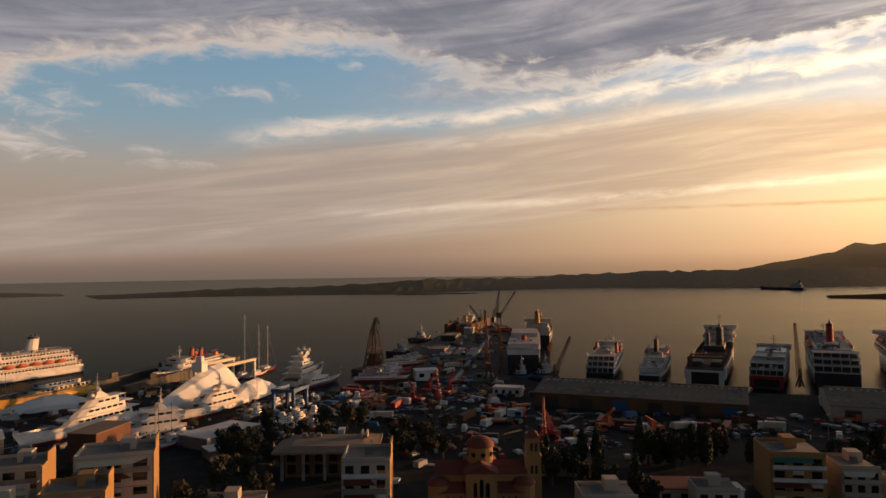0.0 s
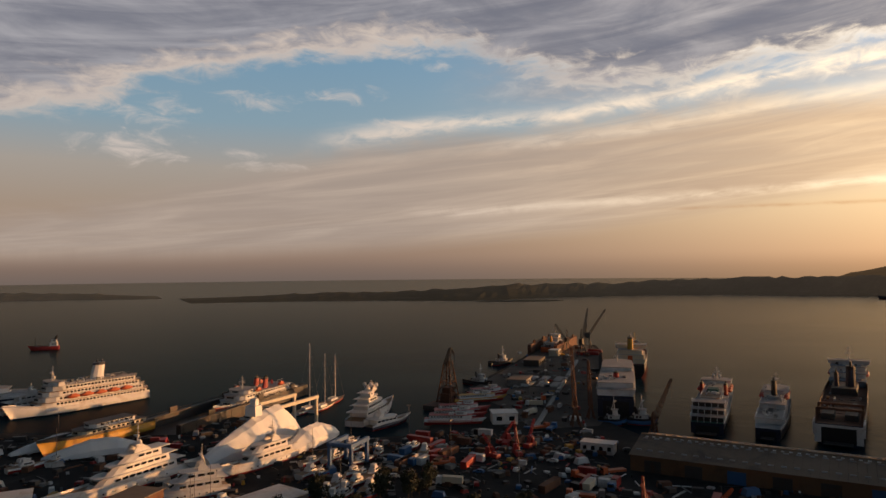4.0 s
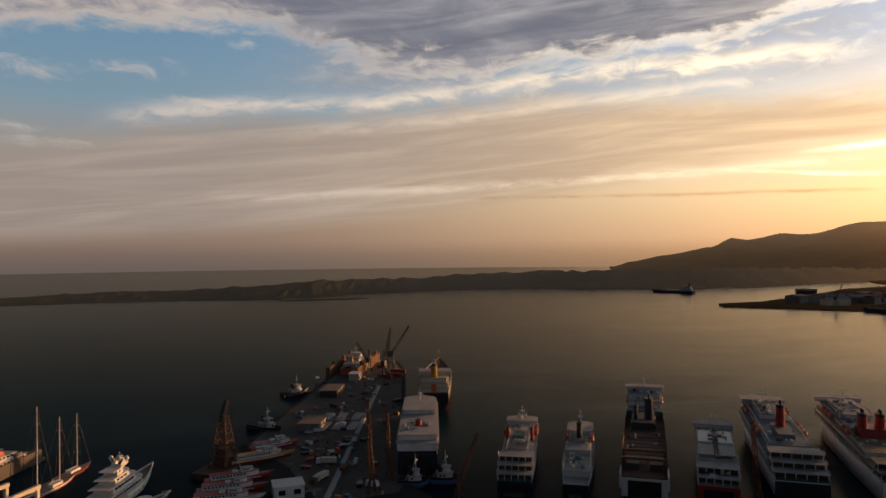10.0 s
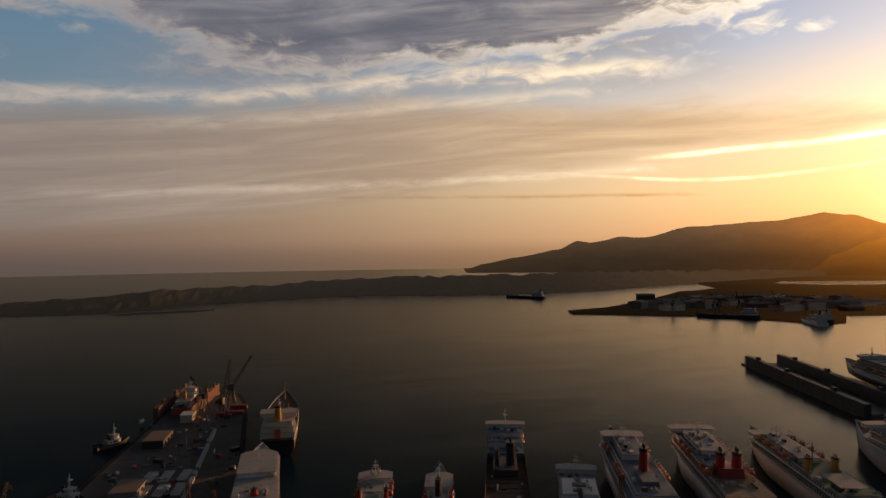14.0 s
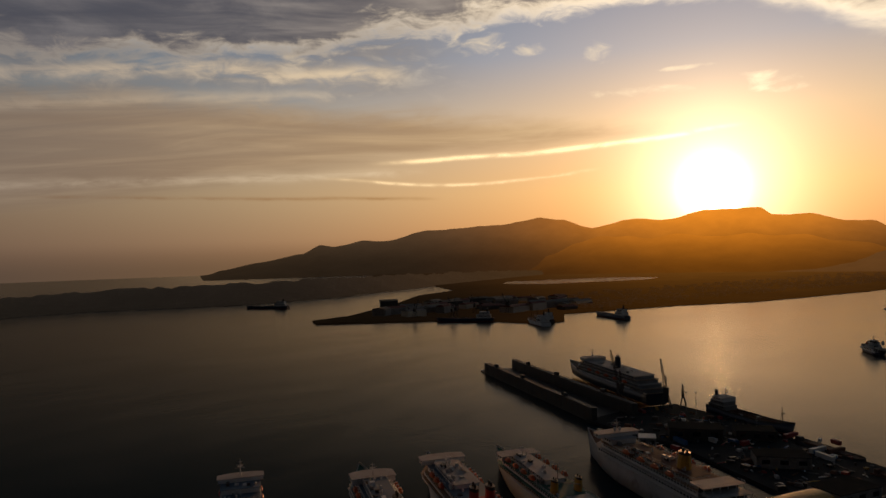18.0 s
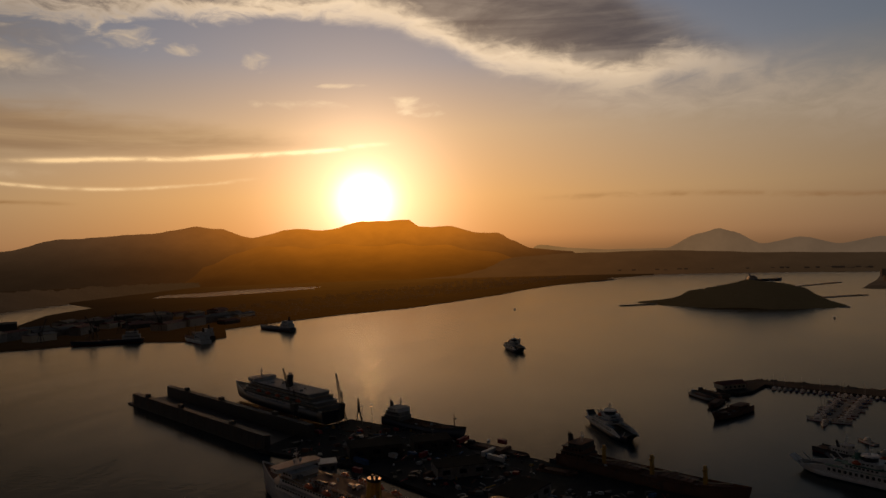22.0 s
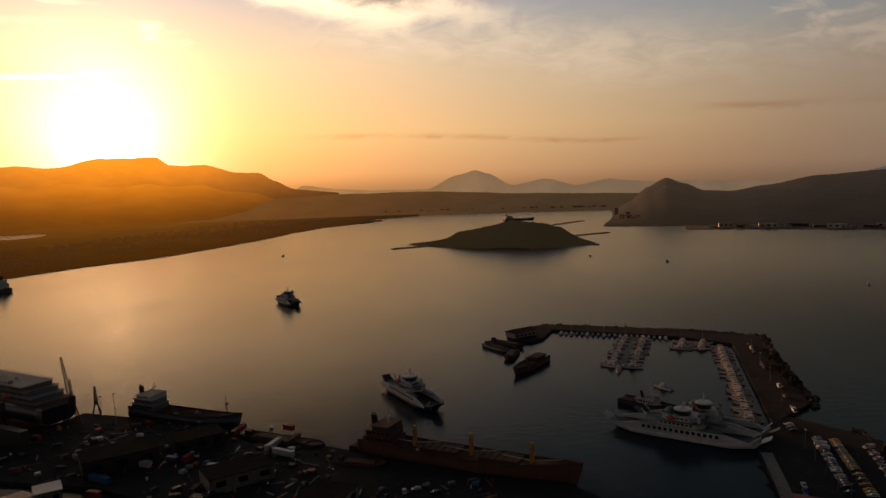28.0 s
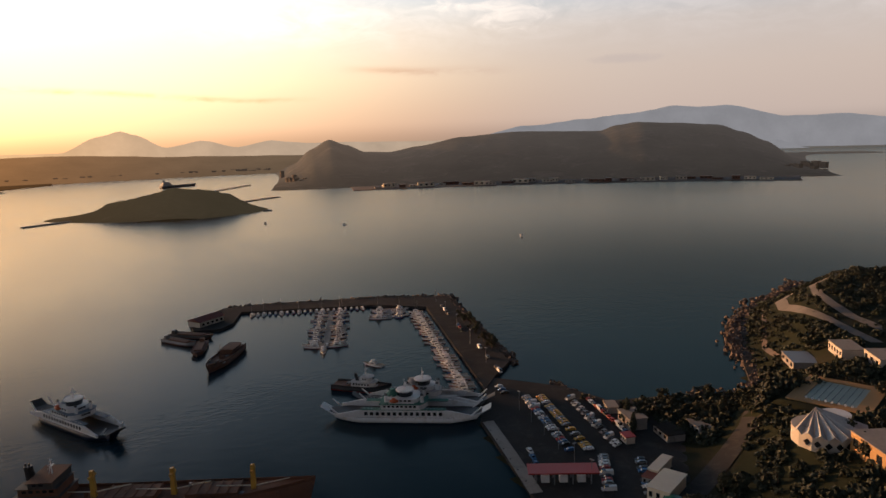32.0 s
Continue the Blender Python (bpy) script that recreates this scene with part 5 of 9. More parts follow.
def yacht(name, stern, bow, B, z, label, tiers=3, dome=2, hull=WHITE, fb=4.2, mast=5.0, arch=True):
    sx, sy = stern
    s, L = ship_base(name, stern, bow, B, label, "yacht", (hull, RED, TEAK), rail=WHITE, rail_h=0.8, fb=(fb * 1.45, fb, fb * 0.75), bow0=0.45, bow_p=1.9, rake=3.0, boot=0.5)
    s.location.z = z
    top = fb
    x0, x1, w = -L * 0.40, L * 0.22, B * 0.43
    for k in range(tiers):
        h = 2.6 - 0.1 * k
        n = len(house_outline(0, 1, 1, 0.5))
        bm = bmesh.new()
        o = house_outline(x0, x1, w, L * 0.10)
        cx = (x0 + x1) / 2
        co = [(px, py, top) for px, py in o] + [(px - (h * 1.5 if px > cx else -0.2), py * 0.93, top + h) for px, py in o]
        add_faces(bm, co, [tuple(range(n - 1, -1, -1)), tuple(range(n, 2 * n))] + [(i, (i + 1) % n, n + (i + 1) % n, n + i) for i in range(n)])
        part("deckhouse", bm, WHITE, s)
        bm = bmesh.new()
        o2 = house_outline(x0 - L * 0.07, x1 - h * 0.7, w * 1.06, L * 0.08)
        prism(bm, o2, top + h, top + h + 0.25)
        part("overhang", bm, WHITE, s)
        run = x1 - L * 0.12 - x0 - L * 0.03
        panes = max(3, int(run / 2.6))
        for sg in (-1, 1):
            for i in range(panes):
                px = x0 + L * 0.03 + run * i / panes
                bm = bmesh.new()
                box(bm, px, px + run / panes * 0.72, sg * w * 0.985 - 0.06, sg * w * 0.985 + 0.06, top + 1.1, top + 1.85)
                part("side_window", bm, GLASS, s, "dark tinted glass")
        bm = bmesh.new()
        box(bm, x1 - 3.0, x1 - 1.5, -w * 0.33, w * 0.33, top + 1.1, top + 1.9)
        part("windscreen", bm, GLASS, s)
        top += h + 0.25
        x0, x1, w = x0 + L * 0.055, x1 - L * 0.095, w * 0.84
    for sg in (-1, 1):
        bm = bmesh.new()
        for i in range(7):
            tube(bm, (-L * 0.3 + i * L * 0.08, sg * (B * 0.475), fb * 0.55), (-L * 0.3 + i * L * 0.08, sg * (B * 0.5), fb * 0.55), 0.28, n=8)
        part("porthole", bm, GLASS, s)
    if arch:
        bm = bmesh.new()
        for sg in (-1, 1):
            tube(bm, (x0 + L * 0.05, sg * w * 0.8, top - 0.3), (x0 + L * 0.1, sg * w * 0.45, top + 2.2), 0.3, 0.22, 6)
        box(bm, x0 + L * 0.08, x0 + L * 0.13, -w * 0.6, w * 0.6, top + 2.0, top + 2.4)
        for sg in (-1, 1):                                   # swept side fins below the arch
            y0, y1 = sg * w * 0.8 - 0.15, sg * w * 0.8 + 0.15
            prof = [(x0 - L * 0.05, top - 2.4), (x0 + L * 0.16, top - 0.2), (x0 + L * 0.13, top + 2.2), (x0 + L * 0.08, top + 2.2)]
            add_faces(bm, [(px, y0, pz) for px, pz in prof] + [(px, y1, pz) for px, pz in prof], [(0, 1, 2, 3), (7, 6, 5, 4)] + [(i, i + 4, (i + 1) % 4 + 4, (i + 1) % 4) for i in range(4)])
        part("radar_arch", bm, WHITE, s)
    ship_mast(s, x0 + L * 0.10, top + 1.0, mast, domes=dome, arm=1.4)
    return s


# ---- western yacht yard ----
yacht("motor_yacht", (-58, 358), (-45, 408), 11.0, 0.0, "large tiered white motor yacht lit by the low sun", 4, 3, fb=3.6, mast=4)
yacht("motor_yacht", (-110, 280), (-132, 232), 9.5, 2.2, "large white motor yacht on the hard in the yard", 3, 1, fb=3.2, mast=8)
yacht("motor_yacht", (-84, 256), (-107, 240), 8.0, 2.2, "white motor yacht on the slip with open decks", 2, 0, fb=2.9, mast=7)
yacht("motor_yacht", (-73, 300), (-91, 267), 7.5, 2.2, "white motor yacht with a covered foredeck", 2, 1, fb=2.8, mast=7)
yacht("motor_yacht", (-50, 350), (-33, 372), 6.5, 0.0, "small dark motor yacht moored stern-to", 1, 0, hull=NAVY, fb=2.2, mast=4)
yacht("motor_yacht", (-92, 302), (-106, 276), 6.5, 2.2, "grey and white motor cruiser on the hard", 1, 0, hull=STEEL, fb=2.6, mast=4)
yacht("motor_yacht", (-250, 384), (-222, 424), 9, 0, "white motor yacht moored beyond the cruise ship", 2, 1, fb=3.8)
for a, b, c, d in ((-262, 330, -240, 350), (-246, 318, -228, 332), (-236, 300, -216, 312)):
    yacht("motor_yacht", (a, b), (c, d), 5.5, 1.6, "white cabin cruiser laid up in the yard", 1, 0, fb=2.4, mast=3)


def cruise_ship(name, stern, bow, B, label, hull=(WHITE, NAVY, BLUEDECK), fun=WHITE, z=0.0, tiers=5, fx=-0.12, wall=WHITE, free=8.0):
    s, L = ship_base(name, stern, bow, B, label, "cruise ship", hull, fb=(3 + free, free, free), bow0=0.7, rake=4)
    s.location.z = z
    zt = free
    for k in range(tiers):
        deckhouse(s, -L * (0.47 - 0.03 * k), L * (0.33 - 0.025 * k), B * (0.48 - 0.015 * k), zt, zt + 2.7, wall, nose=7, step=2.0, roof=SHIPDECK if k % 2 else TEAK)
        railing(s, -L * (0.47 - 0.03 * k) - 0.6, L * 0.2, B * (0.49 - 0.015 * k), zt + 2.7)
        zt += 2.7
    deckhouse(s, L * 0.16, L * 0.24, B * 0.5, zt, zt + 2.4, nose=3)
    funnel(s, L * fx, 0, zt, 8, 8, 5, fun, cap=NAVY, lean=1.5)
    lifeboats(s, [L * q for q in (-0.3, -0.2, -0.1, 0.0, 0.1)], B * 0.5 + 0.3, free + 4.5, 8)
    ship_mast(s, L * 0.2, zt + 2.4, 8, domes=1)
    deck_gear(s, -L * 0.3, L * 0.1, B * 0.3, zt, 16, seed=int(B * 3))
    return s


cruise_ship("cruise_ship", (-198, 436), (-238, 370), 14, "white cruise ship glowing in the evening sun", tiers=4, free=4.2)


def fast_ferry():
    s, L = ship_base("fast_ferry", (-322, 382), (-240, 414), 18, "white fast ferry with a broad dark blue hull band", "ferry", (NAVY, NAVY, SHIPDECK), fb=(8, 6, 6), bow0=0.5, rake=4)
    deckhouse(s, -L * 0.46, L * 0.40, 8.4, 6, 9, nose=14, step=2.0)
    deckhouse(s, -L * 0.44, L * 0.26, 7.8, 9, 11.6, nose=10, step=2.0)
    deckhouse(s, L * 0.06, L * 0.16, 6.5, 11.6, 13.8, nose=4)
    for k in range(9):
        bm = bmesh.new()
        box(bm, -L * 0.2 + k * 4.2, -L * 0.2 + k * 4.2 + 2.8, -8.98, -8.86, 2.4, 4.6)
        part("hull_marking", bm, WHITE, s, "white painted mark on the hull")
    ship_mast(s, L * 0.1, 13.8, 6, domes=1)
    railing(s, -L * 0.44, L * 0.04, 7.6, 11.6)
    deck_gear(s, -L * 0.4, 0, 6, 11.6, 12, seed=61)


fast_ferry()


def catamaran():
    s, L = ship_base("excursion_boat", (-216, 404), (-198, 430), 7, "white excursion boat beside the cruise ship", "boat", (WHITE, NAVY, WHITE), fb=(3.4, 2.4, 2.4))
    deckhouse(s, -L * 0.42, L * 0.3, 3.6, 2.4, 5.0, nose=4)
    ship_mast(s, L * 0.1, 5, 3, arm=1)


catamaran()


def red_ferry():
    s, L = ship_base("ferry", (-110, 442), (-132, 374), 15, "white ferry with a red hull in the floating dock", "ferry", (RED, RED, GREENDECK), fb=(6, 4.5, 4.5), boot=3.0)
    deckhouse(s, -L * 0.44, L * 0.36, 7.0, 4.5, 7.2, nose=4)
    deckhouse(s, -L * 0.34, L * 0.32, 6.6, 7.2, 9.8, nose=4)
    deckhouse(s, L * 0.08, L * 0.26, 6.0, 9.8, 12.0, nose=3)
    funnel(s, -4, -3, 9.8, 5, 4, 2.4, RED)
    funnel(s, -4, 3, 9.8, 5, 4, 2.4, RED)
    lifeboats(s, (-14, 8), 7.0, 11, 6)
    ship_mast(s, L * 0.18, 12, 7)
    deck_gear(s, -L * 0.3, 0, 5, 9.8, 10, RED, seed=31)


red_ferry()


def floating_dock(name, a, b, width, wall, h, label, base=1.2, mat=DARKSTEEL):
    """A U-shaped dock from end a to end b (the middle line)."""
    L = math.hypot(b[0] - a[0], b[1] - a[1])
    d = thing(name, heading((a[0] + b[0]) / 2, (a[1] + b[1]) / 2, 0, *b), label, "floating dock")
    bm = bmesh.new()
    box(bm, -L / 2, L / 2, -width / 2, width / 2, -2, base)
    part("pontoon", bm, mat, d)
    for sg in (-1, 1):
        bm = bmesh.new()
        y0, y1 = sorted((sg * width / 2, sg * (width / 2 - wall)))
        off = 0 if sg < 0 else -L * 0.04
        box(bm, -L / 2 + 3, L / 2 - 3 + off, y0 + 0.02, y1 - 0.02, base, h)
        for i in range(int(L / 9)):
            x = -L / 2 + 5 + i * 9
            yy = sg * (width / 2 + 0.15)
            box(bm, x, x + 0.5, min(yy, yy - sg * 0.3), max(yy, yy - sg * 0.3), 0.2, h - 0.3)
        w = part("side_wall", bm, mat, d)
        bm = bmesh.new()
        for i in range(int(L / 3)):
            x = -L / 2 + 3.5 + i * 3
            if x > L / 2 - 4 + off:
                break
            for yy in (y0 + 0.3, y1 - 0.3):
                tube(bm, (x, yy, h), (x, yy, h + 1.1), 0.06, n=4)
        for yy in (y0 + 0.3, y1 - 0.3):
            tube(bm, (-L / 2 + 3.5, yy, h + 1.1), (L / 2 - 4 + off, yy, h + 1.1), 0.06, n=4)
        part("railing", bm, mat, w)
        for x in (-L * 0.3, L * 0.05, L * 0.32):
            bm = bmesh.new()
            box(bm, x, x + 5, y0 + 0.8, y1 - 0.8, h, h + 2.6)
            part("control_cabin", bm, mat, w)
    return d


floating_dock("floating_dock", (-146, 336), (-112, 452), 25, 2.5, 6, "dark floating dock with a ferry in it", mat=DARKSTEEL)


def lattice(bm, a, b, w0, w1, n=8, r=0.12):
    """A square lattice boom from a to b."""
    a, b = Vector(a), Vector(b)
    q = (b - a).to_track_quat("Z", "Y")
    cs = []
    for i in range(n + 1):
        k = i / n
        c, w = a.lerp(b, k), (w0 + (w1 - w0) * k) / 2
        cs.append([c + q @ Vector((sx * w, sy * w, 0)) for sx, sy in ((-1, -1), (1, -1), (1, 1), (-1, 1))])
    for i in range(n):
        for j in range(4):
            tube(bm, cs[i][j], cs[i + 1][j], r, n=4)
            tube(bm, cs[i][j], cs[i + 1][(j + 1) % 4], r * 0.7, n=4)
            tube(bm, cs[i + 1][j], cs[i + 1][(j + 1) % 4], r * 0.7, n=4)


def floating_crane():
    c = thing("floating_crane", pose(-14, 407, 0, 0, 0, 60), "tall dark lattice crane with a rusty house on a barge", "crane")
    bm, rows = hull_bm(30, 15, fb=(2.6, 2.6, 2.6), bow0=0.95)
    part("barge", bm, [DARKSTEEL, RUST, RUST], c)
    foot, head, top = 4.6, 1.5, 25.0
    for x in (-1, 1):
        for y in (-1, 1):
            bm = bmesh.new()
            tube(bm, (x * foot, y * foot, 2.6), (x * head, y * head, top), 0.42, 0.3, n=6)
            part("tower_leg", bm, RUST, c)
    for i in range(6):
        k0, k1 = i / 6, (i + 1) / 6
        w0, w1 = foot + (head - foot) * k0, foot + (head - foot) * k1
        z0, z1 = 2.6 + (top - 2.6) * k0, 2.6 + (top - 2.6) * k1
        for s in (-1, 1):
            for p, q in (((-w0, s * w0, z0), (w1, s * w1, z1)), ((w0, s * w0, z0), (-w1, s * w1, z1)), ((s * w0, w0, z0), (s * w1, -w1, z1)), ((-w1, s * w1, z1), (w1, s * w1, z1)), ((s * w1, -w1, z1), (s * w1, w1, z1))):
                bm = bmesh.new()
                tube(bm, p, q, 0.17, n=4)
                part("tower_brace", bm, RUST if i < 3 else DARKSTEEL, c)
    bm = bmesh.new()
    box(bm, -4.0, 3.4, -3.0, 3.0, 2.6, 7.4, 0.2)
    box(bm, -2.6, 2.4, -2.4, 2.4, 7.4, 10.6, 0.2)
    house = part("machine_house", bm, RUST, c)
    for y in (-3.02, 3.02):
        for x in (-2.6, -0.4, 1.8):
            bm = bmesh.new()
            box(bm, x - 0.6, x + 0.6, y - 0.04, y + 0.04, 4.8, 6.2)
            part("window", bm, GLASS, house)
    bm = bmesh.new()
    lattice(bm, (-1.5, 0, top - 2), (2.5, 0, 31.5), 2.6, 1.4, 5, 0.2)
    lattice(bm, (2.5, 0, 31.5), (6.5, 0, 28.0), 1.4, 0.6, 4, 0.15)
    part("boom", bm, DARKSTEEL, c)
    bm = bmesh.new()
    for y in (-0.6, 0.6):
        tube(bm, (2.5, y, 31.5), (-10, y, 4), 0.09, n=4)
        tube(bm, (6.5, y * 0.4, 28.0), (7.5, y * 0.4, 6.0), 0.08, n=4)
    part("cable", bm, DARKSTEEL, c)
    bm = bmesh.new()
    box(bm, 7.1, 7.9, -0.5, 0.5, 4.4, 6)
    part("hook", bm, BLACK, c)


floating_crane()


def portal_crane(name, x, y, z, rz, h, reach, mat, label, jib=50):
    c = thing(name, pose(x, y, z, 0, 0, rz), label, "crane")
    bm = bmesh.new()
    for sx in (-1, 1):
        for sy in (-1, 1):
            tube(bm, (sx * h * 0.16, sy * h * 0.16, 0), (sx * h * 0.06, sy * h * 0.06, h * 0.5), 0.45, 0.35, 6)
    box(bm, -h * 0.08, h * 0.08, -h * 0.08, h * 0.08, h * 0.49, h * 0.53)
    part("portal", bm, mat, c)
    bm = bmesh.new()
    box(bm, -h * 0.14, h * 0.08, -h * 0.075, h * 0.075, h * 0.53, h * 0.72)
    part("cab", bm, mat, c)
    bm = bmesh.new()
    tip = (h * 0.05 + reach * math.cos(radians(jib)), 0, h * 0.6 + reach * math.sin(radians(jib)))
    lattice(bm, (h * 0.05, 0, h * 0.6), tip, 1.8, 0.8, 9, 0.14)
    part("jib", bm, mat, c)
    bm = bmesh.new()
    lattice(bm, (-h * 0.08, 0, h * 0.72), (-h * 0.02, 0, h * 1.12), 1.2, 0.6, 4, 0.12)
    tube(bm, (-h * 0.02, 0, h * 1.12), tip, 0.07, n=4)
    tube(bm, tip, (tip[0], 0, tip[2] - reach * 0.4), 0.06, n=4)
    part("tie", bm, mat, c)
    return c


portal_crane("harbour_crane", 92, 608, 1.8, 60, 20, 30, DARKSTEEL, "dark harbour crane with a bent jib on the pier", 62)
portal_crane("harbour_crane", 104, 650, 1.8, 10, 22, 28, DARKSTEEL, "dark harbour crane at the pier head", 55)
portal_crane("harbour_crane", 84, 640, 1.8, 120, 17, 20, DARKSTEEL, "dark harbour crane at the pier head", 40)
portal_crane("harbour_crane", 47, 352, 1.8, 95, 12, 30, RUST, "rust-brown mobile crane with its boom up", 78)
portal_crane("harbour_crane", 57, 368, 1.8, 95, 10, 22, RUST, "rust-brown mobile crane with its boom up", 80)
portal_crane("harbour_crane", 80, 340, 1.8, 40, 8, 22, RUST, "small quay crane with a long boom", 52)
portal_crane("harbour_crane", 192, 306, 1.8, 90, 8, 26, RUST, "slim rust-brown quay crane with a raised boom", 84)


def travel_lift(x, y, z, rz, w, l, h, mat, label):
    g = thing("travel_lift", pose(x, y, z, 0, 0, rz), label, "boat hoist")
    for sx in (-1, 1):
        for sy in (-1, 1):
            bm = bmesh.new()
            box(bm, sx * l / 2 - 0.7, sx * l / 2 + 0.7, sy * w / 2 - 0.6, sy * w / 2 + 0.6, 1.0, h, 0.05)
            lg = part("leg", bm, mat, g)
            bm = bmesh.new()
            for dx in (-0.9, 0.9):
                tube(bm, (sx * l / 2 + dx, sy * w / 2 - 0.4, 0.7), (sx * l / 2 + dx, sy * w / 2 + 0.4, 0.7), 0.7, n=12)
            part("wheel", bm, BLACK, lg)
    bm = bmesh.new()
    for sy in (-1, 1):
        box(bm, -l / 2 - 1, l / 2 + 1, sy * w / 2 - 0.7, sy * w / 2 + 0.7, h, h + 1.4)
    part("side_beam", bm, mat, g)
    bm = bmesh.new()
    box(bm, -l / 2 - 0.7, -l / 2 + 0.7, -w / 2 + 0.7, w / 2 - 0.7, h + 0.1, h + 1.3)
    part("cross_beam", bm, mat, g)
    bm = bmesh.new()
    for k in (-0.25, 0.25):
        for sy in (-1, 1):
            tube(bm, (l * k, sy * w * 0.4, h), (l * k, sy * w * 0.25, h * 0.4), 0.1, n=4)
    part("sling", bm, BLACK, g)


travel_lift(-87, 341, 1.8, 66, 13, 30, 13, CREAM, "large pale steel gantry hoist over the slip")
travel_lift(-48, 284, 1.8, 70, 9, 12, 9, BLUE, "blue travel lift in the yard")


def sailing_yacht(x, y, bx, by, L, mast_h, hull, label, masts=(0.08,)):
    s, L = ship_base("sailing_yacht", (x, y), (bx, by), L * 0.22, label, "sailing boat", (hull, RED, TEAK), rail=None, fb=(2.0, 1.5, 1.5), bow0=0.4, rake=2)
    bm = bmesh.new()
    prism(bm, house_outline(-L * 0.2, L * 0.15, L * 0.06, L * 0.08), 1.5, 2.5, 0.9)
    part("coachroof", bm, WHITE, s)
    for k in masts:
        bm = bmesh.new()
        tube(bm, (L * k, 0, 1.5), (L * k, 0, mast_h), 0.28, 0.14, 8)
        tube(bm, (L * k, 0, 3.2), (L * k - L * 0.34, 0, 3.4), 0.14, n=6)
        for z in (0.35, 0.6, 0.8):
            tube(bm, (L * k, -L * 0.06, mast_h * z), (L * k, L * 0.06, mast_h * z), 0.06, n=4)
        m = part("mast", bm, WHITE, s)
        bm = bmesh.new()
        for e in ((L * 0.5, 0), (-L * 0.5, 0), (L * k, L * 0.1), (L * k, -L * 0.1)):
            tube(bm, (L * k, 0, mast_h * 0.98), (e[0], e[1], 1.6), 0.03, n=3)
        part("rigging", bm, STEEL, m)


sailing_yacht(-93, 384, -85, 406, 24, 36, WHITE, "tall white sailing yacht with a bare mast")
sailing_yacht(-86, 390, -78, 412, 22, 30, WHITE, "white sailing yacht with a bare mast")
sailing_yacht(-84, 408, -76, 432, 26, 27, NAVY, "dark sailing yacht with a bare mast")


def wrapped_boat(ax, ay, bx, by, W, H, label, hump=0.55, cabin=False):
    """A vessel under a taut white wrap: a long tent with a ridge and sloping ends."""
    L = math.hypot(bx - ax, by - ay)
    t = thing("wrapped_yacht", heading((ax + bx) / 2, (ay + by) / 2, 1.8, bx, by), label, "covered yacht")
    bm = bmesh.new()
    n, rows = 18, []
    for i in range(n + 1):
        s = i / n
        k = min(1.0, s / hump) ** 0.8 if s < hump else min(1.0, (1 - s) / (1 - hump) * 1.3 + 0.35)
        k *= 1 + 0.03 * math.sin(i * 2.3)
        w = W / 2 * (0.45 + 0.55 * min(1, s / 0.4)) * (1 if s < 0.9 else 0.85)
        h = H * (0.3 + 0.7 * k)
        x = -L / 2 + L * s
        rows.append([bm.verts.new(c) for c in ((x, -w, 0.8), (x, -w * 1.02, h * 0.45), (x, -w * 0.45, h * 0.88), (x, 0, h), (x, w * 0.45, h * 0.88), (x, w * 1.02, h * 0.45), (x, w, 0.8))])
    for a, b in zip(rows, rows[1:]):
        for j in range(6):
            bm.faces.new((a[j], b[j], b[j + 1], a[j + 1]))
    bm.faces.new(rows[0][::-1])
    bm.faces.new(rows[-1])
    part("wrap", bm, TARP, t)
    if cabin:
        bm = bmesh.new()
        prism(bm, house_outline(-1, 5, 2.6, 1.5), H * 0.9, H * 1.16, 0.95)
        prism(bm, house_outline(0.5, 3.6, 1.5, 0.8), H * 1.16, H * 1.32, 0.9)
        part("wrapped_mast", bm, TARP, t)
    bm = bmesh.new()
    for i in range(6):
        x = -L * 0.4 + i * L * 0.16
        box(bm, x, x + 0.6, -W * 0.3, W * 0.3, 0, 0.9)
    part("cradle", bm, RUST, t)


wrapped_boat(-101, 280, -82, 332, 12, 16, "big yacht shrink-wrapped in white sheeting in the yard", 0.7, True)
wrapped_boat(-75, 296, -64, 332, 9.5, 9, "yacht under a white sheet tent", 0.35)
wrapped_boat(-168, 288, -140, 308, 8, 7, "boat wrapped in white sheet in the yard", 0.5)
wrapped_boat(-186, 296, -166, 322, 7, 6, "boat wrapped in white sheet in the yard", 0.5)
wrapped_boat(-119, 233, -100, 251, 5, 3.6, "white covered hull beside a yacht", 0.5)


def yellow_hull():
    s, L = ship_base("ferry_hull", (-152, 344), (-174, 296), 10, "old ochre hull of a small ferry on the slip", "ferry", (YELLOW, RUST, DARKSTEEL), fb=(5.5, 4.5, 4.5), rail=DARKSTEEL)
    s.location.z = 2.2
    deckhouse(s, -L * 0.4, L * 0.2, 4.4, 4.5, 7.0, mat=CREAM, roof=DARKSTEEL)
    deckhouse(s, -L * 0.3, L * 0.1, 3.8, 7.0, 9.0, mat=WHITE, roof=DARKSTEEL)


yellow_hull()


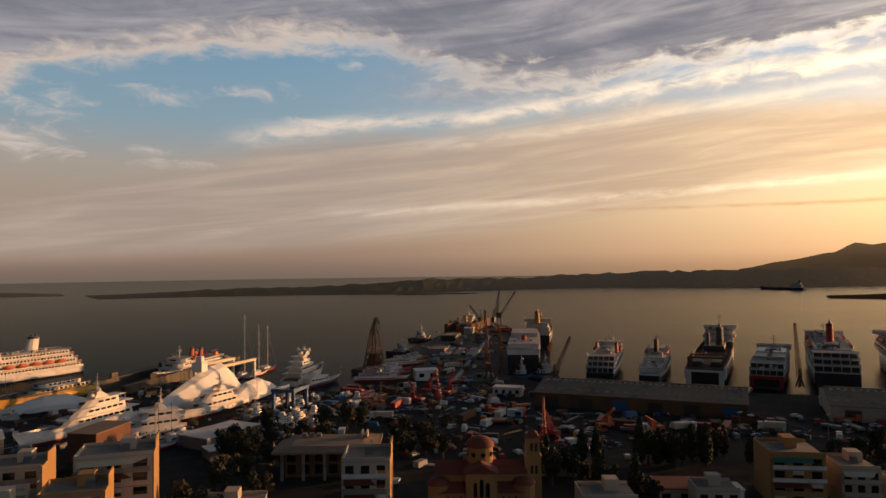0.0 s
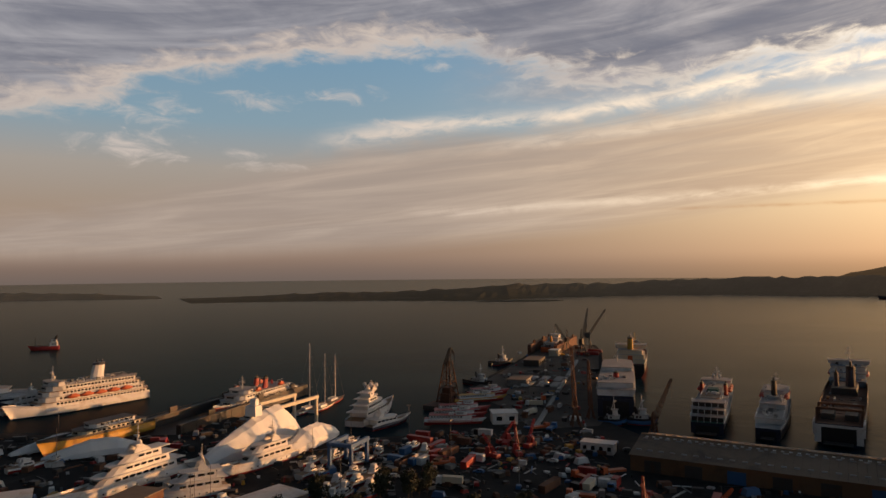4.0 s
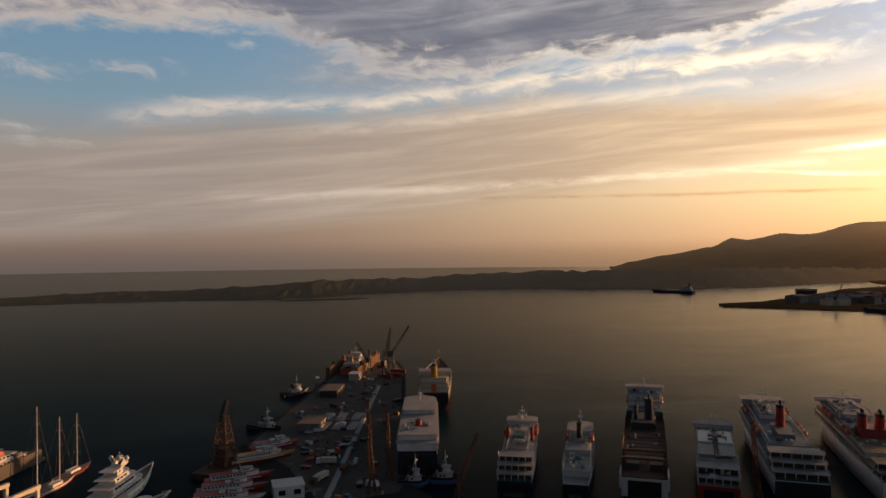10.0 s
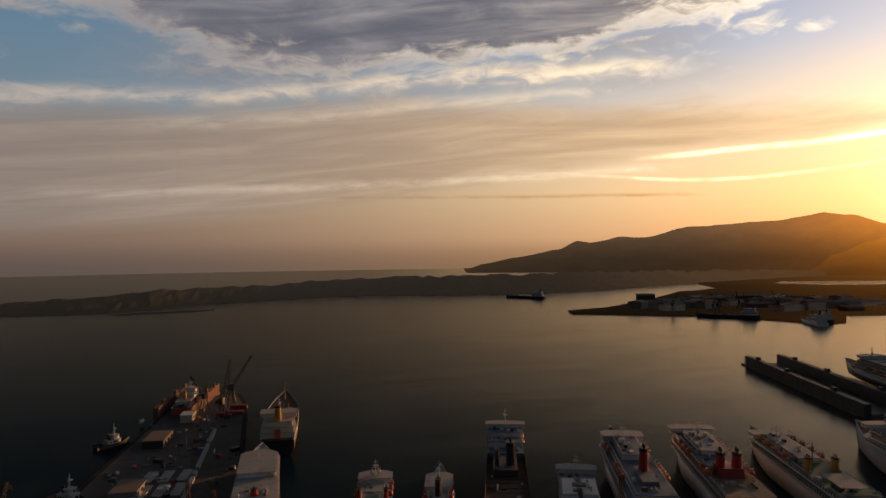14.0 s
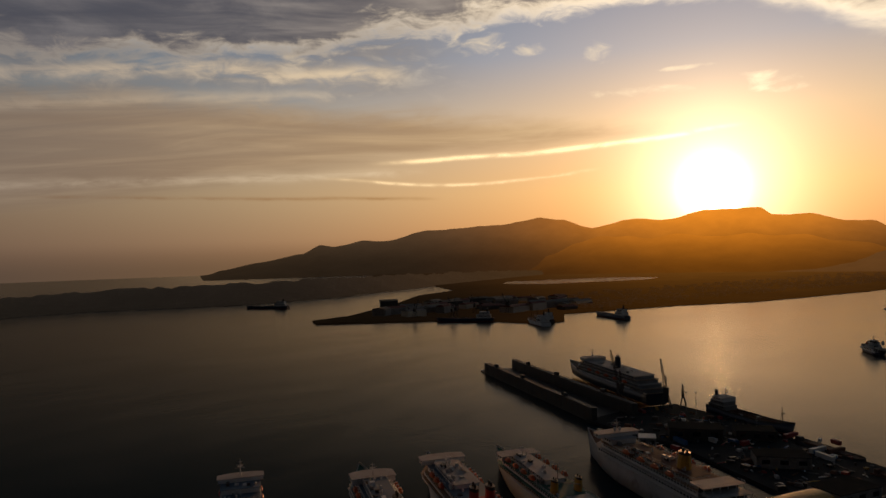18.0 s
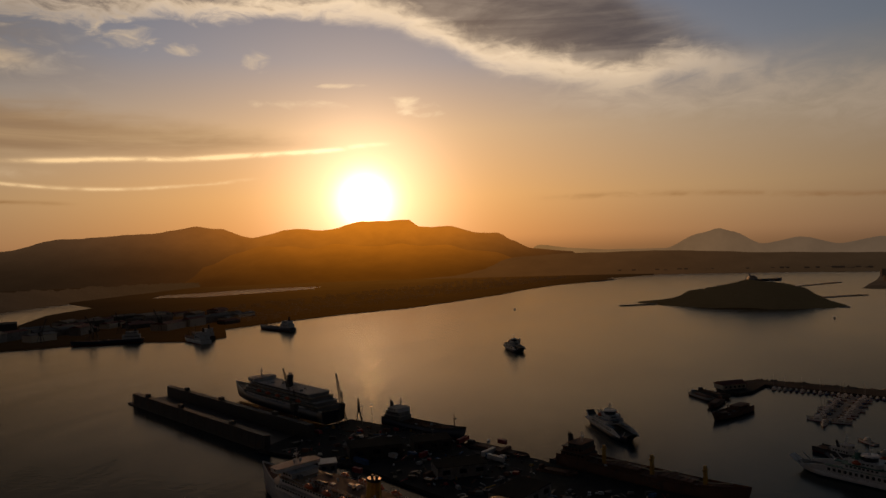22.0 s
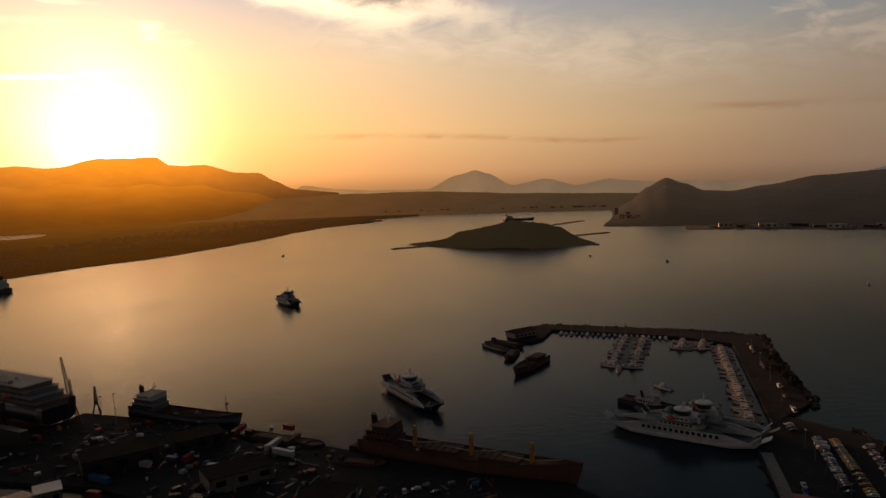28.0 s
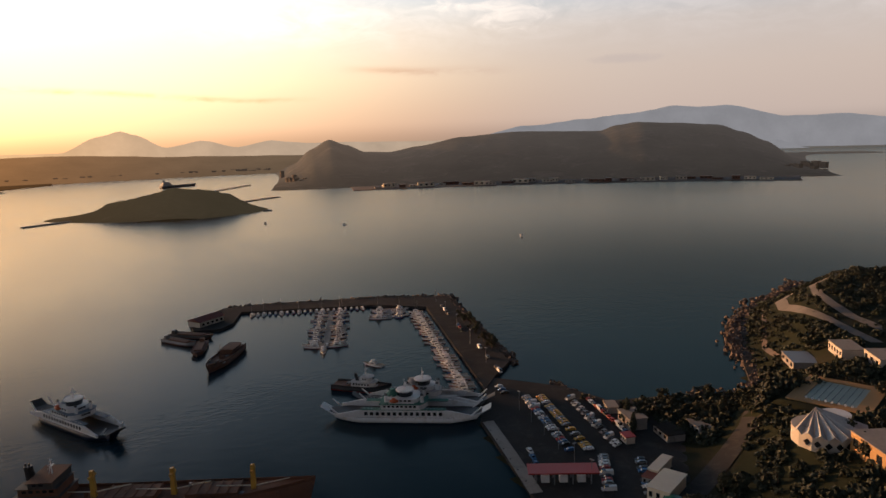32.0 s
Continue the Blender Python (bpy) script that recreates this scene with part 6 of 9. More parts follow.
def hydrofoils():
    for i, (ax, ay, bx, by, m, lab) in enumerate(((-24, 357, 5, 357, WHITE, "white hydrofoil with a red roof and stripe laid up"), (-22, 368, 6, 370, RED, "red and white hydrofoil laid up"), (-20, 380, 8, 386, RED, "red and white hydrofoil laid up"),
                                                  (-11, 407, 18, 417, YELLOW, "yellow hydrofoil hull laid up"), (-3, 426, 21, 437, RED, "red and white hydrofoil laid up"))):
        s, L = ship_base("hydrofoil", (ax, ay), (bx, by), 5.6, lab, "hydrofoil", (m, RED, RED), rail=None, group="hydrofoils laid up at the pier", fb=(2.6, 2.0, 2.0), bow0=0.5, rake=2)
        s.location.z = 2.3
        deckhouse(s, -L * 0.42, L * 0.28, 2.3, 2.0, 3.9, nose=4, over=0.1, step=1.4, roof=RED if m is WHITE else m)
        deckhouse(s, L * 0.02, L * 0.2, 1.6, 3.9, 5.4, nose=1.5, over=0.1, step=1.0)
        bm = bmesh.new()
        box(bm, -L * 0.44, L * 0.3, -2.85, -2.75, 1.1, 1.5)
        box(bm, -L * 0.44, L * 0.3, 2.75, 2.85, 1.1, 1.5)
        part("stripe", bm, RED if m is WHITE else WHITE, s)
        bm = bmesh.new()
        tube(bm, (L * 0.02, 0, 5.2), (L * 0.0, 0, 7.4), 0.1, n=5)
        box(bm, -L * 0.1, -L * 0.02, -1.2, 1.2, 3.9, 4.6)
        part("mast", bm, WHITE, s)


hydrofoils()
# ---- eastern docks ----
floating_dock("floating_dock", (492, 392), (606, 594), 38, 4.5, 10.5, "long black floating dock with high side walls", mat=DARKSTEEL)
cruise_ship("cruise_ship", (546, 388), (626, 518), 21, "dark cruise ship lying beside the floating dock", (NAVY, RED, TEAK), NAVY, 3.2, 4, -0.1, wall=STEEL)
portal_crane("dock_crane", 532, 412, 1.8, 60, 24, 29, DARKSTEEL, "dark crane standing beside the dock", 66)
portal_crane("dock_crane", 544, 380, 1.8, 40, 22, 25, DARKSTEEL, "dark crane on the quay beside the dock", 60)
portal_crane("dock_crane", 556, 372, 1.8, 200, 13, 10, DARKSTEEL, "small dark quay crane", 75)
floating_dock("floating_dock", (60, 622), (92, 712), 26, 3, 9, "floating dock at the pier head", mat=RUST)


def dock_vessel():
    s, L = ship_base("supply_vessel", (66, 634), (86, 694), 12, "white and orange vessel in the floating dock", "ship", (ORANGE, RUST, RUST), fb=(6, 4.5, 4.5))
    s.location.z = 1.6
    deckhouse(s, -L * 0.34, L * 0.22, 5.0, 4.5, 7.5, nose=3)
    deckhouse(s, -L * 0.1, L * 0.18, 4.6, 7.5, 10.5, nose=3)
    deckhouse(s, 0, L * 0.16, 4.2, 10.5, 13, nose=2)
    funnel(s, -L * 0.2, 0, 7.5, 5, 3.5, 2.4, YELLOW)
    ship_mast(s, L * 0.06, 13, 7)
    deck_gear(s, -L * 0.45, -L * 0.36, 4, 4.5, 5, RUST, seed=41)


dock_vessel()


def coastal_tanker():
    s, L = ship_base("tanker", (561, 352), (526, 284), 12.5, "small dark coastal tanker alongside the quay", "ship", (NAVY, RED, RUST), fb=(8, 4.5, 5.5), rail=DARKSTEEL)
    deckhouse(s, -L * 0.46, -L * 0.24, 5.4, 5, 8.2, nose=0, mat=STEEL)
    deckhouse(s, -L * 0.44, -L * 0.25, 5.0, 8.2, 11, nose=0, mat=STEEL)
    deckhouse(s, -L * 0.40, -L * 0.26, 5.8, 11, 13.6, nose=0)
    funnel(s, -L * 0.42, 0, 11, 5, 3.4, 2.8, NAVY)
    ship_mast(s, -L * 0.3, 13.6, 7)
    ship_mast(s, L * 0.38, 7, 11, DARKSTEEL)
    bm = bmesh.new()
    for y in (-2, 0, 2):
        tube(bm, (-L * 0.2, y, 5.4), (L * 0.3, y, 5.4), 0.3, n=6)
    part("deck_pipes", bm, RUST, s)
    deck_gear(s, -L * 0.2, L * 0.3, 4.5, 4.6, 12, RUST, seed=43)


coastal_tanker()


def cargo_ship():
    s, L = ship_base("cargo_ship", (486, 216), (433, 124), 15, "old rust-brown cargo ship with yellow derrick posts", "ship", (RUST, RED, RUST), fb=(9.5, 6, 7), rail=RUST, rail_h=1.2)
    deckhouse(s, -L * 0.47, -L * 0.32, 6.2, 7, 10, nose=0, mat=RUST, roof=DARKSTEEL)
    deckhouse(s, -L * 0.46, -L * 0.33, 5.8, 10, 13, nose=0, mat=RUST, roof=DARKSTEEL)
    deckhouse(s, -L * 0.42, -L * 0.34, 6.6, 13, 15.6, nose=0, mat=DARKSTEEL, roof=RUST)
    funnel(s, -L * 0.44, 0, 13, 5, 3.6, 3, BLACK)
    ship_mast(s, -L * 0.37, 15.6, 6)
    for k in (-0.24, 0.03, 0.3):
        bm = bmesh.new()
        box(bm, L * k - 0.9, L * k + 0.9, -0.9, 0.9, 6, 16, 0.25)
        box(bm, L * k - 0.5, L * k + 0.5, -2.2, 2.2, 13.6, 14.4)
        p = part("derrick_post", bm, YELLOW, s)
        for sg in (-1, 1):
            bm = bmesh.new()
            tube(bm, (L * k + sg * 1.0, 0, 8), (L * k + sg * L * 0.12, sg * 2, 9.4), 0.25, 0.15, 6)
            part("derrick_boom", bm, CREAM, p)
    for k in (-0.11, 0.165):
        bm = bmesh.new()
        box(bm, L * k - L * 0.085, L * k + L * 0.085, -4.6, 4.6, 6, 7.8)
        cover = part("hatch_cover", bm, RUST, s)
        for i in range(6):
            bm = bmesh.new()
            box(bm, L * k - L * 0.085 + i * L * 0.034, L * k - L * 0.085 + i * L * 0.034 + 0.4, -4.7, 4.7, 6.0, 8.1)
            part("cover_rib", bm, RUST, cover)
    deck_gear(s, -L * 0.3, L * 0.42, 6, 6.2, 12, RUST, seed=47)


cargo_ship()


def barge(ax, ay, bx, by, B, label, mat=DARKSTEEL):
    s, L = ship_base("barge", (ax, ay), (bx, by), B, label, "barge", (mat, RUST, RUST), rail=mat, rail_h=0.6, fb=(2.6, 2.0, 2.0), bow0=0.85, rake=1.5)
    bm = bmesh.new()
    box(bm, -L * 0.3, L * 0.3, -B * 0.3, B * 0.3, 2.0, 2.9)
    part("cargo_well", bm, RUST, s)
    bm = bmesh.new()
    box(bm, -L * 0.46, -L * 0.38, -1.5, 1.5, 2.0, 4.4)
    part("cabin", bm, mat, s)


barge(513, 280, 489, 236, 9, "low dark barge along the shore")
barge(470, 228, 462, 206, 8, "low rusty barge beside the cargo ship", RUST)
tug("tugboat", 489, 222, 476, 198, 26, 9, "dark tug beside the cargo ship")


def double_ended_ferry(name, ax, ay, bx, by, B, label, trim, hullm=WHITE, cap=WHITE, scale=1.0):
    """An open car ferry with a raised bridge house amidships and a ramp at both ends."""
    s, L = ship_base(name, (ax, ay), (bx, by), B, label, "ferry", (hullm, NAVY, DARKSTEEL), rail=None, fb=(4.2, 3.0, 3.0), bow0=0.8, both=True, rake=3.0, boot=0.6)
    z = 3.0
    for sg in (-1, 1):
        bm = bmesh.new()
        for a, b, h0, h1 in ((-0.46, -0.30, 1.2, 3.4), (-0.30, 0.30, 3.4, 3.4), (0.30, 0.46, 3.4, 1.2)):
            y = sg * B * 0.46
            co = [(L * a, y - 0.3, z), (L * b, y - 0.3, z), (L * b, y + 0.3, z), (L * a, y + 0.3, z), (L * a, y - 0.3, z + h0), (L * b, y - 0.3, z + h1), (L * b, y + 0.3, z + h1), (L * a, y + 0.3, z + h0)]
            add_faces(bm, co, [(3, 2, 1, 0), (4, 5, 6, 7), (0, 1, 5, 4), (1, 2, 6, 5), (2, 3, 7, 6), (3, 0, 4, 7)])
        part("side_wall", bm, WHITE, s)
        bm = bmesh.new()
        for i in range(14):
            x = -L * 0.26 + i * L * 0.038
            box(bm, x, x + L * 0.022, sg * (B * 0.46 + 0.28), sg * (B * 0.46 + 0.34), z + 1.0, z + 2.6) if sg > 0 else box(bm, x, x + L * 0.022, -(B * 0.46 + 0.34), -(B * 0.46 + 0.28), z + 1.0, z + 2.6)
        tagged(part("glazing", bm, GLASS, s), kind="stuff")
        bm = bmesh.new()
        y0, y1 = sorted((sg * B * 0.47, sg * B * 0.27))
        prism(bm, [(-L * 0.28, y0), (L * 0.28, y0), (L * 0.28, y1), (-L * 0.28, y1)], z + 3.4, z + 3.65)
        part("side_deck", bm, trim, s)
        bm = bmesh.new()
        for i in range(24):
            x = -L * 0.28 + i * L * 0.56 / 23
            tube(bm, (x, sg * B * 0.465, z + 3.6), (x, sg * B * 0.465, z + 4.6), 0.05, n=4)
        tube(bm, (-L * 0.28, sg * B * 0.465, z + 4.6), (L * 0.28, sg * B * 0.465, z + 4.6), 0.05, n=4)
        part("railing", bm, WHITE, s)
    deckhouse(s, -L * 0.15, L * 0.15, B * 0.46, z + 3.65, z + 6.2, nose=3, roof=trim, step=2.0)
    deckhouse(s, -L * 0.10, L * 0.10, B * 0.38, z + 6.2, z + 8.4, nose=2.5, roof=WHITE, step=2.0)
    bm = bmesh.new()
    o = [(3.6 * math.cos(a), 3.6 * math.sin(a)) for a in [2 * math.pi * i / 12 for i in range(12)]]
    prism(bm, o, z + 8.4, z + 10.8, 1.08)
    part("bridge", bm, GLASS, s)
    bm = bmesh.new()
    prism(bm, [(px * 1.25, py * 1.25) for px, py in o], z + 10.8, z + 11.3, 0.92)
    part("bridge_roof", bm, cap, s)
    bm = bmesh.new()
    prism(bm, [(px * 0.9 - L * 0.085, py * 0.9) for px, py in o], z + 8.4, z + 11.2, 0.35)
    part("skylight_dome", bm, trim, s)
    ship_mast(s, 0, z + 11.3, 5, arm=1.4)
    for sg in (-1, 1):
        for y in (-B * 0.25, B * 0.25):
            funnel(s, sg * L * 0.12, y, z + 6.2, 3.2, 1.8, 1.3, WHITE, lean=0)
        bm = bmesh.new()
        x0, x1 = sg * (L / 2 - 0.5), sg * (L / 2 + 5.0)
        w0, w1 = B * 0.24, B * 0.2
        co = [(x0, -w0, z), (x1, -w1, z + 3.2), (x1, w1, z + 3.2), (x0, w0, z)]
        add_faces(bm, co + [(c[0], c[1], c[2] + 0.4) for c in co], [(3, 2, 1, 0), (4, 5, 6, 7), (0, 1, 5, 4), (1, 2, 6, 5), (2, 3, 7, 6), (3, 0, 4, 7)])
        part("bow_ramp", bm, DARKSTEEL if hullm is not WHITE else WHITE, s)
        bm = bmesh.new()
        for y in (-B * 0.3, B * 0.3):
            tube(bm, (sg * L * 0.44, y, z), (sg * (L * 0.5 + 1), y, z + 4.4), 0.35, n=6)
        part("ramp_arm", bm, WHITE, s)
    lifeboats(s, (-L * 0.06,), B * 0.42, z + 7.6, 4.5)
    return s


double_ended_ferry("ferry", 503, 88, 461, 32, 15, "white double-ended car ferry with green decks moored at the quay", GREENDECK, WHITE, WHITE)
double_ended_ferry("ferry", 508, 70, 472, 22, 11, "grey open car ferry moored behind the white one", SHIPDECK, STEEL, WHITE)
double_ended_ferry("ferry", 592, 206, 536, 179, 14, "double-ended car ferry under way with a dark open deck", BLUEDECK, NAVY, WHITE)
double_ended_ferry("ferry", 948, 334, 908, 310, 14, "far double-ended car ferry under way", BLUEDECK, NAVY, WHITE)


def distant_ship(x, y, bx, by, B, label, mat=NAVY, house=0.0, k=1.0):
    s, L = ship_base("distant_ship", (x, y), (bx, by), B, label, "ship", (mat, RED, RUST), rail=None, fb=(8 * k, 6 * k, 6 * k))
    deckhouse(s, -L * 0.45 + house * L, -L * 0.2 + house * L, B * 0.42, 6 * k, 12 * k, nose=0, step=2.4 * k)
    deckhouse(s, -L * 0.42 + house * L, -L * 0.25 + house * L, B * 0.38, 12 * k, 17 * k, nose=0, step=2.4 * k)
    funnel(s, -L * 0.38 + house * L, 0, 17 * k, 5 * k, 4 * k, 3 * k, BLACK)
    ship_mast(s, L * 0.3, 6 * k, 14 * k, DARKSTEEL)
    deck_gear(s, -L * 0.1, L * 0.25, B * 0.3, 6 * k, 6, RUST, seed=int(abs(x)) % 90)


distant_ship(-402, 690, -426, 680, 7, "small red cargo boat under way", RED, k=0.6)
distant_ship(1113, 722, 1152, 806, 14, "dark ship anchored off the far coast")
distant_ship(980, 905, 920, 985, 15, "ship lying at the far shipyard")
distant_ship(958, 780, 1005, 850, 18, "ship lying at the far shipyard", WHITE)
distant_ship(1000, 800, 1050, 870, 15, "ship lying at the far shipyard", DARKSTEEL)
distant_ship(960, 1500, 905, 1590, 14, "ship lying off the low cape")
distant_ship(2450, -150, 2480, -260, 18, "grey ship beyond the islet", STEEL)


def far_yard():
    """Quays of the far shipyard: halls, tanks and cranes."""
    rnd = random.Random(5)
    for i in range(46):
        t, v = rnd.random(), rnd.random()
        x, y = 880 + t * 360 + v * 200, 1120 - t * 240 + v * 190
        hall = thing("warehouse", pose(x, y, 2.9, 0, 0, rnd.uniform(-40, 20)), "hazy shipyard hall on the far shore", "warehouse", "halls of the far shipyard")
        bm = bmesh.new()
        a, b, h = rnd.uniform(10, 36), rnd.uniform(8, 16), rnd.uniform(5, 14)
        box(bm, -a, a, -b, b, 0, h)
        part("wall", bm, rnd.choice((PLASTER, CREAM, DARKSTEEL, CONCRETE)), hall)
        bm = bmesh.new()
        add_faces(bm, [(-a - 1, -b - 1, h), (a + 1, -b - 1, h), (a + 1, b + 1, h), (-a - 1, b + 1, h), (-a - 1, 0, h + 3), (a + 1, 0, h + 3)], [(0, 1, 5, 4), (2, 3, 4, 5), (0, 4, 3), (1, 2, 5), (3, 2, 1, 0)])
        part("roof", bm, rnd.choice((ROOFTILE, SHEDROOF, FLATROOF)), hall)
    for x, y, r in ((960, 985, 20), (985, 1000, 120), (1010, 960, 60), (1050, 1010, 200), (1090, 960, 90), (930, 1050, 10)):
        portal_crane("yard_crane", x, y, 2.9, r, 24, 26, DARKSTEEL, "far shipyard crane against the glow", 60)


far_yard()


# far walls carry the same painted haze glow as the land
FARWALL = backdrop_material("hazy_far_wall", (0.12, 0.10, 0.08), (0.014, 0.010, 0.007), (0.17, 0.06, 0.007), 30.0)


def far_town():
    """Houses of the far towns, too small to pick apart."""
    rnd = random.Random(11)
    bm = bmesh.new()
    for i in range(520):
        s = rnd.random()
        x, y = 1230 + s * 1600, 860 - s * 430 + rnd.random() ** 1.6 * 330 + 20
        a, b, h = rnd.uniform(4, 9), rnd.uniform(4, 8), rnd.uniform(3, 9)
        box(bm, x - a, x + a, y - b, y + b, 2.6, 2.9 + h)
    for i in range(420):
        az, r = radians(rnd.uniform(88, 147)), 0
        dd = rnd.random() ** 2
        r = (3080 if math.degrees(az) < 106 else 2150) + dd * 420
        x, y = 110 + r * math.sin(az), 150 + r * math.cos(az)
        a, b, h = rnd.uniform(5, 11), rnd.uniform(5, 9), rnd.uniform(8, 16)
        box(bm, x - a, x + a, y - b, y + b, 2, 4 + h + dd * 12)
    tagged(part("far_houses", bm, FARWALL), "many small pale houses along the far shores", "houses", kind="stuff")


far_town()


def anchored_boats():
    rnd = random.Random(3)
    for x, y in ((1480, 420), (1010, 330), (1290, -120), (1180, -210), (1900, 620), (900, -330)):
        s, L = ship_base("fishing_boat", (x, y), (x + 9, y + rnd.uniform(-6, 6)), 3.2, "small boat on the open water", "boat", (WHITE, BLUE, WHITE), rail=None, fb=(1.8, 1.1, 1.1))
        deckhouse(s, -1, 2, 1.0, 1.1, 2.8, nose=0.5, windows=False, over=0.1)


anchored_boats()

# ---- small harbour ----
slab("mole", [(486, 12), (655, -50), (686, -20), (730, 70), (700, 84), (690, 96), (697, 112), (724, 110), (750, 78), (742, 40), (709, -30), (676, -82), (660, -78), (514, -24), (498, -2)], -2, 2.0, ASPHALT, "dark paved harbour mole with a road", "mole")


def rocks(name, pts, spread, count, size, z, seed, label):
    """Loose armour stones along a line."""
    rnd = random.Random(seed)
    bm = bmesh.new()
    for i in range(count):
        k = rnd.random() * (len(pts) - 1)
        a, b = Vector((*pts[int(k)], 0)), Vector((*pts[int(k) + 1], 0))
        p = a.lerp(b, k % 1) + Vector((rnd.gauss(0, spread), rnd.gauss(0, spread), z + rnd.uniform(-0.8, 0.6)))
        r = size * rnd.uniform(0.5, 1.3)
        q = Euler((rnd.random() * 3, rnd.random() * 3, rnd.random() * 3)).to_matrix()
        co = [p + q @ Vector((sx * r * rnd.uniform(0.6, 1), sy * r * rnd.uniform(0.6, 1), sz * r * rnd.uniform(0.5, 0.8))) for sx in (-1, 1) for sy in (-1, 1) for sz in (-1, 1)]
        add_faces(bm, co, [(0, 1, 3, 2), (4, 6, 7, 5), (0, 4, 5, 1), (2, 3, 7, 6), (0, 2, 6, 4), (1, 5, 7, 3)])
    tagged(part(name, bm, DARKROCK), label, "rocks", kind="stuff")


rocks("breakwater_rocks", [(512, -26), (600, -56), (678, -84), (712, -30), (754, 74)], 1.6, 620, 1.4, 0.6, 4, "grey armour stones along the mole")
rocks("shore_rocks", [(409, -96), (416, -118), (451, -143), (472, -166), (492, -196), (517, -247), (520, -290), (538, -335)], 3.4, 900, 1.15, 1.0, 6, "broken brown rocks round the headland")
rocks("beach_stones", [(476, -24), (461, -24), (434, -24), (425, -44), (424, -74), (409, -94)], 1.4, 260, 0.6, 1.0, 7, "small dark stones along the bay")


def mole_shed():
    h = thing("harbour_shed", pose(712, 100, 2.0, 0, 0, -60), "long low harbour shed with a red roof on the mole", "shed")
    bm = bmesh.new()
    box(bm, -11, 11, -6, 6, 0, 4)
    part("wall", bm, PLASTER, h)
    bm = bmesh.new()
    add_faces(bm, [(-12, -7, 4), (12, -7, 4), (12, 7, 4), (-12, 7, 4), (-12, 0, 6.4), (12, 0, 6.4)], [(0, 1, 5, 4), (2, 3, 4, 5), (0, 4, 3), (1, 2, 5), (3, 2, 1, 0)])
    part("roof", bm, ROOFTILE, h)
    for i in range(5):
        bm = bmesh.new()
        box(bm, -9 + i * 4.2, -7 + i * 4.2, -6.05, -5.98, 1.0, 2.6)
        part("window", bm, GLASS, h)


mole_shed()
barge(700, 126, 676, 104, 8, "dark work barge beside the mole", DARKSTEEL)
barge(690, 132, 664, 118, 7, "grey work barge beside the mole", STEEL)
barge(668, 112, 640, 122, 8, "rusty work barge beside the mole", RUST)


def wreck():
    s, L = ship_base("derelict_boat", (640, 96), (602, 124), 11, "rusty derelict fishing hulk by the mole", "boat", (RUST, RUST, RUST), rail=RUST, fb=(5, 3, 3.5))
    deckhouse(s, -L * 0.4, -L * 0.1, 3.6, 3.2, 6.0, nose=0, mat=RUST, roof=RUST)
    ship_mast(s, L * 0.1, 3.2, 9, RUST)
    deck_gear(s, -L * 0.1, L * 0.35, 4, 3.0, 10, RUST, seed=51)


wreck()


def small_boat_kinds():
    """Three small craft to copy along the pontoons."""
    kinds = []
    for i, (L, B, hm, lab) in enumerate(((8.5, 3.0, WHITE, "small white motor boat moored stern-to"), (11, 3.6, WHITE, "white sailing boat moored stern-to"), (7, 2.6, BLUE, "small blue and white fishing boat"), (14, 4.2, WHITE, "white cabin cruiser moored stern-to"))):
        s, _ = ship_base("small_boat", (-L / 2, 0), (L / 2, 0), B, lab, "boat", (hm, RED, TEAK), "boats in the small harbour", rail=None, fb=(1.6, 1.0, 1.0), bow0=0.4, rake=0.8, boot=0.25, n=8)
        bm = bmesh.new()
        prism(bm, house_outline(-L * 0.2, L * 0.18, B * 0.3, L * 0.12), 1.0, 2.2, 0.85)
        part("cabin", bm, WHITE, s)
        bm = bmesh.new()
        box(bm, -L * 0.1, L * 0.1, -B * 0.31, B * 0.31, 1.5, 1.9)
        part("cabin_window", bm, GLASS, s)
        if i == 1:
            bm = bmesh.new()
            tube(bm, (0.4, 0, 1.2), (0.4, 0, 12.5), 0.09, n=5)
            tube(bm, (0.4, 0, 2.4), (-3.6, 0, 2.5), 0.08, n=5)
            part("mast", bm, STEEL, s)
        elif i == 3:
            bm = bmesh.new()
            prism(bm, house_outline(-L * 0.12, L * 0.08, B * 0.24, 1), 2.2, 3.4, 0.9)
            part("flybridge", bm, WHITE, s)
        else:
            bm = bmesh.new()
            box(bm, -L * 0.48, -L * 0.4, -0.3, 0.3, 0.9, 1.7)
            part("outboard_motor", bm, BLACK, s)
        kinds.append(s)
    return kinds


BOATS = small_boat_kinds()
used = set()


def put_boat(k, x, y, deg, z=0.0):
    """First use moves the pattern itself; the rest are copies."""
    if k not in used:
        used.add(k)
        BOATS[k].matrix_basis = pose(x, y, z, 0, 0, deg)
    else:
        copy_thing(BOATS[k], pose(x, y, z, 0, 0, deg))


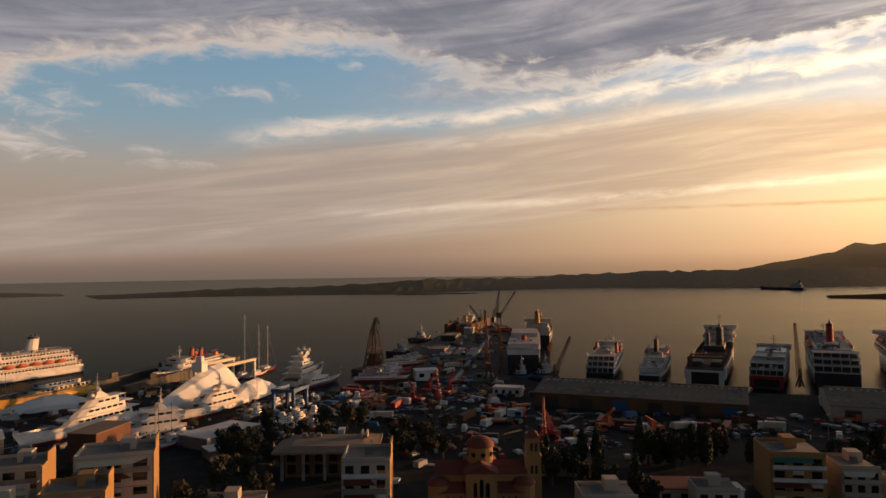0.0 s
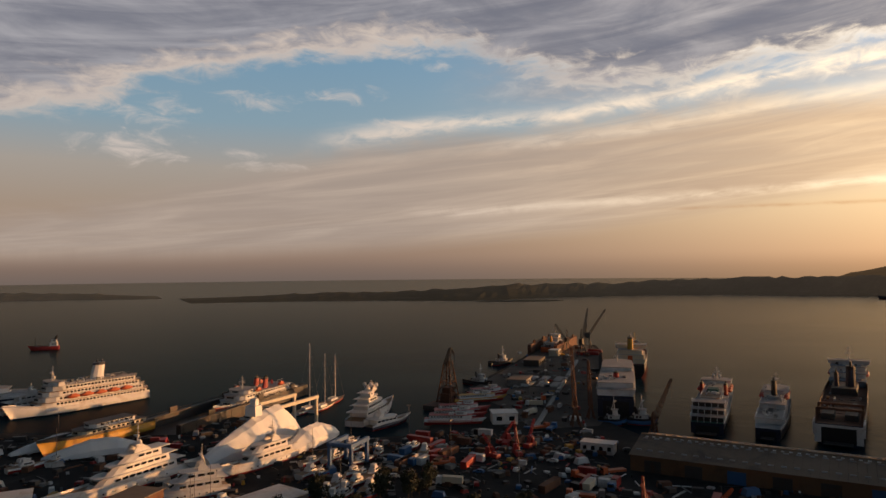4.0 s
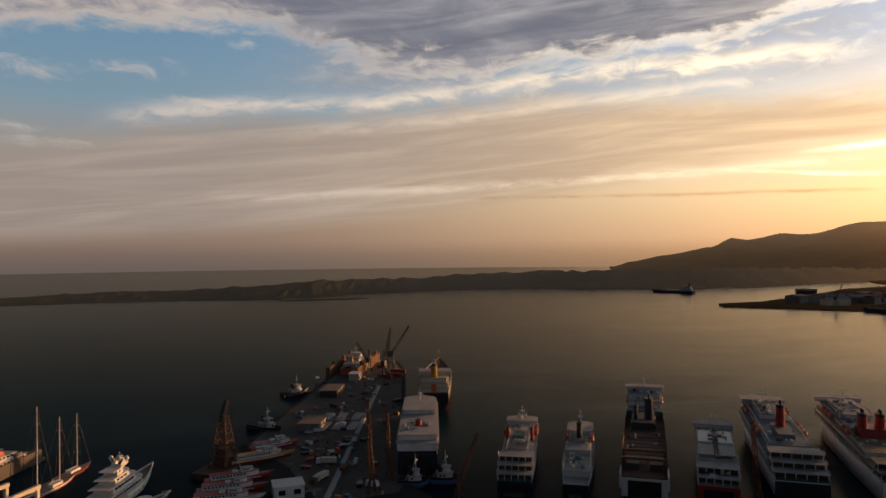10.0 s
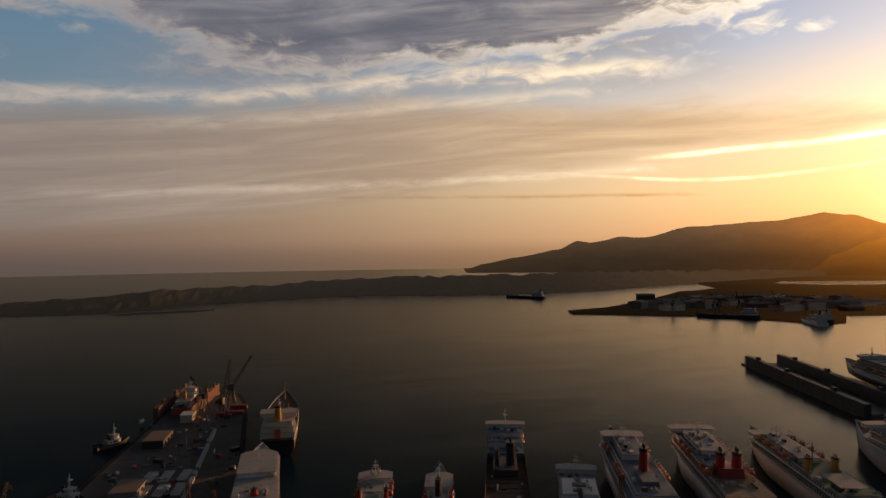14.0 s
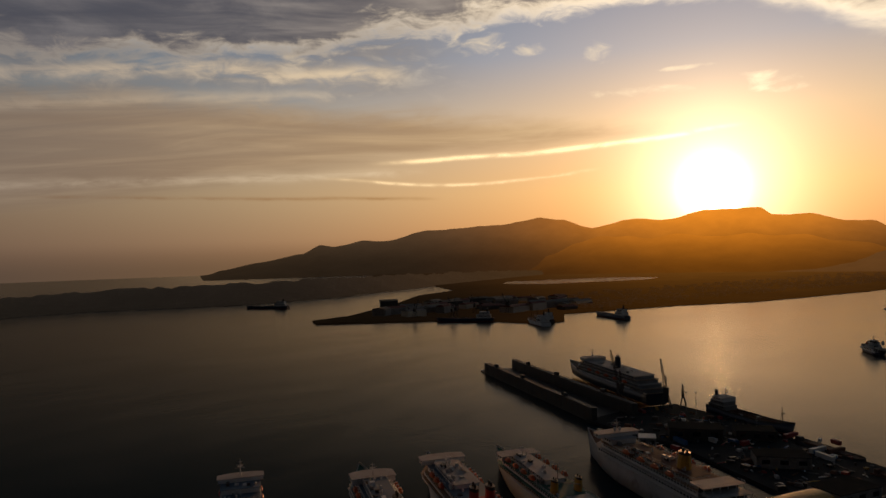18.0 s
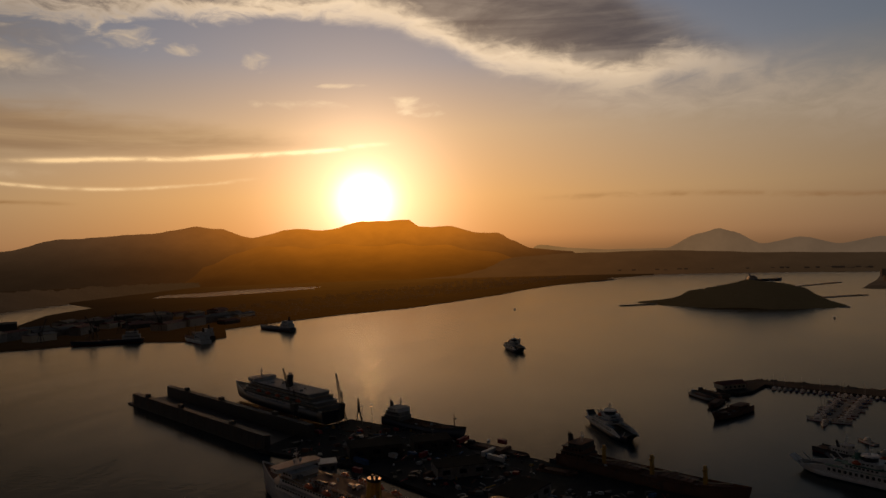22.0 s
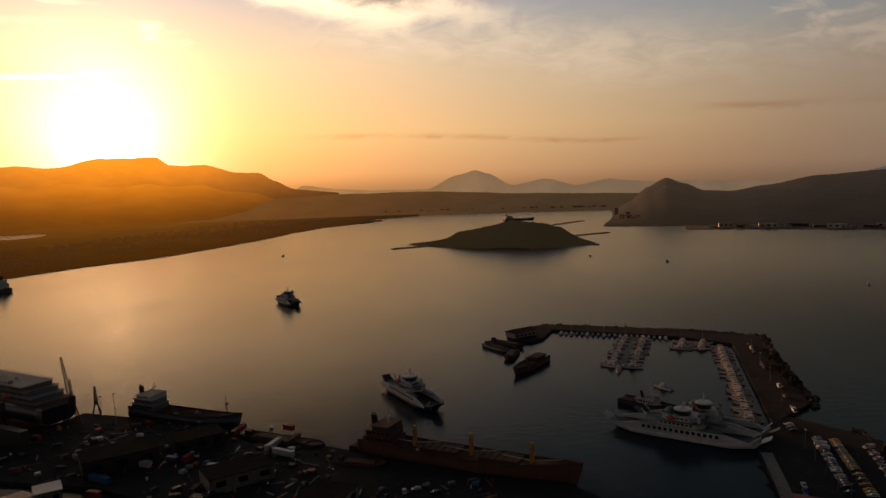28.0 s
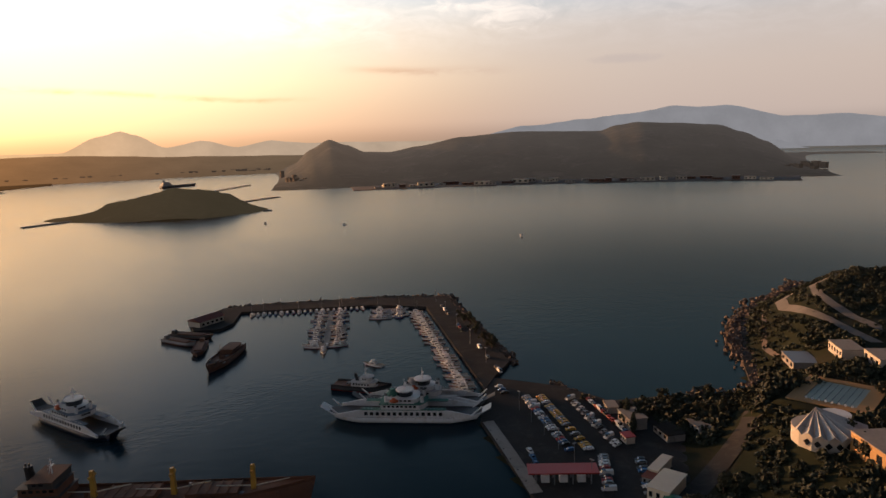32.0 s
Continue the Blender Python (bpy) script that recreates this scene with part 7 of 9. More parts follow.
def fill_marina():
    rnd = random.Random(8)
    for i in range(36):                                     # along the inner side of the eastern arm
        t = i / 35
        x, y = 650 - t * 158, -44 + t * 58
        put_boat(rnd.choice((0, 1, 2, 3, 3)), x + 2.6 + rnd.uniform(-0.6, 0.6) - 1.2, y + 5.5 + rnd.uniform(-0.5, 0.5), 68 + rnd.uniform(-6, 6))
    for a, b, n in (((694, 11), (608, 50), 20), ((672, -27), (646, -14), 6)):
        d = Vector((b[0] - a[0], b[1] - a[1], 0)).normalized()
        w = Vector((-d.y, d.x, 0))
        pn = thing("pontoon", Matrix.Translation((0, 0, 0)), "narrow floating pontoon with boats on both sides", "pontoon")
        bm = bmesh.new()
        prism(bm, [(a[0] + w.x * 2, a[1] + w.y * 2), (a[0] - w.x * 2, a[1] - w.y * 2), (b[0] - w.x * 2, b[1] - w.y * 2), (b[0] + w.x * 2, b[1] + w.y * 2)][::-1], -0.4, 0.8)
        part("deck", bm, CONCRETE, pn)
        ang = math.degrees(math.atan2(w.y, w.x))
        for i in range(n):
            t = (i + 0.5) / n
            for sg in (-1, 1):
                if rnd.random() < 0.92:
                    p = Vector((*a, 0)).lerp(Vector((*b, 0)), t) + w * sg * (7.2 + rnd.uniform(-0.4, 0.8))
                    put_boat(rnd.choice((0, 1, 2, 3)), p.x, p.y, ang + (0 if sg > 0 else 180) + rnd.uniform(-5, 5))
    for i in range(20):                                     # along the northern arm
        t = i / 19
        x, y = 690 + t * 34, -12 + t * 76
        put_boat(rnd.choice((0, 2, 2, 1)), x - 5, y + 1, 158 + rnd.uniform(-10, 10))
    for x, y, a in ((610, 48, 150), (602, 54, 160), (560, 40, 30), (388, 72, 100), (476, 22, 70), (484, 26, 60)):
        put_boat(rnd.choice((2, 3)), x, y, a)


fill_marina()
# ---- eastern shore: hillside, car park, pool ----


def shore_distance(x, y):
    best = 1e9
    p = Vector((x, y))
    for a, b in zip(LAND, LAND[1:]):
        a, b = Vector(a), Vector(b)
        t = max(0.0, min(1.0, (p - a).dot(b - a) / (b - a).length_squared))
        best = min(best, (p - a.lerp(b, t)).length)
    return best


def ease(x, a, b):
    t = max(0.0, min(1.0, (x - a) / (b - a)))
    return t * t * (3 - 2 * t)


def hill_height(x, y):
    e = (x - 425) * -0.76 + (y + 60) * -0.65
    head = ease(-y, 90, 150)
    k = max(ease(e, 0, 60), head)
    h = 1.9 + 20 * k * ease(shore_distance(x, y), 2, 48) + 1.2 * k * noise.noise(Vector((x, y, 0)) * 0.04)
    return h + (20.0 - h) * ease(-math.hypot(x - 356, y + 74), -34, -25)


def inside(x, y):
    c = False
    for (x0, y0), (x1, y1) in zip(LAND, LAND[1:] + LAND[:1]):
        if (y0 > y) != (y1 > y) and x < (x1 - x0) * (y - y0) / (y1 - y0) + x0:
            c = not c
    return c


def hillside():
    bm = bmesh.new()
    step = 6
    vs = {}
    for i in range(0, 62):
        for j in range(0, 84):
            x, y = 200 + i * step, -440 + j * step
            ok = inside(x, y)
            h = hill_height(x, y) if ok else -1.0
            vs[i, j] = bm.verts.new((x, y, h if h > 2.1 else min(h, 1.2)))
    for i in range(61):
        for j in range(83):
            f = bm.faces.new((vs[i, j], vs[i + 1, j], vs[i + 1, j + 1], vs[i, j + 1]))
            f.smooth = True
    tagged(part("hillside", bm, SCRUB), "scrubby earth slope above the shore", "hillside", kind="structure")


hillside()


def ribbon(name, pts, w, mat, label, lift=0.12, category="road"):
    """A road that follows the slope."""
    bm = bmesh.new()
    fine = []
    for a, b in zip(pts, pts[1:]):
        n = max(1, int(math.hypot(b[0] - a[0], b[1] - a[1]) / 3))
        fine += [(a[0] + (b[0] - a[0]) * i / n, a[1] + (b[1] - a[1]) * i / n) for i in range(n)]
    fine.append(pts[-1])
    rows = []
    for i, (x, y) in enumerate(fine):
        a, b = fine[max(0, i - 1)], fine[min(len(fine) - 1, i + 1)]
        d = Vector((b[0] - a[0], b[1] - a[1], 0)).normalized()
        s = Vector((-d.y, d.x, 0)) * w / 2
        row = []
        for k in (-1, -0.5, 0, 0.5, 1):
            px, py = x + s.x * k, y + s.y * k
            row.append(bm.verts.new((px, py, max(1.8, hill_height(px, py) if px > 200 and py < 62 else 1.8) + lift + 0.25)))
        rows.append(row)
    for r0, r1 in zip(rows, rows[1:]):
        for k in range(4):
            bm.faces.new((r0[k], r1[k], r1[k + 1], r0[k + 1]))
    return tagged(part(name, bm, mat), label, category, kind="structure")


ribbon("road", [(352, 40), (358, 10), (372, -40), (392, -80)], 9, ASPHALT, "asphalt street climbing from the harbour")
ribbon("road", [(380, -150), (414, -172), (444, -193), (472, -216), (490, -240), (496, -262), (492, -290)], 6.5, ROADGREY, "grey road round the headland")
ribbon("road", [(376, -166), (414, -190), (436, -208), (456, -228), (476, -256), (490, -285), (484, -320)], 6, ROADGREY, "grey road climbing over the headland")
ribbon("path", [(416, -130), (440, -150), (462, -180), (478, -205), (492, -226)], 3, DARKROCK, "earth path above the rocks", category="path")
ribbon("pavement", [(452, 34), (420, 45), (390, 56)], 5, CONCRETE, "pale concrete quay edge", category="pavement")


def tree_kind(seed, h, kind):
    """A tree to copy: tapered trunk with limbs, and a crown of many small leaf clumps."""
    rnd = random.Random(seed)
    lab = {"cypress": "tall dark cypress tree near the harbour", "pine": "dark spreading pine tree near the harbour", "bush": "low dark shrub on the slope"}[kind]
    t = thing("tree", pose(0, 0, -50), lab, "tree", "harbour trees")
    bm = bmesh.new()
    tube(bm, (0, 0, 0), (0.1 * h * 0.1, 0, h * 0.55), h * 0.035, h * 0.015, 6)
    for k in range(5):
        a = rnd.random() * 6.28
        z = h * rnd.uniform(0.25, 0.5)
        tube(bm, (0, 0, z), (math.cos(a) * h * 0.2, math.sin(a) * h * 0.2, z + h * 0.22), h * 0.013, h * 0.005, 5)
    part("trunk", bm, BARK, t)
    bm = bmesh.new()
    lobes = [(rnd.gauss(0, 0.13) * h, rnd.gauss(0, 0.13) * h, h * rnd.uniform(0.45, 0.85), h * rnd.uniform(0.12, 0.22)) for _ in range(9)]
    for i in range(520):
        if kind == "cypress":
            z = h * (0.12 + 0.88 * rnd.random() ** 0.9)
            r = h * 0.15 * (1 - ((z / h - 0.35) / 0.68) ** 2 if z > 0.35 * h else 0.6 + z / h) * math.sqrt(rnd.random())
            a = rnd.random() * 6.28
            p = Vector((math.cos(a) * max(r, 0.05), math.sin(a) * max(r, 0.05), z))
        else:
            lx, ly, lz, lr = rnd.choice(lobes)
            d = Vector((rnd.gauss(0, 1), rnd.gauss(0, 1), rnd.gauss(0, 0.8)))
            p = Vector((lx, ly, lz if kind == "pine" else lz * 0.6)) + d.normalized() * lr * rnd.uniform(0.6, 1.05)
        s = h * rnd.uniform(0.025, 0.055)
        q = Euler((rnd.random() * 6, rnd.random() * 6, rnd.random() * 6)).to_matrix()
        add_faces(bm, [p + q @ Vector(c) * s for c in ((-1, -0.6, 0), (1, -0.5, 0.2), (0.8, 0.7, -0.2), (-0.7, 0.8, 0.2), (0, 0, 0.9))], [(0, 1, 4), (1, 2, 4), (2, 3, 4), (3, 0, 4), (3, 2, 1, 0)])
    part("crown", bm, LEAF, t)
    return t


TREES = [tree_kind(1, 9, "pine"), tree_kind(2, 7, "pine"), tree_kind(3, 11, "cypress"), tree_kind(4, 4, "bush"), tree_kind(5, 8, "cypress")]
tree_used = set()


def put_tree(k, x, y, z, s=1.0, rnd=random):
    m = pose(x, y, z, 0, 0, rnd.uniform(0, 360)) @ Matrix.Diagonal((s, s, s * rnd.uniform(0.85, 1.15), 1))
    if k not in tree_used:
        tree_used.add(k)
        TREES[k].matrix_basis = m
    else:
        ob = copy_thing(TREES[k], Matrix())
        ob.matrix_basis = m


def plant():
    rnd = random.Random(21)
    for i in range(26):                                     # outer side of the mole
        t = rnd.random()
        put_tree(rnd.choice((0, 1, 3, 3)), 530 + t * 95 + rnd.uniform(-2, 2), -26 - t * 33 + rnd.uniform(-4, 3), 2.0, rnd.uniform(0.5, 0.85), rnd)
    n = 0
    while n < 56:                                          # headland and slope
        x, y = rnd.uniform(300, 520), rnd.uniform(-400, -85)
        if inside(x, y) and shore_distance(x, y) > 9:
            if min(abs((x - a) * 0.7 + (y - b) * 0.7) + abs((x - a) * 0.7 - (y - b) * 0.7) for a, b in ((378, -118), (400, -150), (425, -171), (455, -205), (480, -237), (392, -104), (378, -112), (350, -65))) > 16:
                put_tree(rnd.choice((0, 1, 3, 3, 3)), x, y, hill_height(x, y) - 0.2, rnd.uniform(0.6, 1.1), rnd)
                n += 1
    for x0, x1, y0, y1, c in ((395, 425, -72, -40, 16), (376, 400, -60, -20, 12), (330, 350, -20, 30, 12), (296, 330, -40, -10, 10), (330, 350, -96, -80, 8), (395, 420, -20, -6, 6)):
        for i in range(c):
            x, y = rnd.uniform(x0, x1), rnd.uniform(y0, y1)
            if inside(x, y):
                put_tree(rnd.choice((0, 1, 2, 3)), x, y, hill_height(x, y) - 0.2, rnd.uniform(0.5, 0.95), rnd)
    # town and yards
    for x0, x1, y0, y1, c, ks in ((66, 104, 184, 194, 22, (2, 2, 4, 0)), (118, 140, 168, 182, 14, (0, 1)), (-62, -34, 196, 238, 26, (0, 1, 1)), (34, 56, 150, 196, 20, (0, 1, 2)), (-8, 14, 190, 240, 16, (0, 1)), (-40, -16, 214, 262, 14, (0, 1, 3)),
                              (-58, -38, 150, 186, 14, (0, 1)), (104, 125, 150, 168, 10, (0, 1)), (-110, -88, 180, 205, 10, (0, 1))):
        for i in range(c):
            put_tree(rnd.choice(ks), rnd.uniform(x0, x1), rnd.uniform(y0, y1), 1.7, rnd.uniform(0.7, 1.15), rnd)


plant()


def scrub():
    """Low bushes and thickets, too many to count."""
    rnd = random.Random(77)
    co, faces = [], []
    clear = ((351, -78, 19), (356, -62, 17), (336, -30, 13), (394, -124, 12), (374, -130, 12), (384, -12, 9), (366, 20, 12), (408, -16, 9))
    roads = [(355, 30), (358, 10), (363, -5), (372, -30), (382, -50), (390, -74), (380, -150), (414, -172), (444, -193), (472, -216), (490, -240), (496, -262), (492, -290), (414, -190), (436, -208), (456, -228), (476, -256), (490, -285)]
    roads = [(a + (c - a) * i / 5, b + (d - b) * i / 5) for (a, b), (c, d) in zip(roads, roads[1:]) if math.hypot(c - a, d - b) < 46 for i in range(6)]
    for x0, x1, y0, y1, count, lo, hi in ((290, 530, -400, -20, 1500, 0.9, 2.6), (330, 420, -170, -20, 420, 1.5, 3.6), (404, 434, -96, -36, 170, 1.6, 3.4), (300, 352, -60, 40, 260, 1.4, 3.2), (420, 520, -330, -150, 420, 1.0, 2.8), (372, 402, -70, -22, 120, 1.6, 3.4)):
        n = tries = 0
        while n < count and tries < count * 6:
            tries += 1
            x, y = rnd.uniform(x0, x1), rnd.uniform(y0, y1)
            if not inside(x, y) or shore_distance(x, y) < 5 or any(math.hypot(x - a, y - b) < r for a, b, r in clear) or any(math.hypot(x - a, y - b) < 6.5 for a, b in roads):
                continue
            n += 1
            z, r = hill_height(x, y), rnd.uniform(lo, hi)
            for k in range(18):
                d = Vector((rnd.gauss(0, 1), rnd.gauss(0, 1), abs(rnd.gauss(0, 0.9)))).normalized() * r * rnd.uniform(0.45, 1.0)
                c = Vector((x, y, z)) + d
                q = Euler((rnd.random() * 6, rnd.random() * 6, rnd.random() * 6)).to_matrix()
                b = len(co)
                co += [tuple(c + q @ Vector(v) * r * 0.36) for v in ((-1, -0.6, 0), (1, -0.5, 0.2), (0.8, 0.7, -0.2), (-0.7, 0.8, 0.2), (0, 0, 0.9))]
                faces += [(b, b + 1, b + 4), (b + 1, b + 2, b + 4), (b + 2, b + 3, b + 4), (b + 3, b, b + 4)]
    me = bpy.data.meshes.new("scrub_bushes")
    me.from_pydata(co, [], faces)
    me.materials.append(LEAF)
    tagged(new("scrub_bushes", me), "dark low scrub and thickets covering the headland", "bushes", kind="stuff")


scrub()

# ---- vehicles ----


def car_kind(mat, lab, L=4.3, van=False):
    c = thing("van" if van else "car", pose(0, 0, -60), lab, "van" if van else "car", "parked cars")
    h = 1.15 if not van else 2.0
    bm = bmesh.new()
    prof = [(-L / 2, 0.35), (L / 2, 0.35), (L / 2, 0.75), (L * 0.25, 0.9), (L * 0.12, 1.4), (-L * 0.32, 1.42), (-L / 2, 0.95)] if not van else [(-L / 2, 0.4), (L / 2, 0.4), (L / 2, 1.0), (L * 0.38, 1.15), (L * 0.26, 2.0), (-L / 2, 2.05)]
    n = len(prof)
    w = 0.86
    co = [(x, -w * (0.88 if z > 1.2 else 1), z) for x, z in prof] + [(x, w * (0.88 if z > 1.2 else 1), z) for x, z in prof]
    add_faces(bm, co, [tuple(range(n)), tuple(range(2 * n - 1, n - 1, -1))] + [(i + n, (i + 1) % n + n, (i + 1) % n, i) for i in range(n)])
    part("body", bm, mat, c)
    bm = bmesh.new()
    x0, x1 = (-L * 0.3, L * 0.12) if not van else (L * 0.05, L * 0.28)
    box(bm, x0, x1, -w * 0.93 - 0.03, w * 0.93 + 0.03, h - 0.1, h + 0.2)
    part("side_glazing", bm, GLASS, c)
    bm = bmesh.new()
    a, b = (L * 0.245, L * 0.13) if not van else (L * 0.375, L * 0.27)
    z0, z1 = (0.93, 1.36) if not van else (1.2, 1.9)
    add_faces(bm, [(a + 0.03, -0.66, z0), (a + 0.03, 0.66, z0), (b + 0.04, 0.62, z1), (b + 0.04, -0.62, z1)], [(0, 1, 2, 3)])
    part("windscreen", bm, GLASS, c)
    for sx in (-0.31, 0.31):
        for sy in (-1, 1):
            bm = bmesh.new()
            tube(bm, (L * sx, sy * 0.72, 0.33), (L * sx, sy * 0.9, 0.33), 0.33, n=8)
            part("wheel", bm, BLACK, c)
    return c


CARS = [car_kind(WHITE, "white parked car on the harbour ground"), car_kind(STEEL, "silver grey parked car on the harbour ground"), car_kind(BLACK, "black parked car on the harbour ground"), car_kind(BLUE, "blue parked car on the harbour ground", 4.0), car_kind(RED, "red parked car on the harbour ground", 4.0), car_kind(WHITE, "white parked van on the harbour ground", 5.4, True), car_kind(YELLOW, "yellow taxi waiting in the harbour queue", 4.5)]
car_used = set()


def put_car(k, x, y, deg, z=1.8):
    m = pose(x, y, z, 0, 0, deg)
    if k not in car_used:
        car_used.add(k)
        CARS[k].matrix_basis = m
    else:
        copy_thing(CARS[k], m)


def park():
    rnd = random.Random(33)
    pick = (0, 0, 1, 1, 2, 3, 4, 5)

    def row(a, b, n, deg, ks=pick, skip=0.12):
        for i in range(n):
            if rnd.random() > skip:
                t = (i + 0.5) / n
                x, y = a[0] + (b[0] - a[0]) * t, a[1] + (b[1] - a[1]) * t
                put_car(rnd.choice(ks), x, y, deg + rnd.uniform(-4, 4), max(1.8, hill_height(x, y)) - 0.02)

    row((466, 2), (408, 24), 24, 70)
    row((462, -4), (402, 18), 26, 70, (6, 6, 6, 0, 1))
    row((452, -14), (398, 6), 22, 100)
    row((446, -20), (404, -6), 14, 160)
    row((398, 16), (376, 34), 12, 60)
    row((388, 6), (366, 24), 12, 60)
    row((420, 36), (400, 46), 4, 160)
    row((500, -8), (560, -30), 10, 160, skip=0.4)
    row((570, -32), (650, -60), 14, 160, skip=0.5)
    row((474, 8), (494, 2), 5, 70)
    for x, y, d in ((65, 187, 80), (66, 196, 75), (62, 176, 85), (58, 168, 80)):
        put_car(rnd.choice((0, 5)), x, y, d)
    # yards and streets round the sheds
    for x0, x1, y0, y1, c in ((30, 62, 300, 352, 22), (0, 40, 240, 300, 24), (60, 120, 212, 240, 20), (-50, 0, 255, 300, 14), (15, 60, 200, 240, 18), (130, 175, 205, 245, 14), (-30, 20, 180, 215, 10), (20, 52, 380, 520, 22), (40, 90, 530, 640, 18)):
        for i in range(int(c * 0.62)):
            put_car(rnd.choice(pick), rnd.uniform(x0, x1), rnd.uniform(y0, y1), rnd.choice((0, 66, 90, 156)) + rnd.uniform(-12, 12), 1.8)
    for x0, x1, y0, y1, c in ((440, 520, 240, 350, 26), (410, 440, 180, 260, 16)):
        for i in range(int(c * 0.5)):
            put_car(rnd.choice(pick), rnd.uniform(x0, x1), rnd.uniform(y0, y1), rnd.uniform(0, 360), 1.8)


park()

# ---- yards: containers, lorries, red machinery, boats on land ----


def container(x, y, deg, mat, lab, L=6.1, z=1.8, lift=0):
    c = thing("container", pose(x, y, z + lift, 0, 0, deg), lab, "container", "containers in the yards")
    bm = bmesh.new()
    n = int(L / 0.5)
    side = [(-L / 2 + L * i / n, 1.18 + 0.06 * (i % 2)) for i in range(n + 1)]
    prism(bm, [(px, -py) for px, py in side] + side[::-1], 0, 2.6)
    part("body", bm, mat, c)
    bm = bmesh.new()
    for sg in (-1, 1):
        box(bm, L / 2 + 0.0, L / 2 + 0.06, min(sg * 0.05, sg * 1.15), max(sg * 0.05, sg * 1.15), 0.15, 2.45)
    part("door", bm, mat, c)


def lorry(x, y, deg, mat, lab):
    c = thing("lorry", pose(x, y, 1.8, 0, 0, deg), lab, "lorry", "lorries in the yards")
    bm = bmesh.new()
    box(bm, 2.6, 4.6, -1.2, 1.2, 0.6, 3.0, 0.12)
    cab = part("cab", bm, mat, c)
    bm = bmesh.new()
    box(bm, 4.5, 4.62, -1.0, 1.0, 1.8, 2.7)
    part("windscreen", bm, GLASS, cab)
    bm = bmesh.new()
    box(bm, -4.6, 2.4, -1.22, 1.22, 1.1, 3.2 if mat is WHITE else 1.9)
    part("load_bed", bm, mat if mat is not WHITE else CREAM, c)
    for sx in (-3.4, -2.2, 3.5):
        for sy in (-1, 1):
            bm = bmesh.new()
            tube(bm, (sx, sy * 0.9, 0.5), (sx, sy * 1.2, 0.5), 0.5, n=10)
            part("wheel", bm, BLACK, c)


def red_machine(x, y, deg, h, lab, mat=RED):
    c = thing("loading_machine", pose(x, y, 1.8, 0, 0, deg), lab, "crane", "red yard machinery")
    bm = bmesh.new()
    box(bm, -3.5, 3.5, -1.4, 1.4, 0.7, 2.2, 0.15)
    part("chassis", bm, mat, c)
    bm = bmesh.new()
    box(bm, 0.5, 2.6, -1.2, 1.2, 2.2, 4.4, 0.2)
    part("cab", bm, mat, c)
    bm = bmesh.new()
    lattice(bm, (-1.5, 0, 2.2), (4.5, 0, h), 1.1, 0.6, 7, 0.12)
    part("boom", bm, mat, c)
    for sx in (-2.4, 0, 2.4):
        for sy in (-1, 1):
            bm = bmesh.new()
            tube(bm, (sx, sy * 1.1, 0.6), (sx, sy * 1.5, 0.6), 0.6, n=10)
            part("wheel", bm, BLACK, c)


def yards():
    rnd = random.Random(44)
    for x0, x1, y0, y1, c in ((-30, 18, 284, 334, 22), (68, 130, 226, 244, 12), (20, 40, 352, 420, 3), (20, 60, 250, 290, 5), (444, 520, 250, 350, 16), (84, 108, 590, 680, 6)):
        for i in range(c):
            m, lab = rnd.choice(((RED, "red shipping container in the yard"), (RED, "red shipping container in the yard"), (BLUE, "blue shipping container in the yard"), (RUST, "rusty shipping container in the yard"), (WHITE, "white site container in the yard"), (RUST, "rusty shipping container in the yard")))
            x, y = rnd.uniform(x0, x1), rnd.uniform(y0, y1)
            container(x, y, rnd.choice((-24, 66)) + rnd.uniform(-8, 8), m, lab, rnd.choice((6.1, 6.1, 12.2)))
    for x, y, d, h, lab in ((16, 300, 100, 13, "red mobile crane with its boom raised"), (22, 312, 60, 11, "red mobile crane with its boom raised"), (6, 296, 140, 9, "red loading machine in the yard"), (46, 222, 80, 14, "red mobile crane behind the church"), (50, 228, 120, 10, "red loading machine in the yard"), (72, 236, 20, 7, "orange excavator in the yard"), (88, 228, 200, 6, "orange excavator by the shed"), (12, 318, 30, 9, "red loading machine in the yard")):
        red_machine(x, y, d, h, lab, ORANGE if "orange" in lab else RED)
    for i in range(26):
        x0, x1, y0, y1 = rnd.choice(((-20, 40, 240, 290), (60, 130, 210, 236), (28, 50, 340, 430), (140, 180, 200, 240), (36, 60, 256, 282)))
        m, lab = rnd.choice(((WHITE, "white box lorry in the yard"), (BLUE, "blue flatbed lorry in the yard"), (ORANGE, "orange tipper lorry in the yard"), (STEEL, "grey flatbed lorry in the yard")))
        lorry(rnd.uniform(x0, x1), rnd.uniform(y0, y1), rnd.uniform(0, 360), m, lab)
    for i in range(44):                                     # small craft laid up on the western yard
        x0, x1, y0, y1 = rnd.choice(((-64, -34, 246, 284), (-72, -44, 262, 300), (-60, -20, 300, 322), (-100, -74, 222, 244), (-200, -150, 262, 300), (-240, -180, 280, 330)))
        put_boat(rnd.choice((0, 3, 3, 1, 2)), rnd.uniform(x0, x1), rnd.uniform(y0, y1), rnd.choice((55, 75, 240)) + rnd.uniform(-20, 20), 2.7)
    for x, y in ((-44, 254), (-36, 257), (-37, 274), (-48, 262)):
        put_boat(3, x, y, 75, 2.7)


yards()


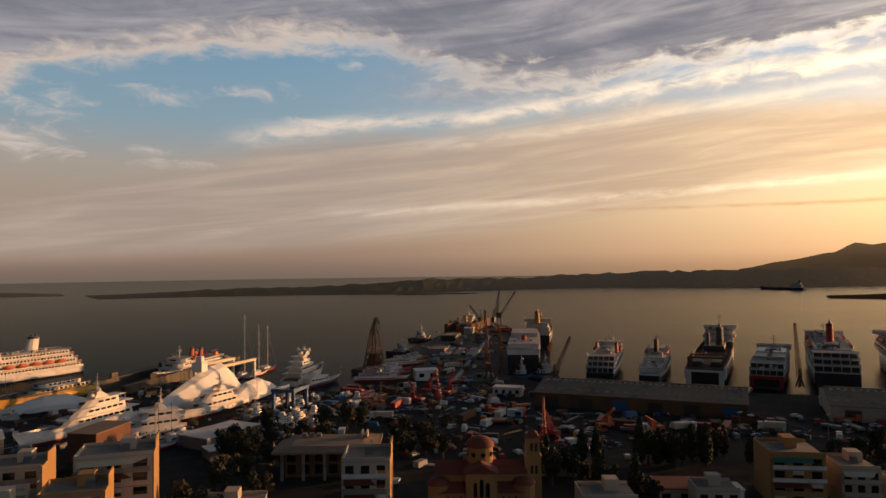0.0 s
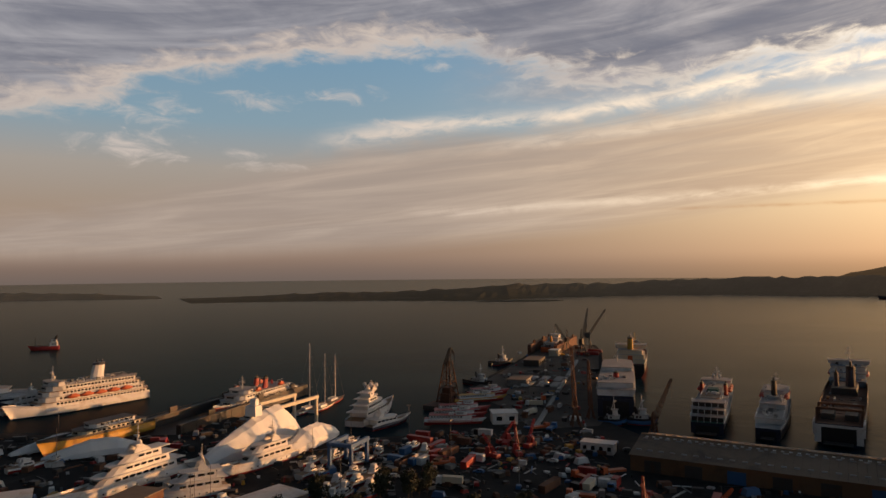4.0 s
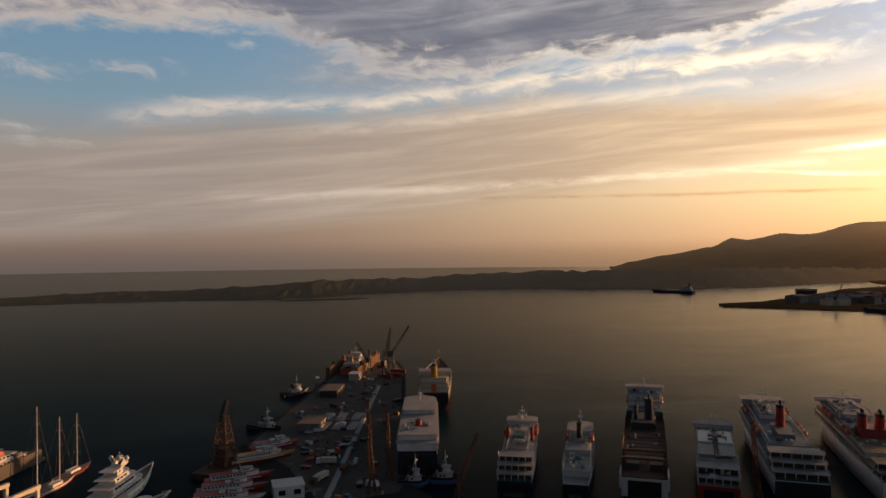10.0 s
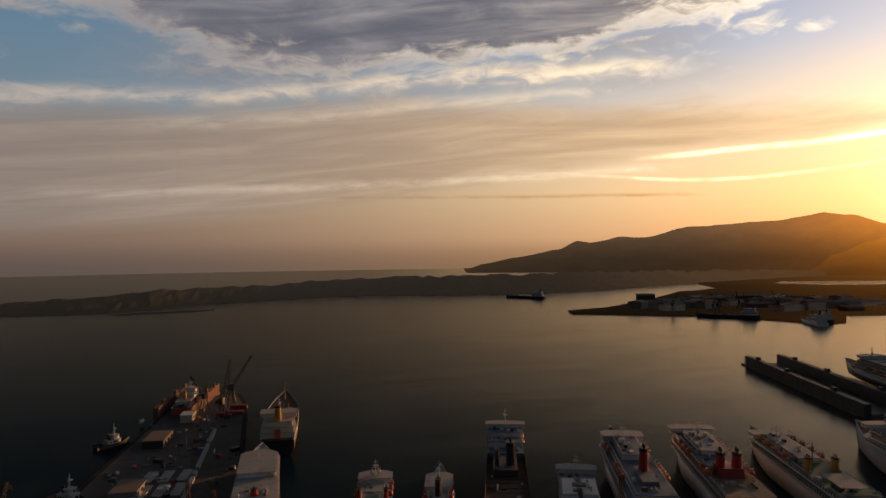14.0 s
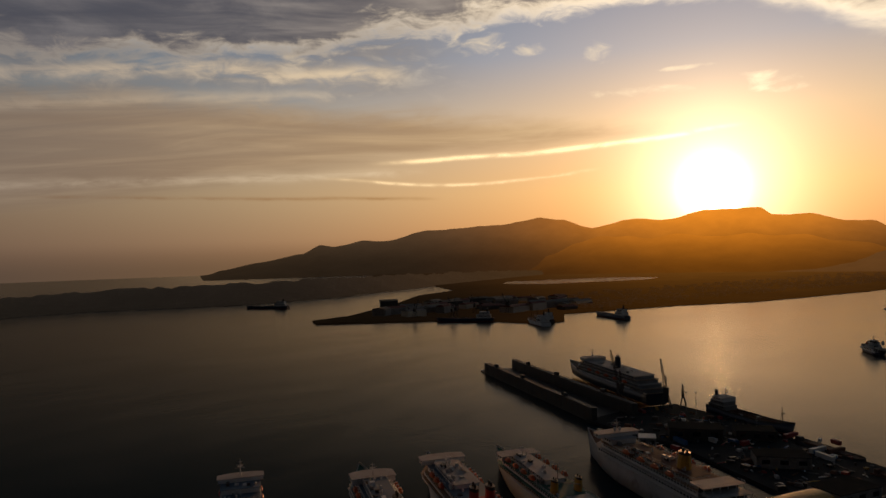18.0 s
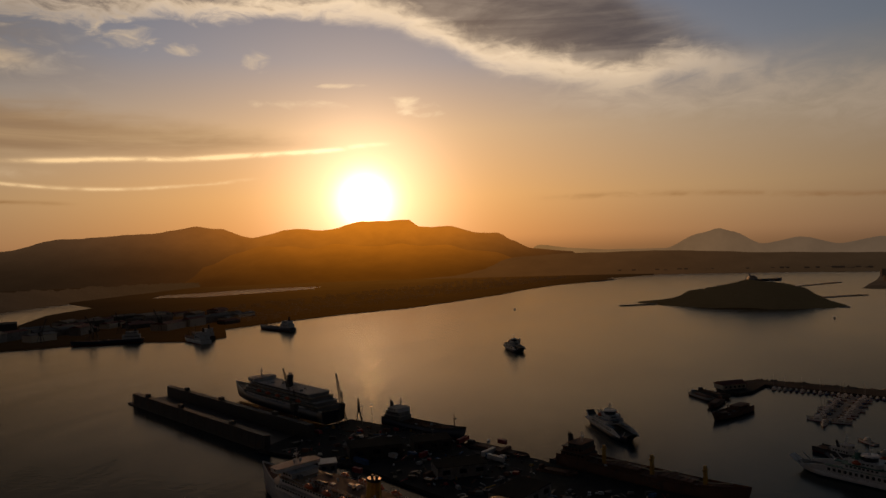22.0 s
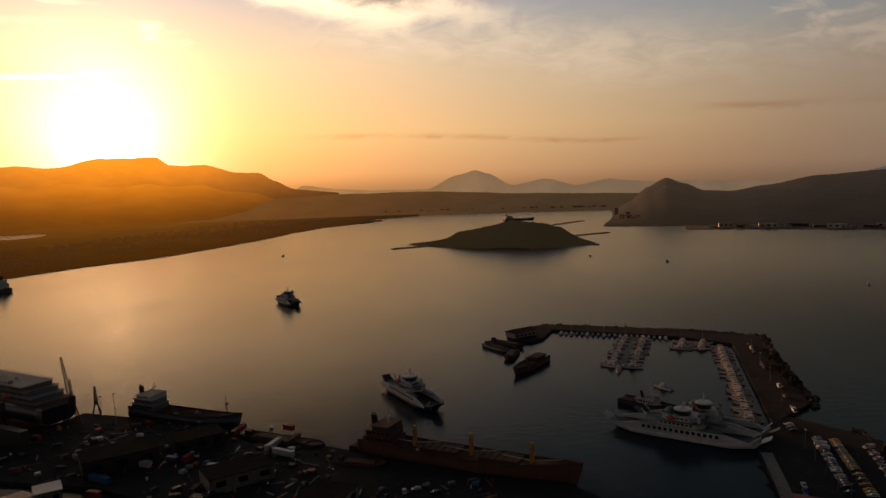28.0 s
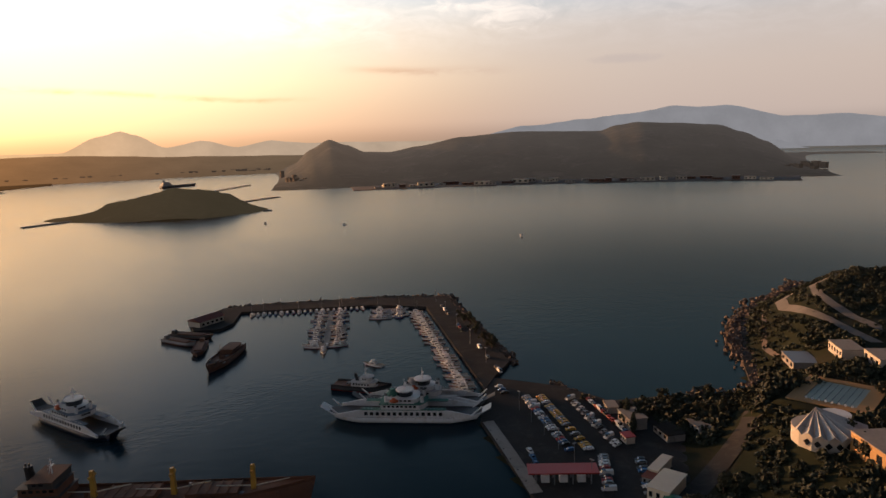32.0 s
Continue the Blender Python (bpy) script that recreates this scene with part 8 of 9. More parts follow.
def yard_clutter():
    """Crates, planks, drums, pallets and scrap lying about the yards, too many to count."""
    rnd = random.Random(91)
    mats = (WHITE, RED, RUST, DARKSTEEL, BLUE, CONCRETE, YELLOW, SHIPDECK, STEEL, BLACK)
    weight = (7, 10, 24, 28, 4, 7, 3, 4, 3, 20)
    co, faces, slots = [], [], []
    for x0, x1, y0, y1, count in ((-36, 50, 276, 340, 300), (50, 140, 208, 262, 240), (140, 250, 175, 235, 220), (-110, -30, 232, 325, 300), (-260, -110, 230, 336, 420), (10, 56, 340, 440, 70), (20, 90, 440, 640, 110), (430, 540, 230, 390, 420), (-60, 60, 196, 276, 240), (380, 440, 160, 260, 160), (-150, -100, 330, 372, 80)):
        for i in range(count):
            x, y = rnd.uniform(x0, x1), rnd.uniform(y0, y1)
            if not inside(x, y) or shore_distance(x, y) < 2.5:
                continue
            a, b, h = rnd.choice(((0.6, 0.6, 0.9), (1.2, 1.0, 0.5), (3.2, 0.5, 0.4), (1.6, 1.4, 1.3), (2.4, 1.2, 1.8), (0.4, 0.4, 1.4), (4.5, 0.3, 0.3)))
            k, t = rnd.uniform(0.6, 1.2), rnd.uniform(0, math.pi)
            a, b, h = a * k, b * k, h * k
            n = len(co)
            for z, f in ((1.7, 1.0), (1.8 + h, rnd.uniform(0.7, 1.0))):
                co += [(x + (sx * a * math.cos(t) - sy * b * math.sin(t)) * f, y + (sx * a * math.sin(t) + sy * b * math.cos(t)) * f, z) for sx, sy in ((-1, -1), (1, -1), (1, 1), (-1, 1))]
            faces += [(n + 4, n + 5, n + 6, n + 7)] + [(n + j, n + (j + 1) % 4, n + 4 + (j + 1) % 4, n + 4 + j) for j in range(4)]
            slots += [rnd.choices(range(10), weight)[0]] * 5
    me = bpy.data.meshes.new("yard_clutter")
    me.from_pydata(co, [], faces)
    for m in mats:
        me.materials.append(m)
    me.polygons.foreach_set("material_index", slots)
    tagged(new("yard_clutter", me), "crates, planks and scrap scattered over the yards", "clutter", kind="stuff")


yard_clutter()
# ---- sheds and quay buildings ----


def long_shed(name, corner, length, depth, eave, rise, label, wall=PLASTER, roof=SHEDROOF, lamps=True, doors=6):
    """A long gabled shed; corner is its near west corner, along the quay direction."""
    a = math.degrees(math.atan2(-0.47, 0.88))
    s = thing(name, pose(corner[0], corner[1], 1.8, 0, 0, a), label, "warehouse")
    for y in (0, depth):
        bm = bmesh.new()
        box(bm, 0, length, y - 0.15, y + 0.15, 0, eave)
        w = part("wall", bm, wall, s)
        if y == 0:
            for i in range(doors):
                x = length * (i + 0.35) / doors
                bm = bmesh.new()
                box(bm, x, x + length / doors * 0.42, -0.24, -0.14, 0.02, eave * 0.72)
                part("sliding_door", bm, BLUE if i % 3 == 2 else DARKSTEEL, w)
    for x in (0, length):
        bm = bmesh.new()
        add_faces(bm, [(x - 0.15, 0, 0), (x - 0.15, depth, 0), (x - 0.15, depth, eave), (x - 0.15, depth / 2, eave + rise), (x - 0.15, 0, eave), (x + 0.15, 0, 0), (x + 0.15, depth, 0), (x + 0.15, depth, eave), (x + 0.15, depth / 2, eave + rise), (x + 0.15, 0, eave)],
                  [(0, 1, 2, 3, 4), (9, 8, 7, 6, 5), (0, 5, 6, 1), (1, 6, 7, 2), (2, 7, 8, 3), (3, 8, 9, 4), (4, 9, 5, 0)])
        part("gable_wall", bm, wall, s)
    n = int(length / 2.6)
    for side in (0, 1):
        y0, y1 = (-0.8, depth / 2) if side == 0 else (depth + 0.8, depth / 2)
        for i in range(n):
            bm = bmesh.new()
            x0, x1 = -0.6 + i * (length + 1.2) / n, -0.6 + (i + 1) * (length + 1.2) / n - 0.05
            z0, z1 = eave - 0.25 + 0.02 * (i % 2), eave + rise + 0.02 * (i % 2)
            co = [(x0, y0, z0), (x1, y0, z0), (x1, y1, z1), (x0, y1, z1)]
            add_faces(bm, co + [(c[0], c[1], c[2] + 0.16) for c in co], [(3, 2, 1, 0), (4, 5, 6, 7), (0, 1, 5, 4), (1, 2, 6, 5), (2, 3, 7, 6), (3, 0, 4, 7)])
            part("roof_sheet", bm, roof, s)
    if lamps:
        for i in range(int(length / 2.6)):
            bm = bmesh.new()
            x = 1.5 + i * 2.6
            y, z = depth * 0.44, eave + rise * 0.9
            box(bm, x, x + 1.1, y - 0.35, y + 0.35, z + 0.1, z + 0.42, 0.06)
            part("roof_vent", bm, WHITE, s, "pale roof vent")
    bm = bmesh.new()
    box(bm, -0.5, length + 0.5, depth / 2 - 0.4, depth / 2 + 0.4, eave + rise + 0.02, eave + rise + 0.5)
    part("ridge_cap", bm, roof, s)
    # rows of small skylights on both slopes
    n = int(length / 4)
    for side, k in ((0, 0.22), (0, 0.8), (1, 0.5)):
        for i in range(n):
            bm = bmesh.new()
            y = depth / 2 * k if side == 0 else depth - depth / 2 * k
            z = eave + rise * k
            x = (i + 0.5) * length / n
            box(bm, x - 0.9, x + 0.9, y - 0.35, y + 0.35, z, z + 0.42, 0.05)
            part("skylight", bm, SHIPDECK, s, "pale roof skylight")


long_shed("quay_shed", (56, 281), 84, 36, 6.0, 3.2, "long brown quay shed with a weathered ridged roof", wall=BROWNWALL)
long_shed("quay_shed", (160, 236), 66, 40, 6.0, 3.4, "long pale quay shed with a grey-brown roof", wall=PLASTER, doors=5)
long_shed("quay_shed", (240, 192), 70, 38, 6.0, 3.4, "long pale quay shed behind the ferries", wall=PLASTER, doors=5)


def low_block(name, x, y, deg, a, b, h, label, wall=PLASTER, roof=FLATROOF, z=1.8, category="building", windows=3):
    s = thing(name, pose(x, y, z, 0, 0, deg), label, category)
    bm = bmesh.new()
    box(bm, -a, a, -b, b, 0, h)
    w = part("wall", bm, wall, s)
    bm = bmesh.new()
    box(bm, -a - 0.3, a + 0.3, -b - 0.3, b + 0.3, h, h + 0.3)
    part("roof", bm, roof, s)
    for i in range(windows):
        for sg in (-1, 1):
            bm = bmesh.new()
            x0 = -a + (i + 0.3) * 2 * a / windows
            box(bm, x0, x0 + 2 * a / windows * 0.45, sg * b - 0.05, sg * b + 0.05, h * 0.35, h * 0.75)
            part("window", bm, GLASS, w)
    return s


low_block("quay_office", 49, 306, -24, 6.5, 3.2, 4.0, "small white quay building with a flat roof", WHITE, WHITE, windows=4)
low_block("quay_office", 180, 262, -24, 6, 1.6, 3, "long white cabin on the quay", WHITE, WHITE)
low_block("quay_store", 14, 360, 5, 6, 5, 5, "white box-like store on the pier", WHITE, WHITE, windows=2)
low_block("quay_store", 443, 344, -60, 5, 5, 6, "white-roofed hut on the dark quay", STEEL, WHITE, windows=2)
low_block("workshop", 480, 330, -60, 16, 9, 7, "dark workshop hall by the dock", DARKSTEEL, DARKROOF)
low_block("workshop", 500, 300, -60, 12, 8, 6, "dark workshop hall by the dock", DARKSTEEL, DARKROOF)
low_block("workshop", 455, 270, -60, 14, 8, 6, "low workshop by the shore", CONCRETE, DARKROOF)
low_block("workshop", 420, 230, -24, 14, 9, 6, "low workshop by the shore", CONCRETE, DARKROOF)
low_block("workshop", 30, 470, 73, 10, 6, 4, "low grey workshop on the pier", CONCRETE, SHEDROOF)
low_block("workshop", 70, 612, 73, 6, 4, 5, "small pale store at the pier head", PLASTER, WHITE)
low_block("workshop", 48, 560, 73, 12, 6, 4.5, "dark store on the pier", DARKSTEEL, SHEDROOF)


def east_shore_sheds():
    """Works and sheds along the foot of the bare hill."""
    rnd = random.Random(63)
    for i in range(30):
        a = radians(113 + i * 1.02 + rnd.uniform(-0.3, 0.3))
        r = rnd.uniform(1840, 1900)
        wall, lab = rnd.choice(((PLASTER, "pale works building on the far shore"), (CREAM, "cream shed on the far shore"), (RUST, "brown shed on the far shore")))
        low_block("shore_shed", 110 + r * math.sin(a), 150 + r * math.cos(a), -math.degrees(a) + rnd.uniform(-12, 12), rnd.uniform(7, 22), rnd.uniform(6, 10), rnd.uniform(5, 11), lab, wall, rnd.choice((FLATROOF, SHEDROOF)), 0.4, windows=3)
    outline = [(110 + r * math.sin(radians(a)), 150 + r * math.cos(radians(a))) for r, span in ((1815, range(111, 146)), (1990, range(145, 110, -1))) for a in span]
    slab("far_quay", outline, -2, 1.2, DARKROCK, "low dark quay at the foot of the far hill", "quay")


east_shore_sheds()


def dome_hall():
    s = thing("vaulted_hall", pose(386, 240, 1.8, 0, 0, -24), "hall with a curved yellowish roof", "building")
    bm = bmesh.new()
    box(bm, -14, 14, -9, 9, 0, 4)
    part("wall", bm, CREAM, s)
    bm = bmesh.new()
    rows = []
    for i in range(13):
        a = math.pi * i / 12
        rows.append([bm.verts.new((x, -9.5 * math.cos(a), 4 + 4.5 * math.sin(a))) for x in (-14.5, 14.5)])
    for r0, r1 in zip(rows, rows[1:]):
        bm.faces.new((r0[0], r0[1], r1[1], r1[0]))
    bm.faces.new([r[0] for r in rows])
    bm.faces.new([r[1] for r in rows][::-1])
    part("roof", bm, YELLOW, s)


dome_hall()


def pier_details():
    """Pale slabs and a low wall on the central pier, bollards along the quays, lamp posts."""
    for i, (x, y) in enumerate(((36, 470), (44, 468), (52, 466), (40, 492), (48, 490), (57, 488))):
        s = thing("concrete_slab", pose(x, y, 1.8, 0, 0, 73), "pale concrete slab lying on the pier", "slab", "slabs on the pier")
        bm = bmesh.new()
        box(bm, -9, 9, -2.6, 2.6, 0, 0.5, 0.05)
        part("slab", bm, SHIPDECK, s)
    a, b = Vector((28, 347, 0)), Vector((83, 576, 0))
    n = 40
    w = thing("harbour_wall", Matrix(), "pale concrete dividing wall along the pier", "wall")
    q = math.degrees(math.atan2(b.y - a.y, b.x - a.x))
    for i in range(n):
        if i % 9 == 7:
            continue
        p = a.lerp(b, (i + 0.5) / n)
        bm = bmesh.new()
        box(bm, -2.9, 2.9, -1.1, 1.1, 0, 1.3, 0.05)
        ob = part("wall_block", bm, SHIPDECK, w)
        ob.matrix_basis = pose(p.x, p.y, 1.8, 0, 0, q)
    rnd = random.Random(2)
    bol = None
    for a, b, n in ((along(2, -1.2), along(320, -1.2), 22), ((74, 430), (114, 636), 12), ((-6, 441), (66, 680), 12), ((453, 36), (391, 57), 8)):
        for i in range(n):
            t = i / (n - 1)
            m = pose(a[0] + (b[0] - a[0]) * t + (1.5 if a[0] < 0 else -1.2), a[1] + (b[1] - a[1]) * t, 1.8)
            if bol is None:
                bol = thing("bollard", m, "black iron mooring bollard on the quay", "bollard", "bollards along the quays")
                bm = bmesh.new()
                tube(bm, (0, 0, 0), (0, 0, 0.6), 0.22, 0.2, 8)
                tube(bm, (0, 0, 0.6), (0, 0, 0.8), 0.36, 0.3, 8)
                part("post", bm, BLACK, bol)
            else:
                copy_thing(bol, m)
    lamp = None
    for x, y, h in [(60 + i * 9, 500 + i * 30, 10) for i in range(5)] + [(30 + i * 8, 400 + i * 34, 12) for i in range(6)] + [(538, 354, 9), (548, 366, 13), (556, 362, 12), (505, 300, 10)] + [(455 - i * 14, 14 + i * 4, 9) for i in range(6)] + [(520 + i * 36, -12 - i * 13, 9) for i in range(5)] + [(110 + i * 26, 210 - i * 8, 10) for i in range(5)] + [(-10, 300, 14), (14, 262, 12), (-30, 340, 12)]:
        m = pose(x, y, 1.8, 0, 0, rnd.uniform(0, 360)) @ Matrix.Diagonal((1, 1, h / 10, 1))
        if lamp is None:
            lamp = thing("lamp_post", m, "tall grey floodlight mast", "lamp post", "lamp posts of the harbour")
            bm = bmesh.new()
            tube(bm, (0, 0, 0), (0, 0, 10), 0.14, 0.08, 6)
            part("pole", bm, STEEL, lamp)
            bm = bmesh.new()
            box(bm, -0.9, 0.9, -0.25, 0.25, 9.8, 10.2)
            part("lamp_head", bm, STEEL, lamp)
        else:
            o = copy_thing(lamp, Matrix())
            o.matrix_basis = m


pier_details()

# ---- town in front ----


def town_house(x, y, deg, a, b, floors, label, wall=PLASTER, side=None, z=1.8, balcony=True, hut=True, seed=0, fh=3.1):
    """A flat-roofed block of flats: slabs, recessed balconies, windows, parapet and roof gear. Its front faces -y."""
    rnd = random.Random(seed)
    s = thing("apartment_block", pose(x, y, z, 0, 0, deg), label, "building", "blocks of flats")
    H = floors * fh
    bm = bmesh.new()
    box(bm, -a, a, -b, b, 0, H)
    w = part("wall", bm, wall, s)
    # side: own colour for the wall that faces the sun
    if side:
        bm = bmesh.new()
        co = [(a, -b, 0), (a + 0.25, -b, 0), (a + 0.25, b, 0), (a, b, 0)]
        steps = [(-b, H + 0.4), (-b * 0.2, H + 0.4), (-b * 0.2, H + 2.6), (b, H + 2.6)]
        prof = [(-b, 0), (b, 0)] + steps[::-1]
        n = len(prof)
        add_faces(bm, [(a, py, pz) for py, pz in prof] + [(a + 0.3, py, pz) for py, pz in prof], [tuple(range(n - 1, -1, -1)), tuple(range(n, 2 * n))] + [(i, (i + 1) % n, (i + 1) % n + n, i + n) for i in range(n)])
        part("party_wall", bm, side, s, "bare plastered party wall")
    for f in range(floors):
        z0 = f * fh
        for sg, d in ((-1, b), (1, b)):
            for i in range(3):
                bm = bmesh.new()
                x0 = -a + (i + 0.25) * 2 * a / 3
                box(bm, x0, x0 + a * 0.36, sg * d - 0.06, sg * d + 0.06, z0 + 0.7, z0 + 2.4)
                wd = part("window", bm, GLASS, w)
                if sg < 0 and rnd.random() < 0.5:
                    bm = bmesh.new()
                    box(bm, x0 - 0.1, x0 + a * 0.36 + 0.1, -d - 0.16, -d - 0.07, z0 + 1.5, z0 + 2.5)
                    part("shutter", bm, rnd.choice((CREAM, WHITE, BARK)), wd)
        if not side:
            for i in range(2):
                bm = bmesh.new()
                box(bm, a - 0.06, a + 0.06, -b * 0.6 + i * b * 0.8, -b * 0.6 + i * b * 0.8 + 1.3, z0 + 0.8, z0 + 2.3)
                part("window", bm, GLASS, w)
        if balcony and f > 0:
            bm = bmesh.new()
            box(bm, -a * 0.95, a * 0.95, -b - 1.5, -b, z0 - 0.12, z0 + 0.06)
            bal = part("balcony", bm, CONCRETE, s)
            bm = bmesh.new()
            box(bm, -a * 0.95, a * 0.95, -b - 1.5, -b - 1.38, z0 + 0.06, z0 + 1.0)
            part("balustrade", bm, rnd.choice((wall, WHITE, CONCRETE)), bal)
            if rnd.random() < 0.6:
                bm = bmesh.new()
                add_faces(bm, [(-a * 0.9, -b, z0 + 2.6), (a * rnd.uniform(0, 0.9), -b, z0 + 2.6), (a * 0.5, -b - 1.4, z0 + 1.7), (-a * 0.9, -b - 1.4, z0 + 1.7)], [(0, 1, 2, 3), (3, 2, 1, 0)][:1])
                part("awning", bm, rnd.choice((ROOFTILE, CREAM, GREEN)), bal)
    bm = bmesh.new()
    box(bm, -a, a, -b, b, H, H + 0.12)
    part("roof", bm, FLATROOF, s)
    bm = bmesh.new()
    for c in ((-a, a, -b, -b + 0.25), (-a, a, b - 0.25, b), (-a, -a + 0.25, -b + 0.25, b - 0.25)):
        box(bm, *c, H + 0.12, H + 0.9)
    part("parapet", bm, wall, s)
    if hut:
        bm = bmesh.new()
        hx = rnd.uniform(-a * 0.4, a * 0.2)
        box(bm, hx, hx + 3.2, 0, b * 0.7, H + 0.12, H + 2.7)
        part("stair_hut", bm, wall, s)
    bm = bmesh.new()
    tx = rnd.uniform(-a * 0.7, a * 0.4)
    add_faces(bm, [(tx, -1.2, H + 0.2), (tx + 1.8, -1.2, H + 0.2), (tx + 1.8, 0, H + 1.2), (tx, 0, H + 1.2)], [(0, 1, 2, 3)])
    tube(bm, (tx, 0.1, H + 1.4), (tx + 1.8, 0.1, H + 1.4), 0.3, n=8)
    part("solar_heater", bm, STEEL, s)
    bm = bmesh.new()
    ax = rnd.uniform(-a * 0.6, a * 0.6)
    tube(bm, (ax, b * 0.3, H), (ax, b * 0.3, H + 3), 0.04, n=4)
    for k in range(4):
        tube(bm, (ax - 0.5, b * 0.3, H + 2.2 + k * 0.2), (ax + 0.5, b * 0.3, H + 2.2 + k * 0.2), 0.025, n=4)
    part("aerial", bm, STEEL, s)
    return s


# ochre sides on pale blocks: low sunlight put into the wall colour
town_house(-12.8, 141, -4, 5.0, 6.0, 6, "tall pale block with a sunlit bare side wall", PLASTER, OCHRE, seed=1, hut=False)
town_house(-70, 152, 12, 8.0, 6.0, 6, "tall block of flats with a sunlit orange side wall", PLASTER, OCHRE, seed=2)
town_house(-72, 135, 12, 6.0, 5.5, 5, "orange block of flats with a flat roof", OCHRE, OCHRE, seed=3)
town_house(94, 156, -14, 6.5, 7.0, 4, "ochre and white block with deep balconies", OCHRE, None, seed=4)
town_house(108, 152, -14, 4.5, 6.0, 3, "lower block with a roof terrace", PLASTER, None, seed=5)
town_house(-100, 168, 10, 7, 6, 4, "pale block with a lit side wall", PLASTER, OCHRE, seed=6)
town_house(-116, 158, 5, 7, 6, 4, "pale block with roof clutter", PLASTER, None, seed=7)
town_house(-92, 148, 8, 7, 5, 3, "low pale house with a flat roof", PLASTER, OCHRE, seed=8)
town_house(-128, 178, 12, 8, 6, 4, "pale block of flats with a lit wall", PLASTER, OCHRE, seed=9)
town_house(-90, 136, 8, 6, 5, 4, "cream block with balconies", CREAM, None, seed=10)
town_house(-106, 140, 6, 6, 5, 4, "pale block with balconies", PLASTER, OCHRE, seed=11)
town_house(-44, 150, 0, 7, 6, 2, "low shaded house among dark trees", PLASTER, None, seed=12)
town_house(70, 148, -10, 5, 4, 2, "low house with a red roof terrace", PLASTER, None, seed=13)
town_house(40, 138, -6, 6, 5, 3, "low pale house in the front row", PLASTER, None, seed=14)
town_house(120, 146, -14, 6, 5, 2, "low pale house in the front row", PLASTER, None, seed=15)
low_block("brown_warehouse", -101, 222, 76, 9, 5, 9, "tall brown sheet-metal warehouse", RUST, SHEDROOF, windows=0)
low_block("tin_roof_hall", -66, 236, 55, 12, 7, 4, "low hall with a pale tin roof", CONCRETE, WHITE, windows=0)
low_block("tin_roof_hall", -60, 216, 30, 6, 4, 3, "small shed with a white roof", CONCRETE, WHITE, windows=0)
low_block("tin_roof_hall", -150, 228, 30, 14, 8, 5, "low hall with a pale roof", CONCRETE, WHITE, windows=0)
low_block("tin_roof_hall", 66, 158, -10, 7, 5, 4, "low hall with a dark red roof", PLASTER, ROOFTILE)
low_block("sign_kiosk", 74, 151, -10, 4, 3, 5, "white kiosk with a lettered front", WHITE, WHITE, windows=0)
low_block("garage_roof", 40, 186, -10, 8, 5, 3, "low concrete shed roof among trees", CONCRETE, FLATROOF)


def kiosk_sign():
    s = thing("shop_sign", pose(73.3, 147.9, 5.2, 90, 0, -10), "dark lettering on a white kiosk", "sign")
    for i in range(4):
        bm = bmesh.new()
        box(bm, -3 + i * 1.6, -2 + i * 1.6, -0.5, 0.7, 0.0, 0.06)
        part("letter_bar", bm, BLACK, s)


kiosk_sign()


def civic_hall():
    """A broad flat-roofed public building with tall fins on its front."""
    s = thing("civic_hall", pose(-25, 195, 1.8, 0, 0, -4), "broad low hall with front columns and an overhanging flat roof", "building")
    bm = bmesh.new()
    box(bm, -12, 12, -6, 8, 0, 7.6)
    w = part("wall", bm, BROWNWALL, s)
    bm = bmesh.new()
    prism(bm, [(-15, -10.5), (15, -10.5), (15, 10.5), (-15, 10.5)], 7.6, 8.3, 1.0)
    part("roof", bm, SHEDROOF, s)
    bm = bmesh.new()
    prism(bm, [(-14.4, -10), (14.4, -10), (14.4, 10), (-14.4, 10)], 8.3, 9.1, 0.7)
    part("roof_upstand", bm, SHEDROOF, s)
    for i in range(5):
        bm = bmesh.new()
        box(bm, -12.6 + i * 6.0, -11.8 + i * 6.0, -9.6, -8.8, 0, 7.6)
        part("column", bm, CONCRETE, s)
    for i in range(6):
        for f in range(2):
            bm = bmesh.new()
            box(bm, -11.4 + i * 4.0, -9.0 + i * 4.0, -6.06, -5.98, 1 + f * 3.4, 3.6 + f * 3.4)
            part("window", bm, GLASS, w)
    bm = bmesh.new()
    for x0, x1, y0, y1, h in ((9.0, 9.5, 2, 6, 2.2), (10.5, 11, 2, 6, 2.2)):
        box(bm, x0, x1, y0, y1, 8.5, 8.5 + h)
    part("lift_house", bm, PLASTER, s)
    bm = bmesh.new()
    for i in range(3):
        box(bm, -9 + i * 2.2, -7.6 + i * 2.2, 4, 5.2, 9.0, 10.1)
    part("air_conditioner", bm, STEEL, s)


civic_hall()


